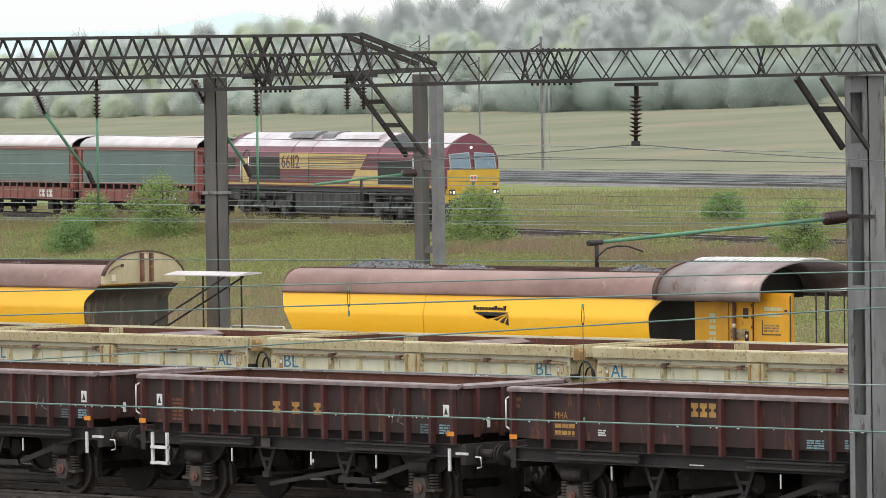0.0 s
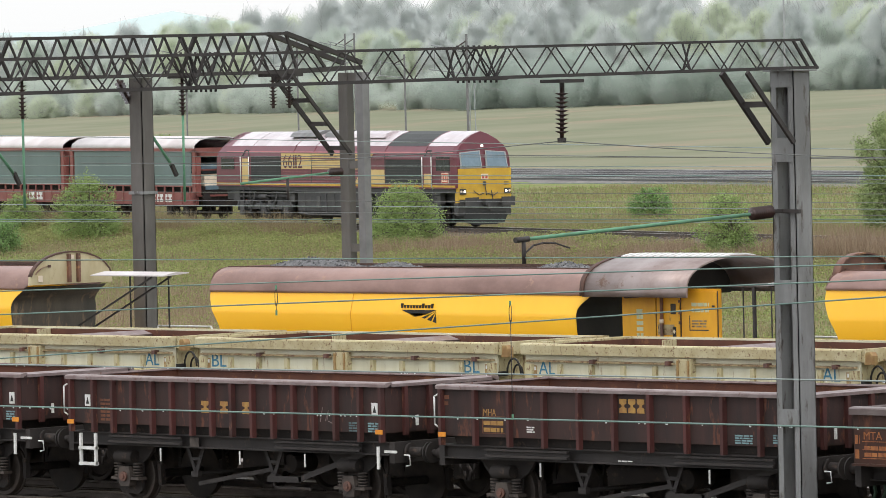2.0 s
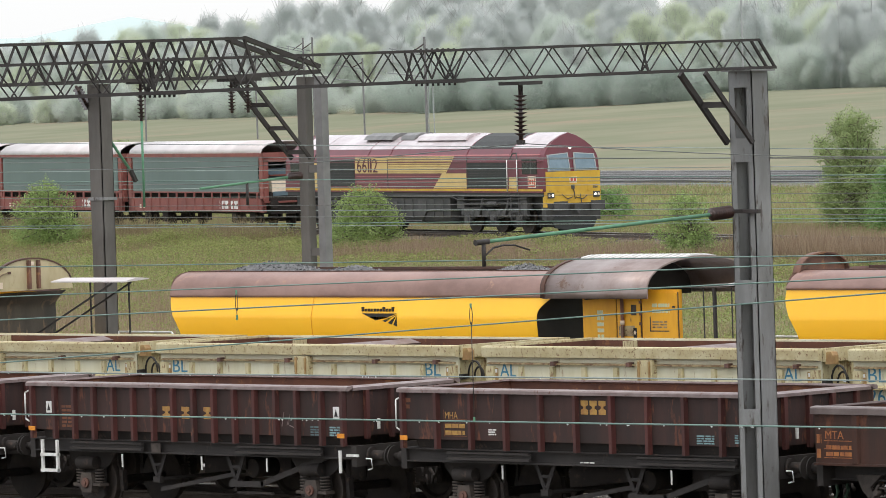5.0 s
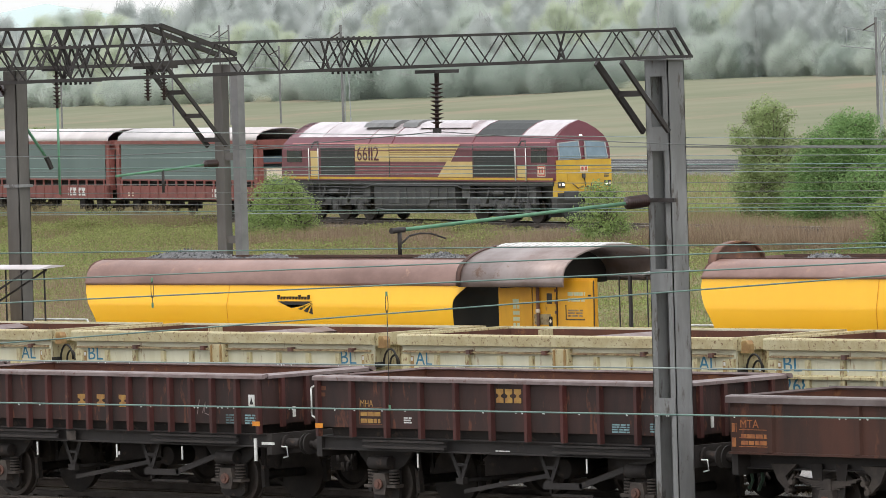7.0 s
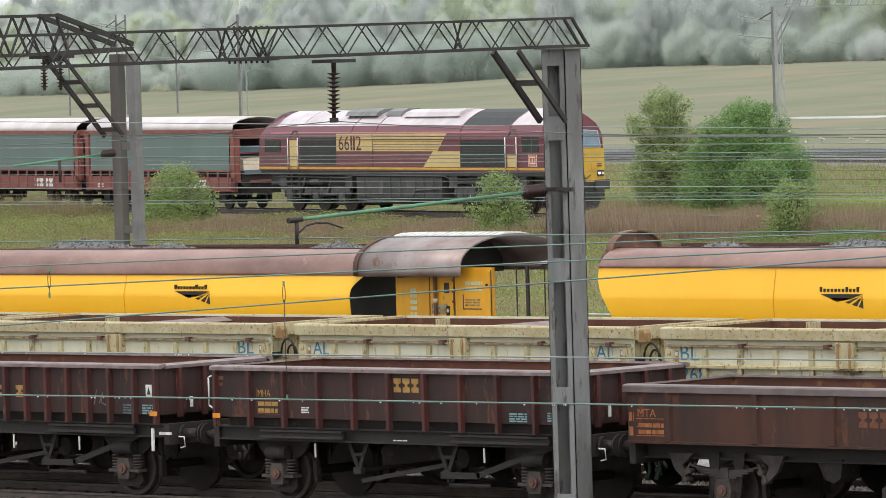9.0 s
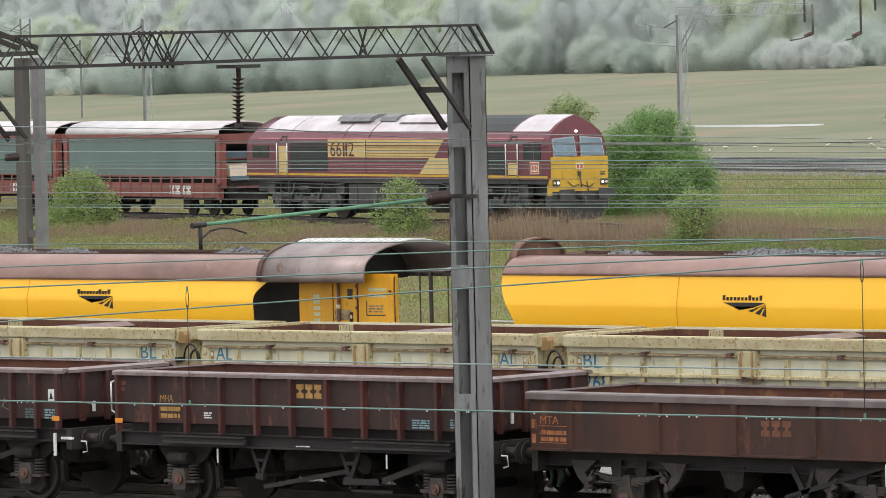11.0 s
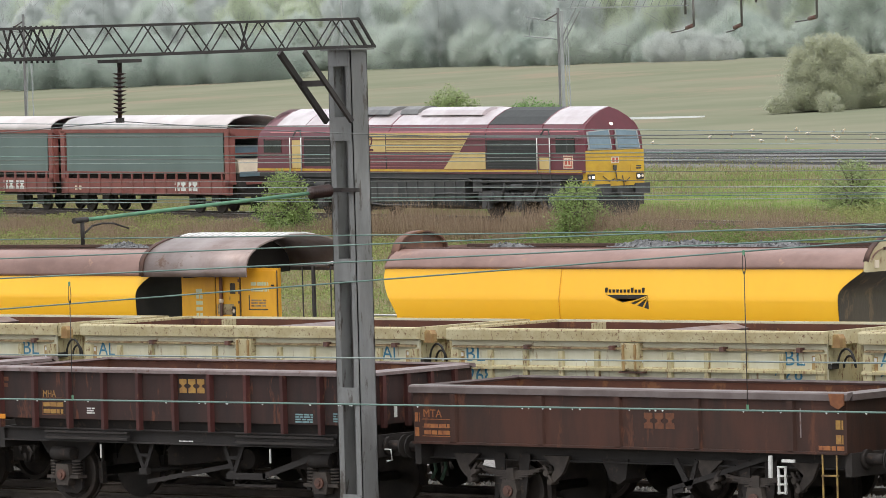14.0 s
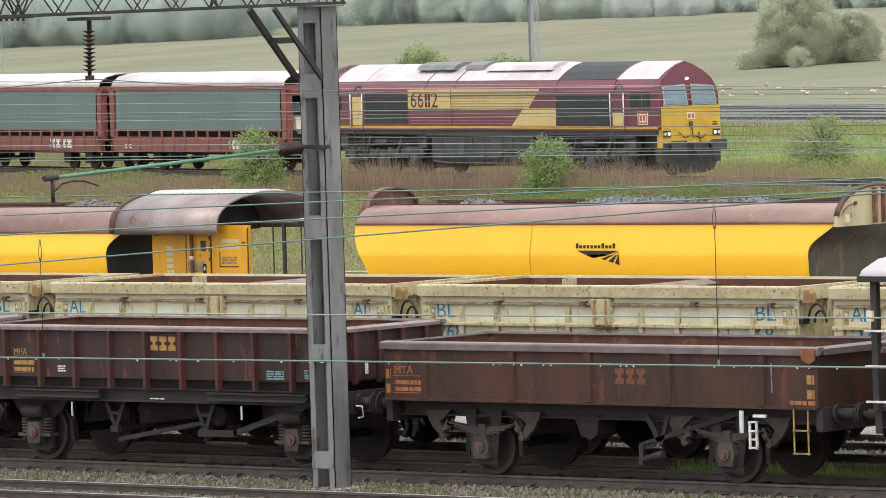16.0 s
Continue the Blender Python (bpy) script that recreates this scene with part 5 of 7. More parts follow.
def near_portal():
    x = 4.45
    w = thing("overhead_line_portal", "grey steel portal with dark lattice beam across the tracks", "overhead line structure")
    channel_mast(w, x, -1.98, 7.09, 0.46, 0.37, M_GALV, M_GALV, [(6.85, 0.24), (5.73, 0.36), (3.62, 0.34), (1.76, 0.26), (0.15, 0.26)])
    part("cap_plate", Geo().box(x - 0.3, x + 0.3, -2.25, -1.7, 7.09, 7.11), M_GALV, w)
    truss_beam(w, "lattice_beam", x, -1.80, -24.0, 7.14, 6.90, 7.56, 7.36, 0.08, 27, M_TRUSS, 0.048, 0.019)
    [part("end_slope", Geo().bar((x + o, -1.80, 7.56), (x + o, -1.45, 7.14), 0.036).bar((x + o, -1.80, 7.14), (x + o, -1.43, 7.14), 0.045), M_TRUSS, w) for o in (-0.08, 0.08)]
    # bolted splices of the beam
    for ya, yb in ((-9.05, -8.15), (-14.35, -13.6)):
        for z, top in ((7.048 + 0.0107 * (ya + 9), False), (7.49 + 0.009 * (ya + 9), True)):
            plate = part("splice_plate", Geo().box(x - 0.10, x + 0.10, ya, yb, z + (0.0 if top else -0.012), z + (0.012 if top else 0.0)), M_TRUSS, w)
            for k in range(8):
                yk = ya + 0.06 + k * (yb - ya - 0.12) / 7
                part("bolt", Geo().tube((x - 0.07, yk, z + (0.012 if top else -0.012)), (x - 0.07, yk, z + (0.045 if top else -0.045)), 0.018, 6), M_TRUSS, plate)
        for s in (-0.08, 0.08):
            for k in range(4):
                a = ya + k * (yb - ya) / 4
                b = a + (yb - ya) / 4
                e = 7.10 + 0.0107 * (ya + 9)
                part("splice_bar", Geo().bar((x + s, a, e), (x + s, b, e + 0.4), 0.02) if k % 2 else Geo().bar((x + s, a, e + 0.4), (x + s, b, e), 0.02), M_TRUSS, w)
    knee_brace(w, x, (-3.22, 7.08), (-2.2, 6.02), 0.25, M_TRUSS, (0.45,))
    part("hanger_plate", Geo().box(x - 0.2, x + 0.2, -7.18, -6.68, 6.98, 7.03).box(x - 0.025, x + 0.025, -6.96, -6.91, 6.82, 6.98), M_TRUSS, w)
    ins = insulator((x, -6.94, 6.92), (x, -6.96, 6.18), w, 10, 0.105)
    part("clamp", Geo().box(x - 0.05, x + 0.05, -7.0, -6.92, 6.12, 6.19), M_TRUSS, ins)
    arm = part("registration_arm", Geo().tube((x, -2.92, 4.97), (x, -7.86, 4.75), 0.028, 10), M_VERDI, w, "verdigris green registration tube")
    insulator((x, -2.42, 5.0), (x, -2.95, 4.97), arm, 9, 0.10, "arm_insulator")
    part("arm_bracket", Geo().bar((x - 0.3, -2.2, 5.0), (x + 0.34, -2.2, 4.99), 0.06).bar((x, -2.2, 5.0), (x, -2.44, 5.0), 0.05), M_TRUSS, arm)
    part("drop_bracket", Geo().tube((x, -7.80, 4.78), (x, -7.80, 4.40), 0.03, 8).tube((x, -7.97, 4.745), (x, -7.70, 4.757), 0.042, 10), M_TRUSS, arm)
    g = Geo()
    pts = [(-7.78, 4.55), (-7.6, 4.66), (-7.4, 4.69), (-7.15, 4.68), (-6.85, 4.60)]
    for (a, b), (c, d) in zip(pts, pts[1:]):
        g.tube((x, a, b), (x, c, d), 0.014, 6)
    part("steady_arm", g, M_TRUSS, arm)
    part("wire_number", Geo().box(x - 0.27, x - 0.262, -2.12, -1.85, 1.42, 1.44).box(x - 0.27, x - 0.262, -2.12, -1.85, 1.52, 1.54), M_PALE, w)


def back_portal():
    x = -22.5
    w = thing("overhead_line_portal", "weathered steel portal with deep lattice beam and knee brace", "overhead line structure")
    # a pair of close posts at the far end, one plated mast within the span
    for x0, x1, m, nm in ((-22.73, -22.47, M_MAST_DARK, "weathered dark post"), (-22.21, -22.01, M_FAN, "grey galvanised post")):
        post = part("mast", Geo().prism([(x0 + 0.01, 14.9), (x1 - 0.01, 14.9), (x1, 14.91), (x1, 15.09), (x1 - 0.01, 15.1), (x0 + 0.01, 15.1), (x0, 15.09), (x0, 14.91)], -0.3, 7.42, "z"), m, w, nm)
        part("post_foot", Geo().box(x0 - 0.1, x1 + 0.1, 14.8, 15.2, -0.4, -0.05), M_BALLAST_PALE, post)
    for z in (7.25, 5.45, 3.75):
        part("tie_plate", Geo().box(-22.48, -22.2, 14.93, 14.95, z, z + 0.16), M_MAST_DARK, w)
    channel_mast(w, x, 9.25, 7.38, 0.36, 0.30, M_MAST_DARK, M_MAST_DARK, [(-0.2, 7.5)])
    part("mast_collar", Geo().box(x - 0.22, x + 0.22, 9.06, 9.44, 5.08, 5.14), M_GALV, w)
    truss_beam(w, "lattice_beam", x, 13.0, -14.0, 7.45, 7.25, 8.23, 8.02, 0.26, 33, M_TRUSS)
    part("end_slope", Geo().bar((x - 0.26, 13.0, 8.23), (x - 0.26, 15.1, 7.62), 0.09).bar((x + 0.26, 13.0, 8.23), (x + 0.26, 15.1, 7.62), 0.09).bar((x - 0.26, 13.0, 7.45), (x - 0.26, 15.1, 7.52), 0.09).bar((x + 0.26, 13.0, 7.45), (x + 0.26, 15.1, 7.52), 0.09).bar((x - 0.26, 13.6, 8.05), (x - 0.26, 13.3, 7.45), 0.05).bar((x + 0.26, 13.6, 8.05), (x + 0.26, 14.1, 7.5), 0.05).bar((x + 0.26, 13.0, 8.23), (x + 0.26, 13.3, 7.45), 0.05), M_TRUSS, w)
    knee_brace(w, x, (13.1, 7.42), (14.75, 5.75), 0.27, M_TRUSS, (0.05, 0.33, 0.62, 0.92))
    for y in (12.85, 13.3, 10.36, 6.15):
        ins = insulator((x, y, 7.36), (x, y, 6.72 if y > 12 else 6.62), w, 8, 0.09)
        part("hanger_plate", Geo().box(x - 0.3, x + 0.3, y - 0.12, y + 0.12, 7.36, 7.42), M_TRUSS, ins)
        if y < 12:
            part("drop_tube", Geo().tube((x, y, 6.62), (x, y, 4.9), 0.025, 8), M_VERDI, ins)
    for (ya, za), (yb, zb), (yc, zc) in (((8.82, 7.35), (9.17, 6.86), (10.34, 5.48)), ((4.72, 7.22), (5.0, 6.72), (6.2, 5.41))):
        ins = insulator((x - 0.2, ya, za), (x - 0.2, yb, zb), w, 8, 0.10)
        part("stay_tube", Geo().tube((x - 0.2, yb, zb), (x - 0.2, yc, zc), 0.03, 8), M_VERDI, ins, "verdigris stay tube")
        part("stay_clamp", Geo().bar((x - 0.2, yc - 0.14, zc + 0.18), (x - 0.2, yc, zc - 0.06), 0.07), M_TRUSS, ins)
    arm = part("registration_arm", Geo().tube((x, 14.4, 5.38), (x, 11.9, 5.22), 0.026, 8), M_VERDI, w)
    insulator((x, 14.75, 5.40), (x, 14.35, 5.38), arm, 7, 0.09, "arm_insulator")
    part("drop_bracket", Geo().tube((x, 13.2, 5.3), (x, 13.2, 4.85), 0.03, 8), M_TRUSS, arm)
    return w


near_portal()
back_portal()


def far_post(x, y, h, double, label="slender grey overhead line mast", arm=True):
    z = ground_height(x, y)
    w = thing("overhead_line_mast", label, "overhead line mast", "distant overhead line masts", at=pose(x, y, z, 0, 0, FAR_TURN))
    part("mast", Geo().box(-0.08, 0.08, -0.08, 0.08, -0.3, h), M_FAN, w)
    if double:
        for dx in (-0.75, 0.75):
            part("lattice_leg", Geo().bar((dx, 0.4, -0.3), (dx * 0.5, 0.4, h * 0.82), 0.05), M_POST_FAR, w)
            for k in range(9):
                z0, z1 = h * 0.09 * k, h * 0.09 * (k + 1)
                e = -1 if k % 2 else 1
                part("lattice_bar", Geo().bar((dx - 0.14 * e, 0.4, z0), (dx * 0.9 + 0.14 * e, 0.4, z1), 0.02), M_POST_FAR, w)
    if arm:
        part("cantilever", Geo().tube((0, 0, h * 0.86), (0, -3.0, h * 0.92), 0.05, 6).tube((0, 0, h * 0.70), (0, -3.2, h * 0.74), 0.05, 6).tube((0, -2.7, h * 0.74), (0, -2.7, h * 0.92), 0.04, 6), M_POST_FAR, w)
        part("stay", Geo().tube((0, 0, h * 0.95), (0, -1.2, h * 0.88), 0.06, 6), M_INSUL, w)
    return w


# ---- the train ----
def roof_profile():
    """Right half of the locomotive's section over the solebar: (distance from centre, height over the rail)."""
    return [(1.275, 1.62), (1.275, 2.80), (1.23, 3.02), (1.07, 3.28), (0.74, 3.54), (0.36, 3.75), (0.0, 3.86)]


def locomotive():
    w = thing("diesel_locomotive", "maroon and gold diesel locomotive with yellow nose, headlights lit", "locomotive")
    L = 21.0
    half = roof_profile()
    full = [(-y, z) for y, z in half] + [(y, z) for y, z in reversed(half[:-1])]
    cut = [p for p in full if p[1] <= 2.75 + 1e-6]
    # body shell: the cab fronts lean back slightly
    g = Geo()
    n = len(full)
    xs = [(-0.14, 0.955), (-0.6, 1.0), (-2.6, 1.0), (-L + 2.6, 1.0), (-L + 0.35, 1.0), (-L, 1.0)]
    vs = []
    for i, (x, s) in enumerate(xs):
        for y, z in full:
            lean = 0.0
            if i == 0:
                lean = -0.16 * smooth(2.4, 3.2, z) - 0.10 * smooth(3.2, 3.86, z)
            if i == len(xs) - 1:
                lean = 0.16 * smooth(2.4, 3.2, z) + 0.9 * smooth(3.0, 3.86, z)
            vs.append((x + lean, y * s, z))
    fs = [(k * n + j, k * n + (j + 1) % n, (k + 1) * n + (j + 1) % n, (k + 1) * n + j) for k in range(len(xs) - 1) for j in range(n)]
    fs += [tuple(range(n)), tuple((len(xs) - 1) * n + j for j in reversed(range(n)))]
    g.add(vs, fs)
    part("body", g, M_LOCO_MAROON, w)
    # wet roof skin in panels, the sky's reflection put into its pale colour
    skin = [(y, z) for y, z in full if z > 3.0]
    inner = [(y * 1.004, z + 0.012) for y, z in full if z > 3.20]
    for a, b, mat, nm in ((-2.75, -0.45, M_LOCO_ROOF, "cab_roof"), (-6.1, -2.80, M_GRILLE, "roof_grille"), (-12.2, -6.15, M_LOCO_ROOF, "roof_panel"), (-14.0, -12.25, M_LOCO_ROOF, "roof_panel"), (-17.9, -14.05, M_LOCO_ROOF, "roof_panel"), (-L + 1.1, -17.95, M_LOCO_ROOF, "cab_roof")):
        part(nm, Geo().sheet(inner, a, b, 0.02, False), mat, w, "dark roof grille" if mat is M_GRILLE else "wet maroon roof panel, paled by painted sky reflection")
    for x in (-6.12, -12.22, -14.02, -2.78):
        part("roof_seam", Geo().sheet([(y * 1.008, z + 0.02) for y, z in full if z > 2.8], x - 0.03, x + 0.03, 0.02, False), M_LOCO_MAROON, w)
    hump = [(-0.75, 3.66), (-0.6, 3.83), (-0.3, 3.93), (0.3, 3.93), (0.6, 3.83), (0.75, 3.66)]
    part("roof_fan_cowl", Geo().prism(hump, -15.2, -12.9), M_FAN, w, "raised dark fan cowl")
    part("silencer_cowl", Geo().prism([(y * 0.8, z) for y, z in hump], -12.4, -11.3), M_FAN, w)
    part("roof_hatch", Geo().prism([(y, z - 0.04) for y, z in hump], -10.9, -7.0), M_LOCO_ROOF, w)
    for o in (-1, 1):
        ys = o * 1.279
        def plate(x0, x1, z0, z1, mat, name, label="", proud=0.008):
            return part(name, Geo().box(x0, x1, min(ys, ys + o * proud), max(ys, ys + o * proud), z0, z1), mat, w, label)
        plate(-L + 0.02, -0.25, 1.64, 1.72, M_LOCO_YELLOW, "solebar_stripe", "yellow solebar stripe")
        plate(-L + 0.02, -0.2, 1.58, 1.635, M_LOCO_MAROON, "solebar_edge")
        # gold band with the slanted flash
        a, b = (-15.0, -10.0)
        part("gold_band", Geo().prism([(-15.0, 2.33), (-15.0, 3.0), (-6.95, 3.0), (-7.65, 2.33)], min(ys, ys + o * 0.006), max(ys, ys + o * 0.006), "y"), M_LOCO_GOLD, w, "gold body band")
        part("gold_flash", Geo().prism([(-8.65, 1.74), (-7.95, 2.33), (-6.05, 2.33), (-6.05, 1.74)], min(ys, ys + o * 0.007), max(ys, ys + o * 0.007), "y"), M_LOCO_GOLD, w, "gold slanted flash")
        for k in range(6):
            z = 2.38 + 0.1 * k
            part("band_groove", Geo().box(-12.28, -7.62 + 0.105 * k, min(ys + o * 0.008, ys + o * 0.012), max(ys + o * 0.008, ys + o * 0.012), z, z + 0.026), M_GROOVE, w)
        for x in (-12.32, -6.0):
            part("panel_seam", Geo().box(x - 0.02, x + 0.02, min(ys, ys + o * 0.012), max(ys, ys + o * 0.012), 1.72, 2.98), M_LOCO_BLACK, w)
        for k in range(5):
            part("body_groove", Geo().box(-14.9, -8.6 + 0.11 * k, min(ys, ys + o * 0.006), max(ys, ys + o * 0.006), 1.80 + 0.1 * k, 1.815 + 0.1 * k), M_PINK, w)
        part("pink_line", Geo().prism([(1.225 * o, 3.02), (1.24 * o, 3.02), (1.22 * o, 3.06), (1.20 * o, 3.06)], -L + 0.9, -0.5), M_PINK, w)
        part("gutter", Geo().box(-L + 0.6, -0.4, min(o * 1.262, o * 1.30), max(o * 1.262, o * 1.30), 2.755, 2.785), M_LOCO_MAROON, w)
        plate(-17.75, -15.05, 1.82, 2.86, M_GRILLE, "side_grille", "dark louvred side grille")
        plate(-5.95, -2.95, 1.76, 2.74, M_GRILLE, "side_grille", "dark louvred side grille")
        for x0, x1, z0, z1 in ((-17.75, -15.05, 1.82, 2.86), (-5.95, -2.95, 1.76, 2.74)):
            for k in range(9):
                z = z0 + 0.05 + k * (z1 - z0 - 0.06) / 9
                part("louvre", Geo().box(x0 + 0.05, x1 - 0.05, min(ys + o * 0.010, ys + o * 0.022), max(ys + o * 0.010, ys + o * 0.022), z, z + 0.03), M_LOCO_BLACK, w)
        for dx in (-18.55, -2.75):
            d = plate(dx, dx + 0.62, 1.74, 2.76, M_LOCO_MAROON if dx > -10 else M_LOCO_GOLD, "cab_door", "cab door with handrails", 0.02)
            for hx in (dx - 0.08, dx + 0.68):
                part("door_rail", Geo().tube((hx, ys + o * 0.06, 1.62), (hx, ys + o * 0.06, 2.85), 0.022, 6), M_WHITE, d, "white door handrail")
            part("door_hood", Geo().bar((dx + 0.02, o * 1.26, 2.86), (dx + 0.2, o * 1.2, 3.10), 0.06).bar((dx + 0.2, o * 1.2, 3.10), (dx + 0.45, o * 1.2, 3.10), 0.06).bar((dx + 0.45, o * 1.2, 3.10), (dx + 0.6, o * 1.26, 2.86), 0.06), M_LOCO_BLACK, d)
            for k in range(3):
                part("door_step", Geo().box(dx, dx + 0.6, min(o * 1.05, o * 1.26), max(o * 1.05, o * 1.26), 0.5 + 0.32 * k, 0.53 + 0.32 * k), M_LOCO_GREY, d)
            part("step_post", Geo().box(dx - 0.02, dx + 0.02, min(o * 1.2, o * 1.26), max(o * 1.2, o * 1.26), 0.5, 1.6).box(dx + 0.58, dx + 0.62, min(o * 1.2, o * 1.26), max(o * 1.2, o * 1.26), 0.5, 1.6), M_LOCO_GREY, d)
        plate(-1.78, -0.66, 2.30, 2.86, M_SIDEGLASS, "cab_side_window", "dark cab side window", 0.012)
        plate(-1.12, -1.07, 2.30, 2.86, M_LOCO_BLACK, "window_bar", "", 0.018)
        plate(-20.5, -19.3, 2.30, 2.80, M_SIDEGLASS, "cab_side_window", "dark cab side window", 0.012)
        plate(-2.40, -2.12, 1.98, 2.16, M_LOCO_YELLOW, "yellow_label", "", 0.024)
        em = plate(-1.35, -0.78, 1.78, 2.22, M_PALE, "badge", "white badge with red frame", 0.012)
        part("badge_frame", Geo().box(-1.32, -0.81, min(ys + o * 0.012, ys + o * 0.016), max(ys + o * 0.012, ys + o * 0.016), 1.81, 2.19), M_RED, em)
        part("badge_field", Geo().box(-1.27, -0.86, min(ys + o * 0.016, ys + o * 0.020), max(ys + o * 0.016, ys + o * 0.020), 1.86, 2.14), M_PALE, em)
        for k in range(2):
            part("badge_bar", Geo().box(-1.22 + 0.19 * k, -1.10 + 0.19 * k, min(ys + o * 0.02, ys + o * 0.024), max(ys + o * 0.02, ys + o * 0.024), 1.91, 2.09), M_RED, em)
        # bogies and tank
        for bx in (-4.2, -16.8):
            bf = part("bogie_frame", Geo().prism([(bx - 2.55, 0.72), (bx - 2.45, 0.98), (bx - 0.9, 1.0), (bx - 0.7, 0.86), (bx + 0.7, 0.86), (bx + 0.9, 1.0), (bx + 2.45, 0.98), (bx + 2.55, 0.72), (bx + 1.9, 0.62), (bx - 1.9, 0.62)], min(o * 1.02, o * 1.16), max(o * 1.02, o * 1.16), "y"), M_LOCO_GREY, w)
            for d in (-2.0, 0.0, 2.0):
                part("axlebox", Geo().box(bx + d - 0.2, bx + d + 0.2, min(o * 1.02, o * 1.22), max(o * 1.02, o * 1.22), 0.36, 0.74).tube((bx + d, o * 1.2, 0.54), (bx + d, o * 1.26, 0.54), 0.14, 12), M_LOCO_GREY, bf)
                for e in (-0.38, 0.38):
                    part("bogie_spring", Geo().tube((bx + d + e, o * 1.08, 0.55), (bx + d + e, o * 1.08, 0.95), 0.12, 10), M_LOCO_BLACK, bf)
            part("brake_pipe", Geo().bar((bx - 2.3, o * 1.2, 1.15), (bx + 2.3, o * 1.2, 1.2), 0.05), M_LOCO_BLACK, w)
    for bx in (-4.2, -16.8):
        for d in (-2.0, 0.0, 2.0):
            ws = part("wheelset", Geo().tube((bx + d, -0.82, 0.53), (bx + d, -0.69, 0.53), 0.53, 28).tube((bx + d, 0.69, 0.53), (bx + d, 0.82, 0.53), 0.53, 28).tube((bx + d, -0.9, 0.53), (bx + d, 0.9, 0.53), 0.09, 10), M_WHEEL, w)
    part("fuel_tank", Geo().prism([(-1.2, 0.45), (-1.26, 0.6), (-1.26, 1.35), (1.26, 1.35), (1.26, 0.6), (1.2, 0.45), (0.8, 0.32), (-0.8, 0.32)], -13.6, -7.4), M_LOCO_BLACK, w)
    for o in (-1, 1):
        for x in (-13.0, -11.1, -10.4, -8.7, -8.0):
            part("tank_rib", Geo().box(x - 0.03, x + 0.03, min(o * 1.26, o * 1.29), max(o * 1.26, o * 1.29), 0.55, 1.32), M_LOCO_GREY, w)
        part("air_pipe", Geo().path([(-13.5, o * 1.27, 0.50), (-12.6, o * 1.29, 0.44), (-9.6, o * 1.29, 0.44), (-9.2, o * 1.29, 0.86), (-7.5, o * 1.29, 0.92)], 0.035), M_LOCO_GREY, w)
        part("air_pipe", Geo().path([(-19.8, o * 1.22, 1.34), (-14.2, o * 1.24, 1.30), (-13.8, o * 1.28, 1.40), (-7.2, o * 1.28, 1.40), (-6.8, o * 1.24, 1.28), (-1.6, o * 1.22, 1.34)], 0.028), M_LOCO_BLACK, w)
    part("battery_box", Geo().box(-9.9, -9.3, -1.29, 1.29, 0.62, 1.25).box(-12.4, -11.6, -1.29, 1.29, 0.7, 1.2), M_LOCO_GREY, w)
    part("underframe", Geo().box(-L + 0.2, -0.3, -0.85, 0.85, 1.0, 1.6), M_LOCO_BLACK, w)
    # Dark boxes added inside the bogies to stand for their shade.
    for bx in (-4.2, -16.8):
        part("traction_motor", Geo().box(bx - 2.6, bx + 2.6, -0.6, 0.6, 0.22, 1.0), M_LOCO_BLACK, w)
    part("side_sill", Geo().box(-L + 0.1, -0.3, -1.24, -1.16, 1.42, 1.575).box(-L + 0.1, -0.3, 1.16, 1.24, 1.42, 1.575), M_LOCO_BLACK, w)
    for o in (-1, 1):
        for a, b in ((-8.9, -7.6), (-13.3, -12.0)):
            part("air_reservoir", Geo().tube((a, o * 1.12, 1.46), (b, o * 1.12, 1.46), 0.10, 12), M_LOCO_GREY, w)
        for a in (-1.9, -6.7, -14.3, -19.3):
            part("sand_box", Geo().prism([(a - 0.28, 0.95), (a + 0.28, 0.95), (a + 0.28, 1.40), (a - 0.28, 1.40)], min(o * 0.95, o * 1.2), max(o * 0.95, o * 1.2), "y"), M_LOCO_GREY, w)
        for bx in (-4.2, -16.8):
            for d in (-1.0, 1.0):
                part("damper", Geo().tube((bx + d, o * 1.2, 0.72), (bx + d + 0.25, o * 1.2, 1.36), 0.05, 8), M_LOCO_GREY, w)
            part("brake_cylinder", Geo().tube((bx - 0.35, o * 1.18, 1.14), (bx + 0.35, o * 1.18, 1.14), 0.11, 12), M_LOCO_BLACK, w)
        part("lower_door_panel", Geo().box(-2.74, -2.14, min(o * 1.3, o * 1.304), max(o * 1.3, o * 1.304), 1.75, 2.18), M_LOCO_GOLD, w, "gold lower half of the cab door")
    # nose
    nose = part("nose_panel", Geo().prism([(-1.27, 1.02), (-1.27, 2.38), (1.27, 2.38), (1.27, 1.02), (0.95, 0.98), (0.85, 1.12), (-0.85, 1.12), (-0.95, 0.98)], 0.0, 0.03), M_LOCO_YELLOW, w, "yellow warning nose panel")
    part("nose_skirt", Geo().box(-0.25, 0.02, -1.27, 1.27, 1.02, 1.62), M_LOCO_YELLOW, nose)
    for o in (-1, 1):
        fr = part("windscreen_frame", Geo().add([(0.02, o * 0.10, 2.40), (0.02, o * 1.14, 2.40), (-0.13, o * 1.12, 3.03), (-0.13, o * 0.12, 3.10)], [(0, 1, 2, 3)]).add([(-0.03, o * 0.10, 2.36), (-0.03, o * 1.14, 2.36), (-0.18, o * 1.12, 3.03), (-0.18, o * 0.12, 3.10)], [(0, 1, 2, 3)]), M_POST_FAR, w)
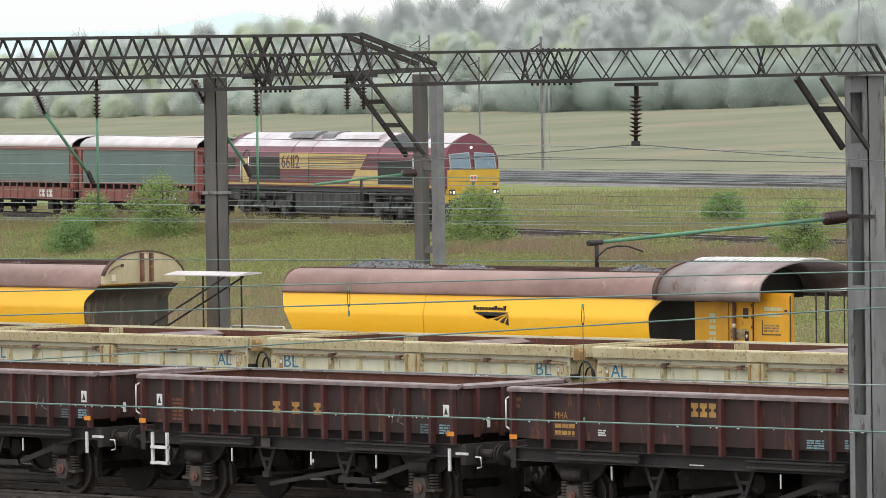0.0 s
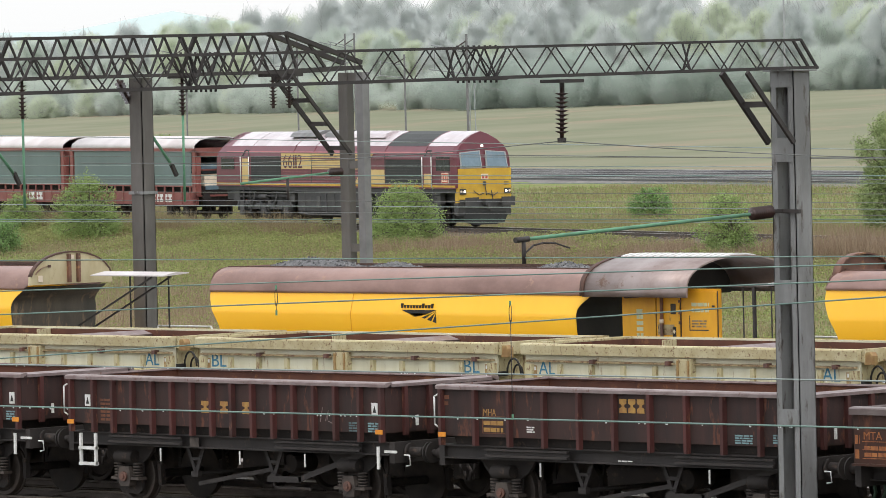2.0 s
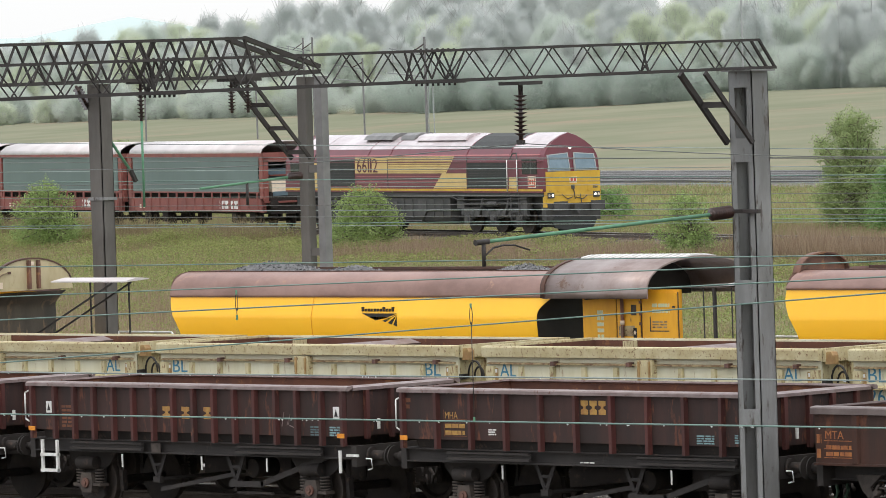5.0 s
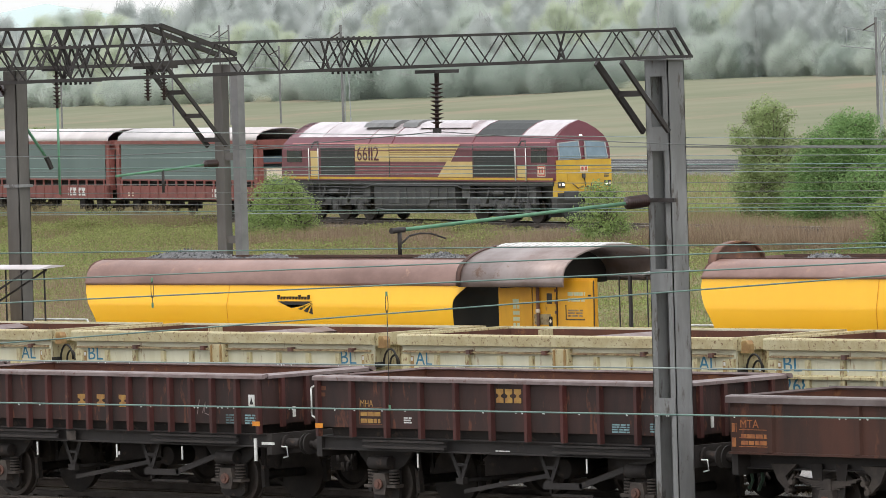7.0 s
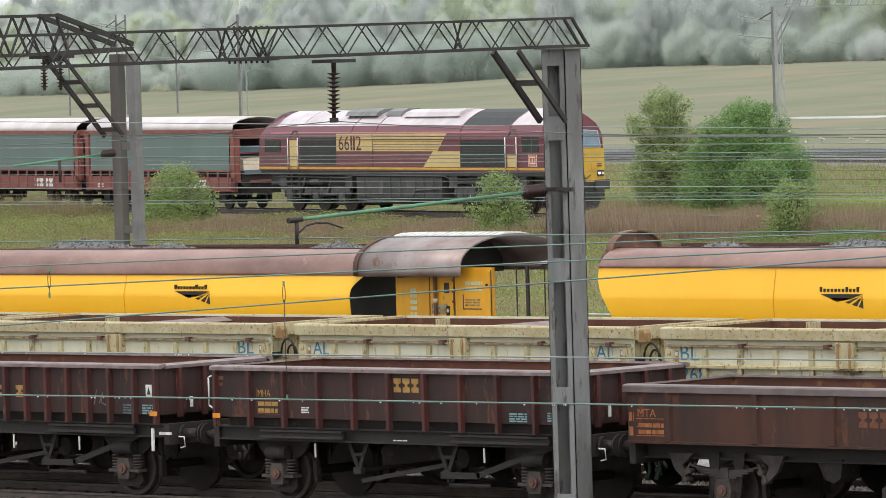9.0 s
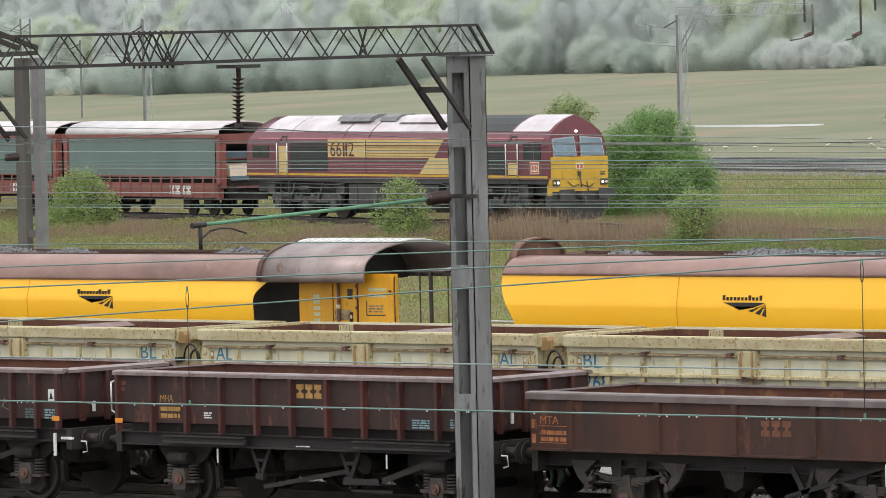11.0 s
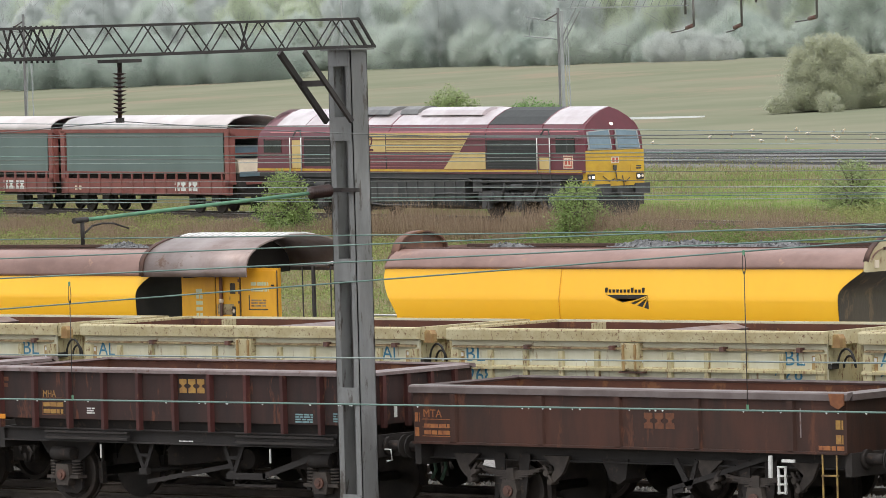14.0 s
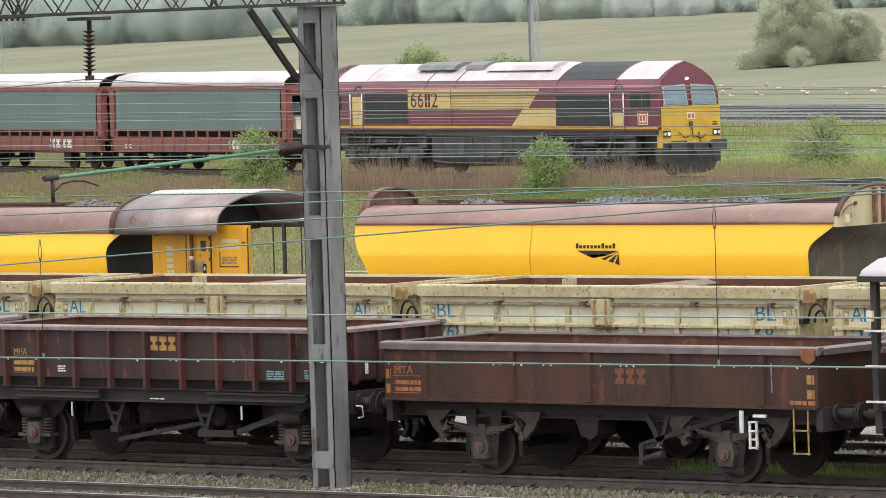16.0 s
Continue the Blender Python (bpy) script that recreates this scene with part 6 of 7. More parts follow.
        part("windscreen", Geo().add([(0.034, o * 0.15, 2.45), (0.034, o * 1.09, 2.45), (-0.10, o * 1.05, 3.00), (-0.11, o * 0.17, 3.06)], [(0, 1, 2, 3)]), M_GLASS, fr, "blue-grey windscreen reflecting the sky")
        lamp = part("headlight_pod", Geo().box(0.03, 0.07, o * 1.22 - 0.30 * (o > 0), o * 1.22 + 0.30 * (o < 0), 1.36, 1.58), M_LOCO_BLACK, nose, "dark headlight cluster")
        part("headlight", Geo().tube((0.07, o * 1.0, 1.47), (0.085, o * 1.0, 1.47), 0.05, 14), M_HEADLAMP, lamp, "lit headlight")
        part("marker_light", Geo().tube((0.07, o * 1.16, 1.47), (0.085, o * 1.16, 1.47), 0.05, 12), M_PALE, lamp)
        bf = part("buffer", Geo().tube((0.0, o * 0.87, 1.06), (0.42, o * 0.87, 1.06), 0.13, 12), M_LOCO_BLACK, w)
        part("buffer_head", Geo().box(0.42, 0.47, o * 0.87 - 0.32, o * 0.87 + 0.32, 0.89, 1.24), M_LOCO_BLACK, bf)
        part("side_skirt", Geo().box(-0.2, 0.02, o * 1.15 - 0.14, o * 1.15 + 0.1, 0.5, 1.02), M_LOCO_BLACK, w)
    part("top_light", Geo().tube((-0.20, 0, 3.28), (-0.12, 0, 3.28), 0.048, 14), M_HEADLAMP, w, "lit high headlight")
    bd = part("nose_badge", Geo().box(0.03, 0.038, -0.17, 0.17, 1.93, 2.16), M_PALE, nose, "white badge with red bars")
    part("badge_bar", Geo().box(0.038, 0.042, -0.13, -0.025, 1.975, 2.115).box(0.038, 0.042, 0.025, 0.13, 1.975, 2.115), M_RED, bd)
    for o in (-1, 1):
        part("lamp_bracket", Geo().box(0.03, 0.06, o * 0.72 - 0.06, o * 0.72 + 0.06, 1.62, 1.67).box(0.03, 0.045, o * 0.72 - 0.05, o * 0.72 + 0.05, 1.67, 1.86), M_LOCO_YELLOW, nose)
    part("warning_plate", Geo().box(0.032, 0.036, 0.92, 1.14, 1.71, 1.76).box(0.032, 0.036, 0.92, 1.14, 1.79, 1.83), M_LOCO_BLACK, nose)
    part("jumper_socket", Geo().box(0.03, 0.10, -0.10, 0.02, 1.70, 1.86), M_LOCO_GREY, nose)
    for a, b, c in (((-0.55, 1.50), (-0.3, 1.32), (-0.05, 1.40)), ((0.1, 1.38), (0.42, 1.30), (0.6, 1.42)), ((0.0, 1.7), (0.03, 1.5), (0.05, 1.3)), ((0.3, 1.5), (0.33, 1.32), (0.35, 1.15))):
        part("nose_hose", Geo().path([(0.05, *a), (0.06, *b), (0.07, *c)], 0.018), M_LOCO_GREY, nose)
    part("buffer_beam", Geo().box(-0.55, -0.10, -1.18, 1.18, 0.55, 1.16), M_LOCO_BLACK, w)
    part("coupling", Geo().box(0.0, 0.35, -0.16, 0.16, 0.92, 1.16).tube((0.3, 0, 1.0), (0.42, 0, 0.7), 0.05, 8), M_LOCO_BLACK, w)
    part("plough", Geo().prism([(-0.9, 0.22), (-0.5, 0.14), (0.5, 0.14), (0.9, 0.22), (1.05, 0.5), (0.95, 0.66), (-0.95, 0.66), (-1.05, 0.5)], -0.05, 0.06), M_GRILLE, w)
    for ob in w.children_recursive:
        if ob.name.split(".")[0] in ("nose_panel", "nose_skirt", "lamp_bracket", "warning_plate", "jumper_socket", "windscreen_frame", "windscreen", "headlight_pod", "headlight", "marker_light", "nose_badge", "nose_hose", "top_light", "side_skirt", "plough", "buffer", "buffer_head", "coupling") or ob.parent.name.startswith("nose_badge"):
            ob.data.transform(Matrix.Translation((-0.14, 0, 0)) @ Matrix.Diagonal((1, 0.955, 1, 1)))
    for text, x, wide in (("66", -14.82, 0.80), ("1", -13.93, 0.13), ("1", -13.74, 0.13), ("2", -13.53, 0.40)):
        letters("running_number", text, 0.56, M_MAROON_NUM, w, pose(x, -1.292, 2.37), wide, 0.006)
    return w


# Groove shade put into darker gold, worn by thin raised strips.
M_GROOVE = material("shaded_gold_groove", (0.26, 0.15, 0.06), (0.20, 0.11, 0.05), 3, 0.6)
M_MAROON_NUM = material("maroon_numerals", (0.09, 0.014, 0.025), (0.08, 0.014, 0.024), 3, 0.5)


def car_carrier(label):
    """Covered car carrier; its right end is the origin."""
    w = thing("car_carrier_wagon", label, "wagon", "covered car carriers")
    L = 12.85
    ro = [(-1.30, 3.16), (-1.24, 3.36), (-0.95, 3.56), (-0.5, 3.66), (0, 3.69), (0.5, 3.66), (0.95, 3.56), (1.24, 3.36), (1.30, 3.16)]
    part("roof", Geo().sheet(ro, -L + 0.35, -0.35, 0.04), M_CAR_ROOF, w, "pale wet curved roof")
    for o in (-1, 1):
        y = o * 1.30
        part("cant_rail", Geo().box(-L + 0.1, -0.1, min(y, y - o * 0.08), max(y, y - o * 0.08), 3.04, 3.18), M_CAR_RED, w)
        g = Geo()
        n = 40
        vs = []
        for i in range(n + 1):
            x = -L + 0.62 + (L - 1.24) * i / n
            for k, z in enumerate((1.56, 2.1, 2.6, 3.05)):
                sag = 0.025 * noise.noise((x * 0.9, z * 1.3, o)) * math.sin(math.pi * k / 3)
                vs.append((x, o * (1.27 + sag), z))
        g.add(vs, [(i * 4 + k, i * 4 + 4 + k, i * 4 + 5 + k, i * 4 + 1 + k) for i in range(n) for k in range(3)], True)
        part("side_curtain", g, M_CURTAIN, w, "grey-green side curtain")
        part("lower_frame", Geo().box(-L + 0.2, -0.2, min(y, y - o * 0.1), max(y, y - o * 0.1), 0.72, 1.28), M_CAR_RED, w)
        part("upper_frame_rail", Geo().box(-L + 0.2, -0.2, min(y, y - o * 0.06), max(y, y - o * 0.06), 1.50, 1.56), M_CAR_RED, w)
        for i in range(15):
            x = -L + 0.7 + i * (L - 1.4) / 14
            part("stanchion", Geo().box(x - 0.05, x + 0.05, min(y - o * 0.02, y + o * 0.03), max(y - o * 0.02, y + o * 0.03), 0.75, 1.5), M_CAR_RED, w)
        for x in (-L + 0.2, -0.5):
            part("corner_post", Geo().box(x, x + 0.3, min(y, y - o * 0.14), max(y, y - o * 0.14), 0.7, 3.12), M_CAR_RED, w)
        block_logo(w, M_WHITE, -4.1, 0.84, 1.7, 0.34, -1.302, 4, "white block letter shapes") if o < 0 else None
        bars("data_panel", w, M_PALE, -11.6, 0.84, 0.5, 0.2, 2, -1.302, "small white data panel") if o < 0 else None
    # Dark block added to fill the gap below the curtain with shade.
    part("inner_floor_beam", Geo().box(-L + 0.3, -0.3, -0.9, 0.9, 0.62, 1.54), M_UNDER, w)
    part("deck", Geo().box(-L + 0.2, -0.2, -1.2, 1.2, 1.08, 1.16), M_CAR_RED, w)
    part("upper_deck", Geo().box(-L + 0.5, -0.5, -1.2, 1.2, 2.2, 2.26), M_CAR_RED, w)
    for x in (-L + 0.15, -0.2):
        part("end_frame", Geo().box(x, x + 0.06, -1.25, 1.25, 2.8, 3.2).box(x, x + 0.06, -1.25, -1.05, 1.1, 3.0).box(x, x + 0.06, 1.05, 1.25, 1.1, 3.0), M_CAR_RED, w)
    for x in (-L + 1.6, -L + 3.2, -3.2, -1.6):
        part("wheelset", Geo().tube((x, -0.82, 0.36), (x, -0.69, 0.36), 0.36, 22).tube((x, 0.69, 0.36), (x, 0.82, 0.36), 0.36, 22).tube((x, -0.9, 0.36), (x, 0.9, 0.36), 0.08, 8), M_WHEEL, w)
        for o in (-1, 1):
            part("axle_guard", Geo().box(x - 0.25, x + 0.25, min(o * 0.98, o * 1.08), max(o * 0.98, o * 1.08), 0.25, 0.75), M_UNDER, w)
    for x, way in ((-L + 0.2, -1), (-0.2, 1)):
        for y in (-0.87, 0.87):
            buffer_part(w, x, y, way * 0.5)
    return w


def parked_van():
    """A pale car on the deck, showing through the open end of the first carrier."""
    w = thing("white_car", "white car front at the open end of the car carrier", "car")
    part("body", Geo().prism([(-1.7, 1.35), (0.10, 1.35), (0.16, 1.55), (0.10, 1.98), (-0.30, 2.06), (-1.7, 2.10)], -0.8, 0.8, "y"), M_PALE, w)
    part("cabin", Geo().prism([(-1.7, 2.08), (-0.32, 2.06), (-0.66, 2.52), (-1.7, 2.60)], -0.74, 0.74, "y"), M_SIDEGLASS, w)
    part("windscreen", Geo().add([(-0.31, -0.7, 2.08), (-0.31, 0.7, 2.08), (-0.63, 0.62, 2.51), (-0.63, -0.62, 2.51)], [(0, 1, 2, 3)]), M_GLASS, w)
    part("bumper", Geo().box(0.10, 0.20, -0.78, 0.78, 1.38, 1.56), M_GLASS, w)
    for y in (-0.78, 0.66):
        part("wheel", Geo().tube((-0.45, y, 1.44), (-0.45, y + 0.12, 1.44), 0.28, 18), M_BLACK, w)
    return w


LOCO = locomotive()
CARRIERS = [car_carrier("covered car carrier, grey-green curtain over red frame") for _ in range(3)]
VAN = parked_van()


# ---- brake van coupled behind the last open wagon ----
def brake_van(x):
    w = thing("brake_van", "old brake van with pale roof and rust-stained cream side", "wagon", at=pose(x, 0, 0))
    L = 6.4
    underframe(w, 0.0, L, 0.26, 1.15)
    roof = [(-1.38, 3.02), (-1.3, 3.12), (-0.9, 3.26), (0, 3.34), (0.9, 3.26), (1.3, 3.12), (1.38, 3.02)]
    part("roof", Geo().sheet(roof, -0.1, L + 0.1, 0.05), M_CAR_ROOF, w, "pale wet curved roof")
    part("roof_edge", Geo().box(-0.12, L + 0.12, -1.40, -1.34, 2.96, 3.04), M_TRUSS, w)
    for y in (-1.28, 1.18):
        for xx in (0.02, 1.3):
            part("corner_post", Geo().box(xx, xx + 0.1, y, y + 0.1, 1.15, 3.0), M_TRUSS, w)
    part("cabin_side", Geo().box(0.45, L - 1.3, -1.25, -1.19, 1.15, 3.0), M_CREAM, w, "rust-stained cream side panel")
    part("cabin_side", Geo().box(1.3, L - 1.3, 1.19, 1.25, 1.15, 3.0), M_CREAM, w)
    part("cabin_end", Geo().box(1.3, 1.36, -1.19, 1.19, 1.15, 3.0), M_CREAM, w)
    part("veranda_floor", Geo().box(0, L, -1.25, 1.25, 1.15, 1.2), M_UNDER, w)
    part("veranda_rail", Geo().box(0.1, 0.16, -1.2, 1.2, 1.95, 2.02), M_RIM, w)
    for z in (1.25, 1.75, 2.25):
        part("step_iron", Geo().box(-0.08, 0.5, -1.31, -1.28, z, z + 0.03), M_WHITE, w)
    part("rust_patch", Geo().box(0.5, 0.95, -1.256, -1.25, 1.6, 1.95), M_CAP_RUST, w)
    part("lamp", Geo().box(-0.02, 0.08, -1.33, -1.26, 2.4, 2.55), M_PALE, w)
    for xx in (1.2, 5.2):
        wheelset(w, xx, WHEEL_R, WHEEL, AXLE)
        for y in (-1.0, 1.0):
            part("axlebox", Geo().box(xx - 0.16, xx + 0.16, y - 0.1, y + 0.1, 0.3, 0.64), M_AXLEBOX, w)
            part("leaf_spring", Geo().prism([(xx - 0.6, 0.86), (xx, 0.68), (xx + 0.6, 0.86), (xx + 0.6, 0.92), (xx, 0.8), (xx - 0.6, 0.92)], y - 0.05, y + 0.05, "y"), M_AXLEBOX, w)
    return w


brake_van(14.0)


# ---- wires along the tracks ----
def wire(y, z0, slope, r, mat, x0, x1, label="thin overhead wire strung along the tracks", sag=0.0):
    g = Geo()
    n = 12
    pts = [(x0 + (x1 - x0) * i / n, y, z0 + slope * (x0 + (x1 - x0) * i / n) - sag * math.sin(math.pi * i / n)) for i in range(n + 1)]
    g.path(pts, r)
    return solid("overhead_wire", g, mat, label, "overhead wire", "overhead wires")


def drops(y, z0, slope, x0, x1, count, seed):
    """Rain drops hanging under a wire."""
    rnd = random.Random(seed)
    g = Geo()
    for _ in range(count):
        x = rnd.uniform(x0, x1)
        z = z0 + slope * x - 0.009
        r = rnd.uniform(0.0035, 0.006)
        g.tube((x, y, z + r), (x, y, z), r, 6, r * 1.1).tube((x, y, z), (x, y, z - r), r * 1.1, 6, r * 0.2)
    return solid("rain_drop", g, M_DROP, "rain drops hanging from a wire", "rain drop", kind="stuff")


KINDS = {"g": M_WIRE_G, "p": M_WIRE_PALE, "w": M_WIRE}
for y, z0, k, r, kind in (
    (-40.0, 4.50, 0.00479, 0.006, "g"), (-36.0, 4.57, 0.00382, 0.006, "p"), (-25.0, 3.21, 0.06071, 0.008, "g"),
    (-25.0, 4.02, 0.03571, 0.008, "g"), (-20.0, 4.31, 0.02747, 0.008, "g"), (-7.8, 4.46, 0.00623, 0.009, "g"),
    (11.5, 5.61, -0.02285, 0.008, "p"), (11.5, 5.47, -0.01735, 0.008, "w"), (19.0, 5.35, -0.01117, 0.008, "w"),
    (19.0, 5.18, -0.01006, 0.008, "p"), (11.5, 5.22, -0.00754, 0.0095, "g"), (19.0, 4.96, -0.00755, 0.008, "w"),
    (26.0, 4.73, -0.00615, 0.008, "p"), (26.0, 4.48, -0.00725, 0.008, "w"), (11.5, 4.74, -0.00664, 0.007, "w"),
    (19.0, 4.38, -0.00731, 0.0095, "p"), (11.5, 4.52, -0.00612, 0.007, "w"), (19.0, 4.25, -0.00173, 0.0095, "g"),
    (26.0, 3.96, -0.00231, 0.008, "p"),
):
    wire(y, z0, k, r, KINDS[kind], *((-70, 40) if y > 0 else (-20, 46)))
drops(-40.0, 4.50, 0.00479, 24, 46, 130, 11)
drops(-36.0, 4.57, 0.00382, 20, 42, 60, 12)
# the suspended wire under the near portal's insulator
for a, b in (((4.45, -6.96, 6.14), (-6.0, -6.96, 5.92)), ((4.45, -6.96, 6.14), (16.0, -6.96, 5.80))):
    g = Geo()
    n = 10
    g.path([tuple(a[k] + (b[k] - a[k]) * i / n - (0.12 * math.sin(math.pi * i / n) if k == 2 else 0) for k in range(3)) for i in range(n + 1)], 0.007)
    solid("overhead_wire", g, M_WIRE, "catenary wire clamped under an insulator", "overhead wire", "overhead wires")
for x, z0, z1 in ((35.49, 4.67, 5.415), (33.32, 5.315, 5.50), (40.89, 4.70, 5.61)):
    d = thing("dropper", "thin wire dropper with a loop between overhead wires", "wire dropper", "wire droppers")
    part("dropper_rod", Geo().tube((x, -40.0, z0), (x, -40.0, z1 - 0.11), 0.0028, 6), M_TRUSS, d)
    loop = [(x + 0.012 * math.sin(2 * math.pi * k / 12), -40.0, z1 - 0.07 + 0.06 * math.cos(2 * math.pi * k / 12)) for k in range(13)]
    part("loop", Geo().path(loop, 0.0026), M_TRUSS, d)
    part("wire_clip", Geo().box(x - 0.005, x + 0.005, -40.005, -39.995, z0 - 0.005, z0 + 0.03), M_VERDI, d)
    part("wire_clip", Geo().box(x - 0.005, x + 0.005, -40.005, -39.995, z1 - 0.02, z1 + 0.01), M_VERDI, d)

# masts of the distant line
for s, off, h, dbl in ((-481.7, 180, 10.6, False), (-294.8, 110, 10.6, True), (-430.5, 180, 8.3, False), (-454.7, 180, 10.3, False), (-443.6, 180, 10.8, True), (-291.0, 159, 8.8, True), (-441.5, 180, 10.8, False)):
    far_post(s * MC - (off + 1.3) * MS, MAIN_Y + s * MS + (off + 1.3) * MC, h, dbl)


def hanging_arms():
    """A high cross-span over the distant line, with drop tubes and registration arms."""
    w = thing("overhead_cross_span", "high span wire with hanging drop tubes and arms", "overhead line structure")
    o = Matrix.Translation((-150, 222, 1.7)) @ pose(0, 0, 0, 0, 0, FAR_TURN)
    w.matrix_world = o
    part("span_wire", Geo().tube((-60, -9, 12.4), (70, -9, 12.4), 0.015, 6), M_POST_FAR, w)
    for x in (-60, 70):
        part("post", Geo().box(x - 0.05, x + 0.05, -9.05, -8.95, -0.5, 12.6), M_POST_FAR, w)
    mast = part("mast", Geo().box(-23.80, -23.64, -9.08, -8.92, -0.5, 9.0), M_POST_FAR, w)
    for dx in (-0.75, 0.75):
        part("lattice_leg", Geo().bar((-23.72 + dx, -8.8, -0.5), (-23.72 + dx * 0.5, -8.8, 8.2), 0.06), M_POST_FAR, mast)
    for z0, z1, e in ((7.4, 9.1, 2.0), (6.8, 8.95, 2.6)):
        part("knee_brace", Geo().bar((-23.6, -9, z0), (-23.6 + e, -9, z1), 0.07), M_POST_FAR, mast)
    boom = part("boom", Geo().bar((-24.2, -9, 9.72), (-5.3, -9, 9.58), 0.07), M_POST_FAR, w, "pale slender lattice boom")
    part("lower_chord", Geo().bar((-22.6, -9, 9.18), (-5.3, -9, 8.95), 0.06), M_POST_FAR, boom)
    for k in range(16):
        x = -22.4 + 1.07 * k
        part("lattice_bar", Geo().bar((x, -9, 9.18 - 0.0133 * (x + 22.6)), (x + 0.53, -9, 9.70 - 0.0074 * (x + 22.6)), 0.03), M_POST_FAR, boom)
    # each: the drop tube, its foot and top, and the end of its arm
    for x, lo, hi, ax, az in ((-5.75, 8.4, 12.4, -11.3, 10.66), (-4.65, 7.6, 9.5, -7.8, 7.28), (1.85, 7.5, 12.4, -0.2, 7.17), (3.8, 8.93, 12.4, -1.5, 10.54), (11.63, 7.8, 12.4, 8.85, 7.63), (12.6, 9.6, 12.4, 7.1, 9.66)):
        d = part("drop_tube", Geo().tube((x, -9, hi), (x, -9, lo), 0.075, 6), M_MAST_DARK, w)
        z = lo + 0.08 if az < lo + 0.3 else az
        part("arm", Geo().path([(x, -9, z), (x + (ax - x) * 0.5, -9, z + (az - z) * 0.75), (ax, -9, az)], 0.04), M_MAST_DARK, d)
        way = math.copysign(1, ax - x)
        part("arm_insulator", Geo().tube((x + way * 0.15, -9, z), (x + way * 1.0, -9, z + (az - z) * 0.35), 0.13, 8), M_CAP, d, "red-brown arm insulator")
    return w


hanging_arms()


# ---- plants ----
def height_map(x, y):
    """ground_height for arrays."""
    def ease(a, b, v):
        v = np.clip((v - a) / (b - a), 0, 1)
        return v * v * (3 - 2 * v)
    s = x * MC + (y - MAIN_Y) * MS
    off = -x * MS + (y - MAIN_Y) * MC - 1.3
    bed = 1.85 - 0.0056 * (np.clip(s, -160, 40) + 108.0) - 0.55
    z = -0.17 + (bed + 0.17) * ease(-27, -3, off) + (1.75 - bed) * ease(12, 60, off)
    return z + 5.9 * np.clip((off - 105) / 155, 0, 1) ** 1.3 + 5 * ease(262, 420, off)


def patchy(x, y, seed):
    """Smooth random patches of about a metre, 0 to 1, for arrays."""
    table = np.random.default_rng(seed).random((64, 64))
    i, j = np.floor(x).astype(int), np.floor(y).astype(int)
    u, v = x - i, y - j
    u, v = u * u * (3 - 2 * u), v * v * (3 - 2 * v)
    t = lambda a, b: table[a % 64, b % 64]
    return (t(i, j) * (1 - u) + t(i + 1, j) * u) * (1 - v) + (t(i, j + 1) * (1 - u) + t(i + 1, j + 1) * u) * v


def faces_mesh(name, corners, mat):
    """One mesh of many small faces; corners: faces x corners x 3."""
    n, k = corners.shape[:2]
    me = bpy.data.meshes.new(name)
    me.vertices.add(n * k)
    me.vertices.foreach_set("co", corners.reshape(-1).astype(np.float32))
    me.loops.add(n * k)
    me.loops.foreach_set("vertex_index", np.arange(n * k, dtype=np.int32))
    me.polygons.add(n)
    me.polygons.foreach_set("loop_start", np.arange(0, n * k, k, dtype=np.int32))
    me.update(calc_edges=True)
    me.materials.append(mat)
    return me


def leaf_quads(c, nrm, size, rng):
    """A pointed four-cornered leaf at each place c, facing nrm."""
    nrm = nrm / np.linalg.norm(nrm, axis=1, keepdims=True)
    a = np.cross(nrm, rng.normal(size=c.shape))
    a /= np.linalg.norm(a, axis=1, keepdims=True)
    b = np.cross(nrm, a)
    s = (size * rng.uniform(0.55, 1.25, len(c)))[:, None]
    return np.stack([c - a * s, c + b * s * 0.55, c + a * s, c - b * s * 0.55], axis=1)


def crown_mesh(name, mat, lobes, count, size, seed, ruffle=0.7, stick=0.0):
    """Many small leaves spread through uneven lobes (x, y, z, radius, height factor), thinning outwards."""
    rng = np.random.default_rng(seed)
    lo = np.array(lobes)
    pick = lo[rng.choice(len(lo), count, p=lo[:, 3] ** 2 / (lo[:, 3] ** 2).sum())]
    d = rng.normal(size=(count, 3))
    d /= np.linalg.norm(d, axis=1, keepdims=True)
    rough = np.sin(d[:, 0] * 3.1 + pick[:, 0] * 2) * np.sin(d[:, 1] * 3.7 + pick[:, 1] * 2) * np.sin(d[:, 2] * 3.3 + seed)
    k = pick[:, 3] * rng.random(count) ** 0.40 * (1 + 0.35 * rough)
    k *= np.where(rng.random(count) < stick, rng.uniform(1.05, 1.42, count), 1.0)
    c = pick[:, :3] + d * k[:, None] * np.stack([np.ones(count), np.ones(count), pick[:, 4]], axis=1)
    keep = c[:, 2] > 0.04
    nrm = d + rng.normal(0, ruffle, (count, 3)) + np.array((0, 0, 0.3))
    return faces_mesh(name, leaf_quads(c[keep], nrm[keep], size, rng), mat)


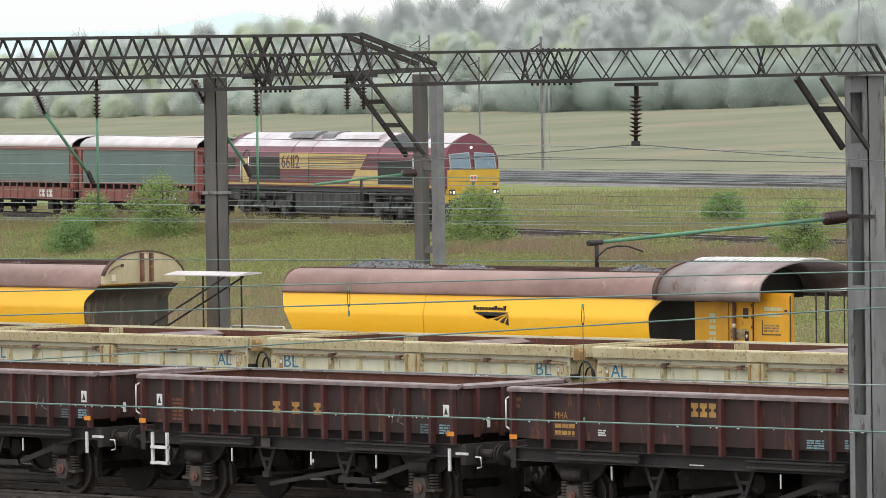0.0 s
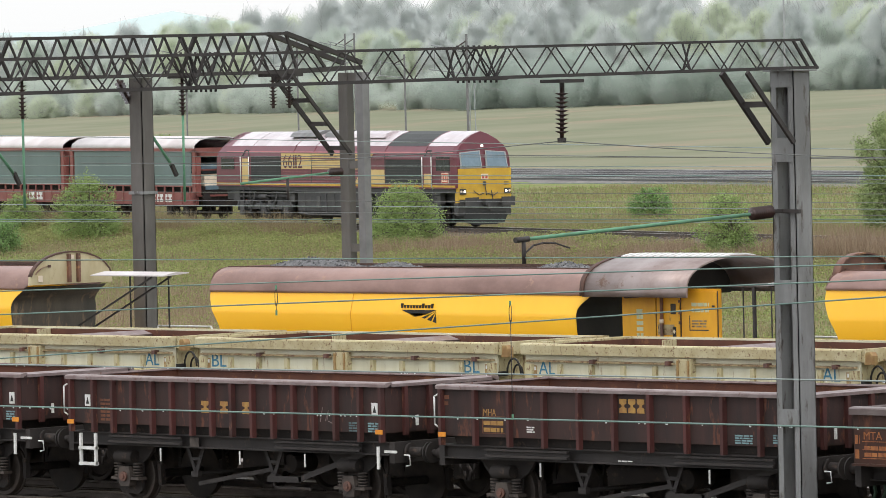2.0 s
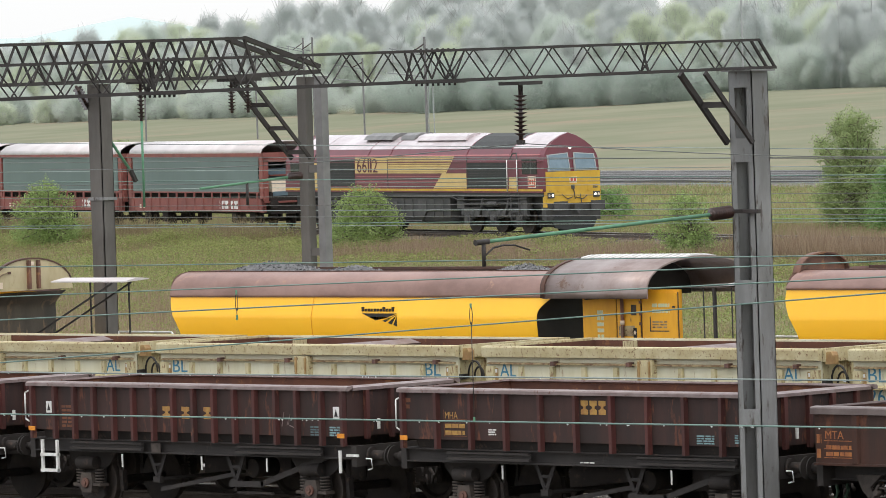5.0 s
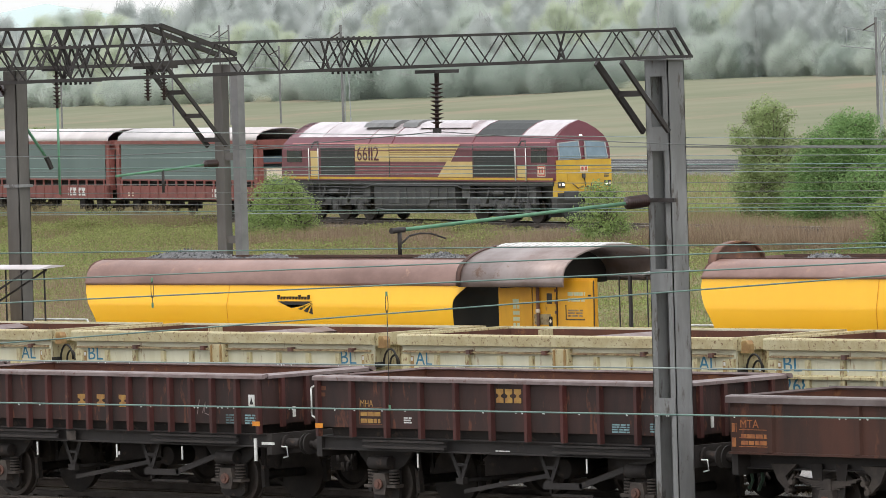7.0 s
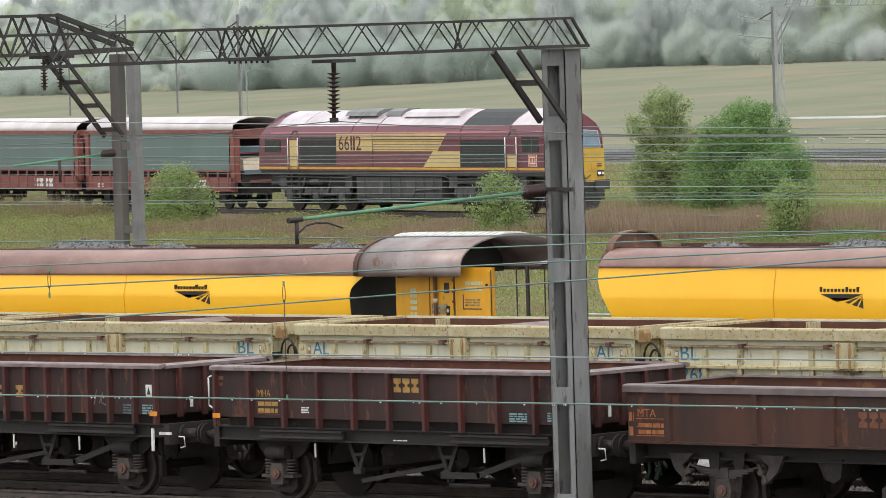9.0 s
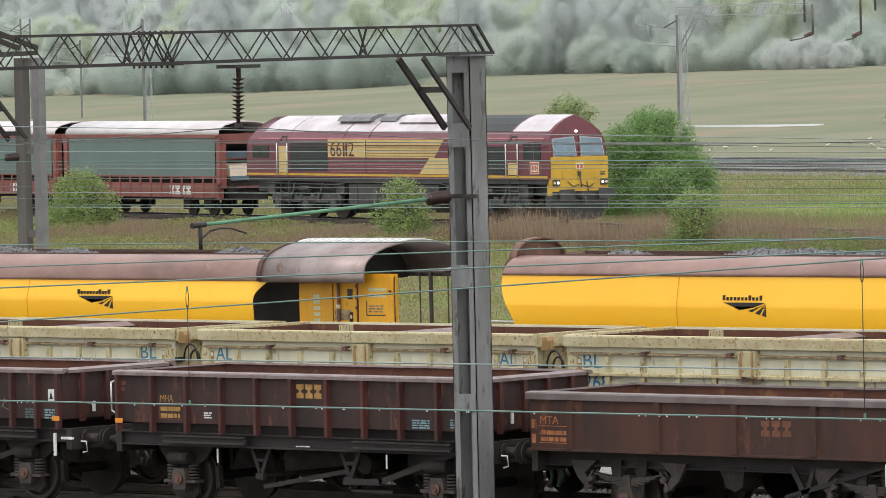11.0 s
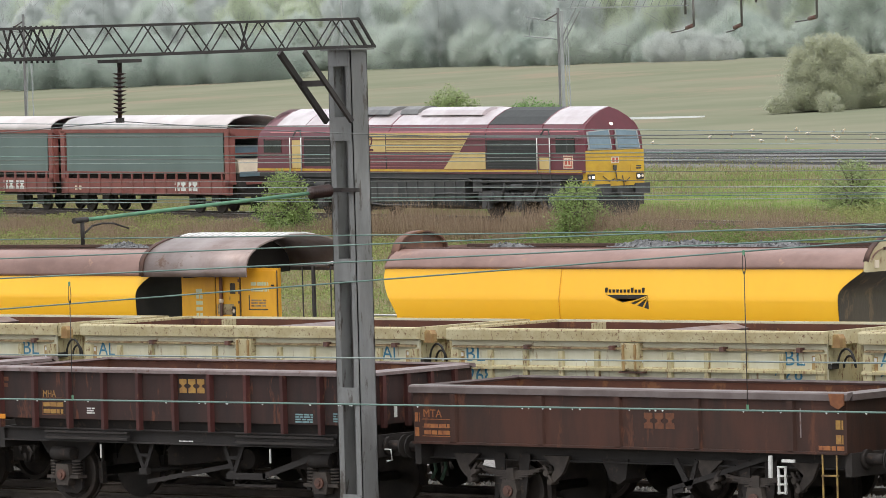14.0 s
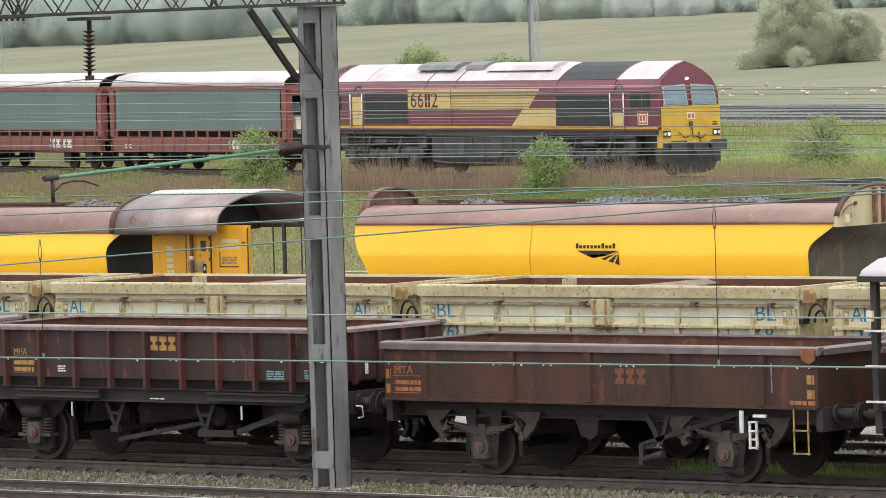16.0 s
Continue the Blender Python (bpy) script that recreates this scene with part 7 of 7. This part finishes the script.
def limb_geo(lobes, trunk_r, seed):
    rnd = random.Random(seed)
    g = Geo()
    top = max(l[2] for l in lobes)
    fork = (0.05 * top, 0.02 * top, top * 0.35)
    g.tube((0, 0, -0.25), fork, trunk_r, 8, trunk_r * 0.7)
    for lx, ly, lz, r, hf in lobes:
        mid = ((fork[0] + lx) / 2 + rnd.uniform(-0.1, 0.1) * r, (fork[1] + ly) / 2, (fork[2] + lz) / 2)
        g.tube(fork, mid, trunk_r * 0.55, 6, trunk_r * 0.4)
        g.tube(mid, (lx, ly, lz), trunk_r * 0.4, 6, trunk_r * 0.2)
        for _ in range(4):
            d = Vector((rnd.gauss(0, 1), rnd.gauss(0, 1), rnd.gauss(0.3, 0.7))).normalized() * r * 0.95
            g.tube((lx, ly, lz), (lx + d.x, ly + d.y, lz + d.z * hf), trunk_r * 0.2, 5, trunk_r * 0.06)
    return g


def bush_lobes(h, w, seed, n=34):
    """Many small uneven lobes from the ground up, roundest below the middle, with a loose top."""
    rnd = random.Random(seed)
    out = []
    fine = (34 / n) ** 0.15
    for i in range(n):
        u = (i + rnd.random()) / n
        reach = w * 0.42 * math.sqrt(max(0.05, 1 - ((u - 0.38) / 0.68) ** 2))
        a = 2.4 * i + rnd.uniform(-0.5, 0.5)
        rr = reach * rnd.uniform(0.35, 1.0)
        r = fine * (0.115 + 0.06 * rnd.random()) * (w + h) * 0.5 * (1.15 - 0.5 * u)
        out.append((rr * math.cos(a), rr * math.sin(a), max(r * 0.5, h * 0.90 * u), r, rnd.uniform(0.75, 1.25)))
    out += [(0, 0, h * 0.30, w * 0.37, 0.75 * h / w), (0, 0, h * 0.56, w * 0.31, 0.9 * h / w), (0, 0, h * 0.76, w * 0.17, h / w)]
    return out


def bush(name, x, y, h, w, mat, label, category, count, leaf, seed, stick=0.05, group="", bark=None, n=34):
    t = thing(name, label, category, group, at=pose(x, y, ground_height(x, y)))
    lobes = bush_lobes(h, w, seed, n)
    part("trunk", limb_geo(lobes, 0.02 * h ** 0.8 + 0.012, seed), bark or M_BARK, t)
    part("crown", crown_mesh("crown", mat, lobes, count, leaf, seed, stick=stick), mat, t)
    return t


def line_place(s, off):
    return s * MC - (off + 1.3) * MS, MAIN_Y + s * MS + (off + 1.3) * MC


# bushes before and behind the running line: along, behind its centre, height, width, leaf, leaves to the square metre
for i, (s, off, h, w, mat, label, thick) in enumerate((
    (-123.2, -7.0, 3.0, 3.7, M_LEAF_A, "fresh green hawthorn bush on the grass bank", 1500),
    (-121.3, -12.0, 1.7, 2.8, M_LEAF_B, "low dark green bramble bush on the bank", 1500),
    (-133.0, -5.5, 2.0, 2.6, M_LEAF_A, "fresh green bush beside the railway", 1500),
    (-99.0, -5.0, 2.6, 3.7, M_LEAF_A, "rounded green hawthorn bush beside the railway", 1700),
    (-74.7, -5.5, 2.5, 2.5, M_LEAF_A, "slender young green bush beside the railway", 1400),
    (-56.8, -5.6, 2.3, 2.6, M_LEAF_A, "small bright green bush beside the railway", 1400),
    (-96.0, 16.0, 5.1, 3.7, M_LEAF_C, "tall twiggy budding tree behind the railway", 2200),
    (-88.7, 15.0, 4.5, 5.9, M_LEAF_B, "broad dense green bush behind the railway", 3300),
    (-85.6, 13.5, 2.4, 3.4, M_LEAF_B, "green bush skirt behind the railway", 1500),
    (-124.5, 22.0, 1.5, 2.6, M_LEAF_B, "small dark green bush in rough grass", 1500),
    (-69.7, 16.0, 2.2, 3.2, M_LEAF_C, "loose olive bush in rough grass", 1000),
    (-64.0, 18.0, 1.6, 2.6, M_LEAF_C, "low olive bush in rough grass", 1000),
)):
    bush("bush", *line_place(s, off), h, w, mat, label, "bush", int(thick * h * w), 0.046, 40 + i, stick=0.24, group="bank bushes", n=70 if thick > 2000 else 44)
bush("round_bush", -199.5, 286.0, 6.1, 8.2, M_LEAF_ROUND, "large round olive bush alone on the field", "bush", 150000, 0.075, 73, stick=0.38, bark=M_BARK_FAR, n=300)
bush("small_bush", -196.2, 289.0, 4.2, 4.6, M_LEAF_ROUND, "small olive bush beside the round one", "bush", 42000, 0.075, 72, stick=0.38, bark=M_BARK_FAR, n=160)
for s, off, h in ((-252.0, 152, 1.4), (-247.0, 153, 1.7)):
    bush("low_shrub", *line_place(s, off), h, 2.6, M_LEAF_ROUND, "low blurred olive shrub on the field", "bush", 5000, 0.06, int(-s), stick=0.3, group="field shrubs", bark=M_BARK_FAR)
bush("sapling", *line_place(-428, 150), 1.7, 3.4, M_LEAF_A, "small sapling in the field", "bush", 2600, 0.07, 75, stick=0.3)


def wood_lobes(h, w, seed, low=0.05):
    """A crown of many small lobes over a tall uneven outline."""
    rnd = random.Random(seed)
    out = []
    for i in range(95):
        u = (i + rnd.random()) / 95
        a = 2.4 * i
        reach = w * 0.5 * math.sin(math.pi * min(1, 0.18 + 0.78 * u)) ** 0.7
        rr = reach * rnd.uniform(0.3, 1.05)
        out.append((rr * math.cos(a), rr * math.sin(a), h * (low + (0.84 - low) * u), w * rnd.uniform(0.07, 0.13), rnd.uniform(1.0, 2.2)))
    return out


def bare_tree_geo(h, seed):
    """A tall straight trunk with upright twiggy limbs, hardly in leaf."""
    rnd = random.Random(seed)
    g = Geo()
    for _ in range(3):
        x, y = rnd.uniform(-1.2, 1.2), rnd.uniform(-1.2, 1.2)
        lean = rnd.uniform(-0.5, 0.5)
        g.tube((x, y, -0.3), (x + lean, y, h * 0.9), 0.15, 6, 0.05)
        for _ in range(9):
            z = h * rnd.uniform(0.35, 0.85)
            dx, dy = rnd.uniform(-1.6, 1.6), rnd.uniform(-1.6, 1.6)
            g.tube((x + lean * z / h, y, z), (x + lean * z / h + dx, y + dy, z + rnd.uniform(1.2, 2.6)), 0.06, 5, 0.02)
    return g


# woodland edge beyond the field
rnd = random.Random(5)
VARIANTS = []
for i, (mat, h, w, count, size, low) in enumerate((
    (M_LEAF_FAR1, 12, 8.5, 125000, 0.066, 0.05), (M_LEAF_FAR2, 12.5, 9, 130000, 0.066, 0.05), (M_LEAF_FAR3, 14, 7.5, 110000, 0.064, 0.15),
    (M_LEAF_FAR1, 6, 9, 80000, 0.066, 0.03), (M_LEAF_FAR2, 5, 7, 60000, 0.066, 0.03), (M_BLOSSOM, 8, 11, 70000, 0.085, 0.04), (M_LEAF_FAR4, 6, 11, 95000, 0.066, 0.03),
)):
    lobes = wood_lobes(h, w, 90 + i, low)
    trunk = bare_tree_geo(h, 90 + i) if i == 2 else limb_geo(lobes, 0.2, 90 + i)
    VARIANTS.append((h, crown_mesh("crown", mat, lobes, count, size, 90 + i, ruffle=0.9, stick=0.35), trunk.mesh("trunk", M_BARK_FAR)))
WOOD_LABELS = ("grey-green woodland tree at the field edge", "haze-pale spring-green woodland tree", "bare twiggy woodland tree with pale trunks", "rounded hedge shrub at the field edge", "haze-pale green hedge shrub at the field edge", "white blossoming tree at the wood edge", "dark hedge shrub at the field edge")


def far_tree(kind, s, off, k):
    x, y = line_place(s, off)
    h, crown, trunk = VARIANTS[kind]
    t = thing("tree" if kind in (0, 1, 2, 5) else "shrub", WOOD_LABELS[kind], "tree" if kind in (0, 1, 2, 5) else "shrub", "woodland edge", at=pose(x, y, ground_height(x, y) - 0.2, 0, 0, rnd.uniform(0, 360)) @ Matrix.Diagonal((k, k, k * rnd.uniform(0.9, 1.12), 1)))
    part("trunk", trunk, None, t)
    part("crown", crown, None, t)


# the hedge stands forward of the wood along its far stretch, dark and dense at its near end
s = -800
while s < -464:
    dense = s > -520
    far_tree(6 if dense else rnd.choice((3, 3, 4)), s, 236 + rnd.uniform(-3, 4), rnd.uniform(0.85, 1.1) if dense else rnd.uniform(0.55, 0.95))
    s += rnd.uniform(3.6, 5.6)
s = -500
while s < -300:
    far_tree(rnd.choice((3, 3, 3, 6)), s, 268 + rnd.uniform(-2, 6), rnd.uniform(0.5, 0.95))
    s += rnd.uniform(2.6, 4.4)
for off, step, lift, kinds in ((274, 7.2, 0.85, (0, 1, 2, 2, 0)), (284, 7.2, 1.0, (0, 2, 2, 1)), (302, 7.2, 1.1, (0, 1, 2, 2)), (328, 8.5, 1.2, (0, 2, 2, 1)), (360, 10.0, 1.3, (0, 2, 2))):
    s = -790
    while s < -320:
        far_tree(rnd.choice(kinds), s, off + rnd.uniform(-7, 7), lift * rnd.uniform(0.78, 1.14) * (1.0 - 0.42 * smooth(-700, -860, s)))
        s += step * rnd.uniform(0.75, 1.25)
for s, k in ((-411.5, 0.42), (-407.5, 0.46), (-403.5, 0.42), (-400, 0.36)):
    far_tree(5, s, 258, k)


# grass and undergrowth: blades and leaves too many to count
def scatter(rng, count, s0, s1, off0, off1, heavy=0.0):
    """Random places on the line's flank; heavy: crowd towards off0."""
    s = rng.uniform(s0, s1, count)
    off = off0 + (off1 - off0) * rng.random(count) ** (1 + heavy)
    return line_place(s, off)


def blades(name, mat, count, where, low, high, seed, label, wide=0.012, clumps=0.9, kind="grass"):
    rng = np.random.default_rng(seed)
    x, y = scatter(rng, count, *where)
    p = patchy(x * 0.8, y * 0.8, seed) * 0.65 + patchy(x * 2.3, y * 2.3, seed + 1) * 0.35
    keep = rng.random(count) < 0.25 + 1.5 * clumps * p ** 1.5
    x, y, p = x[keep], y[keep], p[keep]
    n = len(x)
    h = rng.uniform(low, high, n) * (0.45 + 0.9 * p)
    z = height_map(x, y) - 0.08
    a = rng.uniform(0, 6.28, n)
    w = wide * rng.uniform(0.6, 1.4, n)
    lx, ly = rng.normal(0, 0.26, n) * h, rng.normal(0, 0.26, n) * h
    tri = np.stack([np.stack([x - w * np.cos(a), y - w * np.sin(a), z], 1), np.stack([x + w * np.cos(a), y + w * np.sin(a), z], 1), np.stack([x + lx, y + ly, z + h], 1)], axis=1)
    return tagged(new(name, faces_mesh(name, tri, mat)), label, kind, kind="stuff")


def thicket(name, mat, count, where, top, size, seed, label, spread=0.45):
    """Low tangled growth: small leaves at uneven heights, thick in clumps and thin between them."""
    rng = np.random.default_rng(seed)
    x, y = scatter(rng, count, *where)
    clump = 1.25 * patchy(x * spread, y * spread, seed) + 0.45 * patchy(x * 1.9, y * 1.9, seed + 1) - 0.35
    keep = rng.random(count) < clump + 0.1
    x, y, clump = x[keep], y[keep], clump[keep]
    z = height_map(x, y) - 0.05 + np.maximum(0.04, top * clump) * rng.random(len(x)) ** 0.6
    nrm = rng.normal(0, 0.7, (len(x), 3)) + np.array((0.15, -0.3, 1.0))
    me = faces_mesh(name, leaf_quads(np.stack([x, y, z], 1), nrm, size, rng), mat)
    return tagged(new(name, me), label, "undergrowth", kind="stuff")


BANK = (-152, -35, -1.7, -27, 0.5)
thicket("bramble_growth", M_BRAMBLE, 430000, BANK, 0.62, 0.047, 31, "tangled olive bramble on the railway bank", 0.3)
thicket("bank_foot_growth", M_BRAMBLE, 110000, (-150, -55, -27, -50), 0.6, 0.042, 47, "tangled bramble at the foot of the bank", 0.3)
blades("bank_foot_weeds", M_WEED, 110000, (-150, -55, -20, -50), 0.3, 1.0, 48, "reddish dead scrub at the foot of the bank", 0.012)
thicket("dead_growth", M_STRAW, 190000, BANK, 0.40, 0.036, 32, "dead brown growth on the railway bank", 0.3)
blades("dry_grass", M_STRAW, 100000, BANK, 0.25, 0.65, 21, "dry straw-coloured grass on the railway bank")
blades("green_grass", M_TUFT, 70000, BANK, 0.15, 0.45, 23, "rough green grass on the railway bank")
blades("verge_grass", M_VERGE, 130000, (-112, -30, 15, 75, 0.3), 0.12, 0.40, 33, "fresh green grass behind the line", 0.016)
blades("verge_near_grass", M_TUFT, 70000, (-190, -30, 3, 20), 0.15, 0.45, 38, "olive grass behind the line", 0.014)
blades("verge_dead_grass", M_STRAW, 130000, (-190, -30, 2.5, 17), 0.2, 0.6, 34, "dead stems and tussocks behind the line")
blades("verge_far_grass", M_STRAW, 90000, (-190, -95, 14, 75, 0.3), 0.15, 0.5, 39, "pale dead grass of the rough ground", 0.016)
blades("verge_far_green", M_TUFT, 60000, (-190, -105, 14, 75, 0.3), 0.15, 0.4, 40, "olive grass of the rough ground", 0.016)
thicket("verge_growth", M_BRAMBLE, 90000, (-190, -30, 3, 60, 0.6), 0.6, 0.045, 35, "low bramble patches behind the line", 0.16)
blades("tall_weeds", M_WEED, 34000, (-72, -46, -6.0, -2.0), 0.4, 1.45, 22, "tall dead weed stems beside the line", 0.011)
blades("low_weeds", M_WEED, 26000, (-96, -72, -8.5, -4.0), 0.3, 0.8, 25, "low dead weed stems beside the line", 0.011)
blades("track_side_grass", M_STRAW, 26000, (-140, -108, -5.0, -2.4), 0.5, 1.3, 24, "tall rough grass growing beside the track", 0.012)
thicket("track_side_growth", M_BRAMBLE, 46000, (-140, -108, -6.0, -2.6), 0.95, 0.042, 36, "rank bramble growing beside the track", 0.8)
thicket("verge_bramble", M_BRAMBLE, 60000, (-66, -24, 3.5, 13), 0.7, 0.042, 41, "olive bramble patches beyond the line", 0.25)
thicket("bank_bramble", M_TUFT, 90000, (-58, -24, -10, -4.2), 0.85, 0.042, 37, "green bramble hiding the line's edge", 0.7)

# loose stone and weeds in the yard
def yard_stones(name, mat, count, x0, x1, y0, y1, z, small, large, seed, label):
    """Loose stones, each a rough six-cornered lump."""
    rng = np.random.default_rng(seed)
    x, y, k, t = rng.uniform(x0, x1, count), rng.uniform(y0, y1, count), rng.uniform(small, large, count), rng.uniform(0, 6.28, count)
    c, s_, up, up2, z = np.cos(t) * k, np.sin(t) * k, rng.uniform(0.5, 0.9, count) * k, rng.uniform(0.3, 0.8, count) * k, z + k * 0.4
    p = [np.stack(q, 1) for q in ((x + c, y + s_, z - k * 0.6), (x - s_, y + c, z - k * 0.4), (x - c, y - s_, z - k * 0.6), (x + s_ * 0.9, y - c, z - k * 0.5), (x + c * 0.3, y + s_ * 0.2, z + up), (x - c * 0.4, y - s_ * 0.3, z + up2))]
    me = bpy.data.meshes.new(name)
    i = np.arange(count)[:, None] * 6
    tri = np.concatenate([i + np.array(f) for f in ((0, 1, 4), (1, 5, 4), (1, 2, 5), (2, 3, 5), (3, 4, 5), (3, 0, 4))])
    me.from_pydata(np.stack(p, 1).reshape(-1, 3), [], tri)
    me.materials.append(mat)
    return tagged(new(name, me), label, "ballast", kind="stuff")


yard_stones("track_ballast", M_YARD_STONE, 26000, -6, 16, -6.6, -1.0, -0.165, 0.018, 0.042, 41, "loose brown-grey ballast stones between the tracks")
yard_stones("pale_ballast", M_STONE_PALE, 16000, -14, 16, 5.7, 8.6, -0.14, 0.025, 0.055, 42, "loose pale ballast stones beneath the hopper wagons")


def yard_weeds(name, mat, places, seed, low, high, label):
    r = random.Random(seed)
    tri = []
    for cx, cy, wide in places:
        for _ in range(r.randint(14, 46)):
            x, y = cx + r.gauss(0, wide), cy + r.gauss(0, wide * 0.65)
            h, a, w = r.uniform(low, high), r.uniform(0, 6.28), r.uniform(0.008, 0.02)
            tri.append([(x - w * math.cos(a), y - w * math.sin(a), -0.18), (x + w * math.cos(a), y + w * math.sin(a), -0.18), (x + r.gauss(0, 0.05), y + r.gauss(0, 0.05), -0.17 + h)])
    return tagged(new(name, faces_mesh(name, np.array(tri), mat)), label, "weeds", kind="stuff")


r2 = random.Random(43)
yard_weeds("yard_weeds", M_TUFT, [(r2.uniform(-5, 16), r2.uniform(-3.7, -1.6), 0.16) for _ in range(60)], 44, 0.04, 0.15, "small green weeds growing in the ballast")
yard_weeds("yard_grass", M_VERGE, [(r2.uniform(7.5, 14), r2.uniform(1.7, 3.2), 0.22) for _ in range(110)], 45, 0.06, 0.24, "fresh grass between the wagon tracks")


# ---- distance ----
def far_hill(x, y, h, w, d, turn, label, power):
    g = Geo()
    n = 24
    vs = []
    for j in range(7):
        for i in range(n + 1):
            u = -1 + 2 * i / n
            prof = max(0.0, 1 - abs(u) ** power) * (1 + 0.02 * noise.noise((u * 3, j, 1)))
            vs.append((u * w, (j / 6 - 0.5) * d, h * prof * math.sin(math.pi * min(1, j / 4) / 2)))
    g.add(vs, [(j * (n + 1) + i, j * (n + 1) + i + 1, (j + 1) * (n + 1) + i + 1, (j + 1) * (n + 1) + i) for j in range(6) for i in range(n)], True)
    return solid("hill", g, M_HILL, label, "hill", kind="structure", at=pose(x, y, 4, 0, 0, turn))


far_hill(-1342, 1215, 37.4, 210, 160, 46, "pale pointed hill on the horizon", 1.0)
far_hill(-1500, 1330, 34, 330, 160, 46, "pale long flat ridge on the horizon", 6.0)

# shallow water and gulls on the field
x, y = -217, 283
g = Geo()
ring = [(9 * math.cos(a) * (1 + 0.2 * math.sin(3 * a)), 1.9 * math.sin(a) * (1 + 0.15 * math.cos(2 * a))) for a in [2 * math.pi * i / 28 for i in range(28)]]
g.prism(ring, -0.6, 0.04, "z")
solid("puddle", g, M_WATER, "shallow flood water shining on the field", "puddle", kind="structure", at=pose(x, y, ground_height(x, y) + 0.06, 0, 0, -19))


def gull(x, y, turn, k):
    t = thing("gull", "white gull standing on the wet field", "bird", "gulls on the field", at=pose(x, y, ground_height(x, y) + 0.02, 0, 0, turn) @ Matrix.Diagonal((k, k, k, 1)))
    part("body", Geo().tube((-0.26, 0, 0.22), (0.0, 0, 0.24), 0.05, 8, 0.12).tube((0.0, 0, 0.24), (0.17, 0, 0.33), 0.12, 8, 0.06), M_PALE, t)
    part("head", Geo().tube((0.13, 0, 0.34), (0.25, 0, 0.40), 0.06, 8, 0.05), M_PALE, t)
    part("beak", Geo().tube((0.25, 0, 0.40), (0.33, 0, 0.38), 0.02, 6, 0.005), M_ORANGE, t)
    for s in (-0.04, 0.04):
        part("leg", Geo().tube((0, s, 0), (0, s, 0.16), 0.012, 5), M_ORANGE, t)
    for s in (-1, 1):
        part("wing", Geo().prism([(-0.30, 0.22), (0.02, 0.20), (0.06, 0.28), (-0.1, 0.31)], s * 0.10, s * 0.13, "y"), M_POST_FAR, t)


rnd = random.Random(17)
for _ in range(60):
    s, off = rnd.uniform(-240, -150), rnd.uniform(100, 128)
    gull(*line_place(s, off), rnd.uniform(0, 360), rnd.uniform(0.55, 0.85))


def motions():
    """The train rolls slowly forward along its line."""
    track = [(0.0, -108.14), (1.5, -102.91), (3.0, -97.85), (5.5, -89.60), (7.0, -84.46), (9.0, -77.95), (11.0, -71.55), (12.5, -66.81), (14.5, -60.74), (16.0, -56.23)]

    def rows(behind):
        return [(t, Matrix.Translation(main_point(s - behind)) @ pose(0, 0, 0, 0, math.degrees(math.atan(0.0056)), MAIN_TURN)) for t, s in track]

    walk(LOCO, rows(0.0))
    for i, c in enumerate(CARRIERS):
        walk(c, rows(22.75 + 13.1 * i))
    walk(VAN, rows(23.2))


motions()
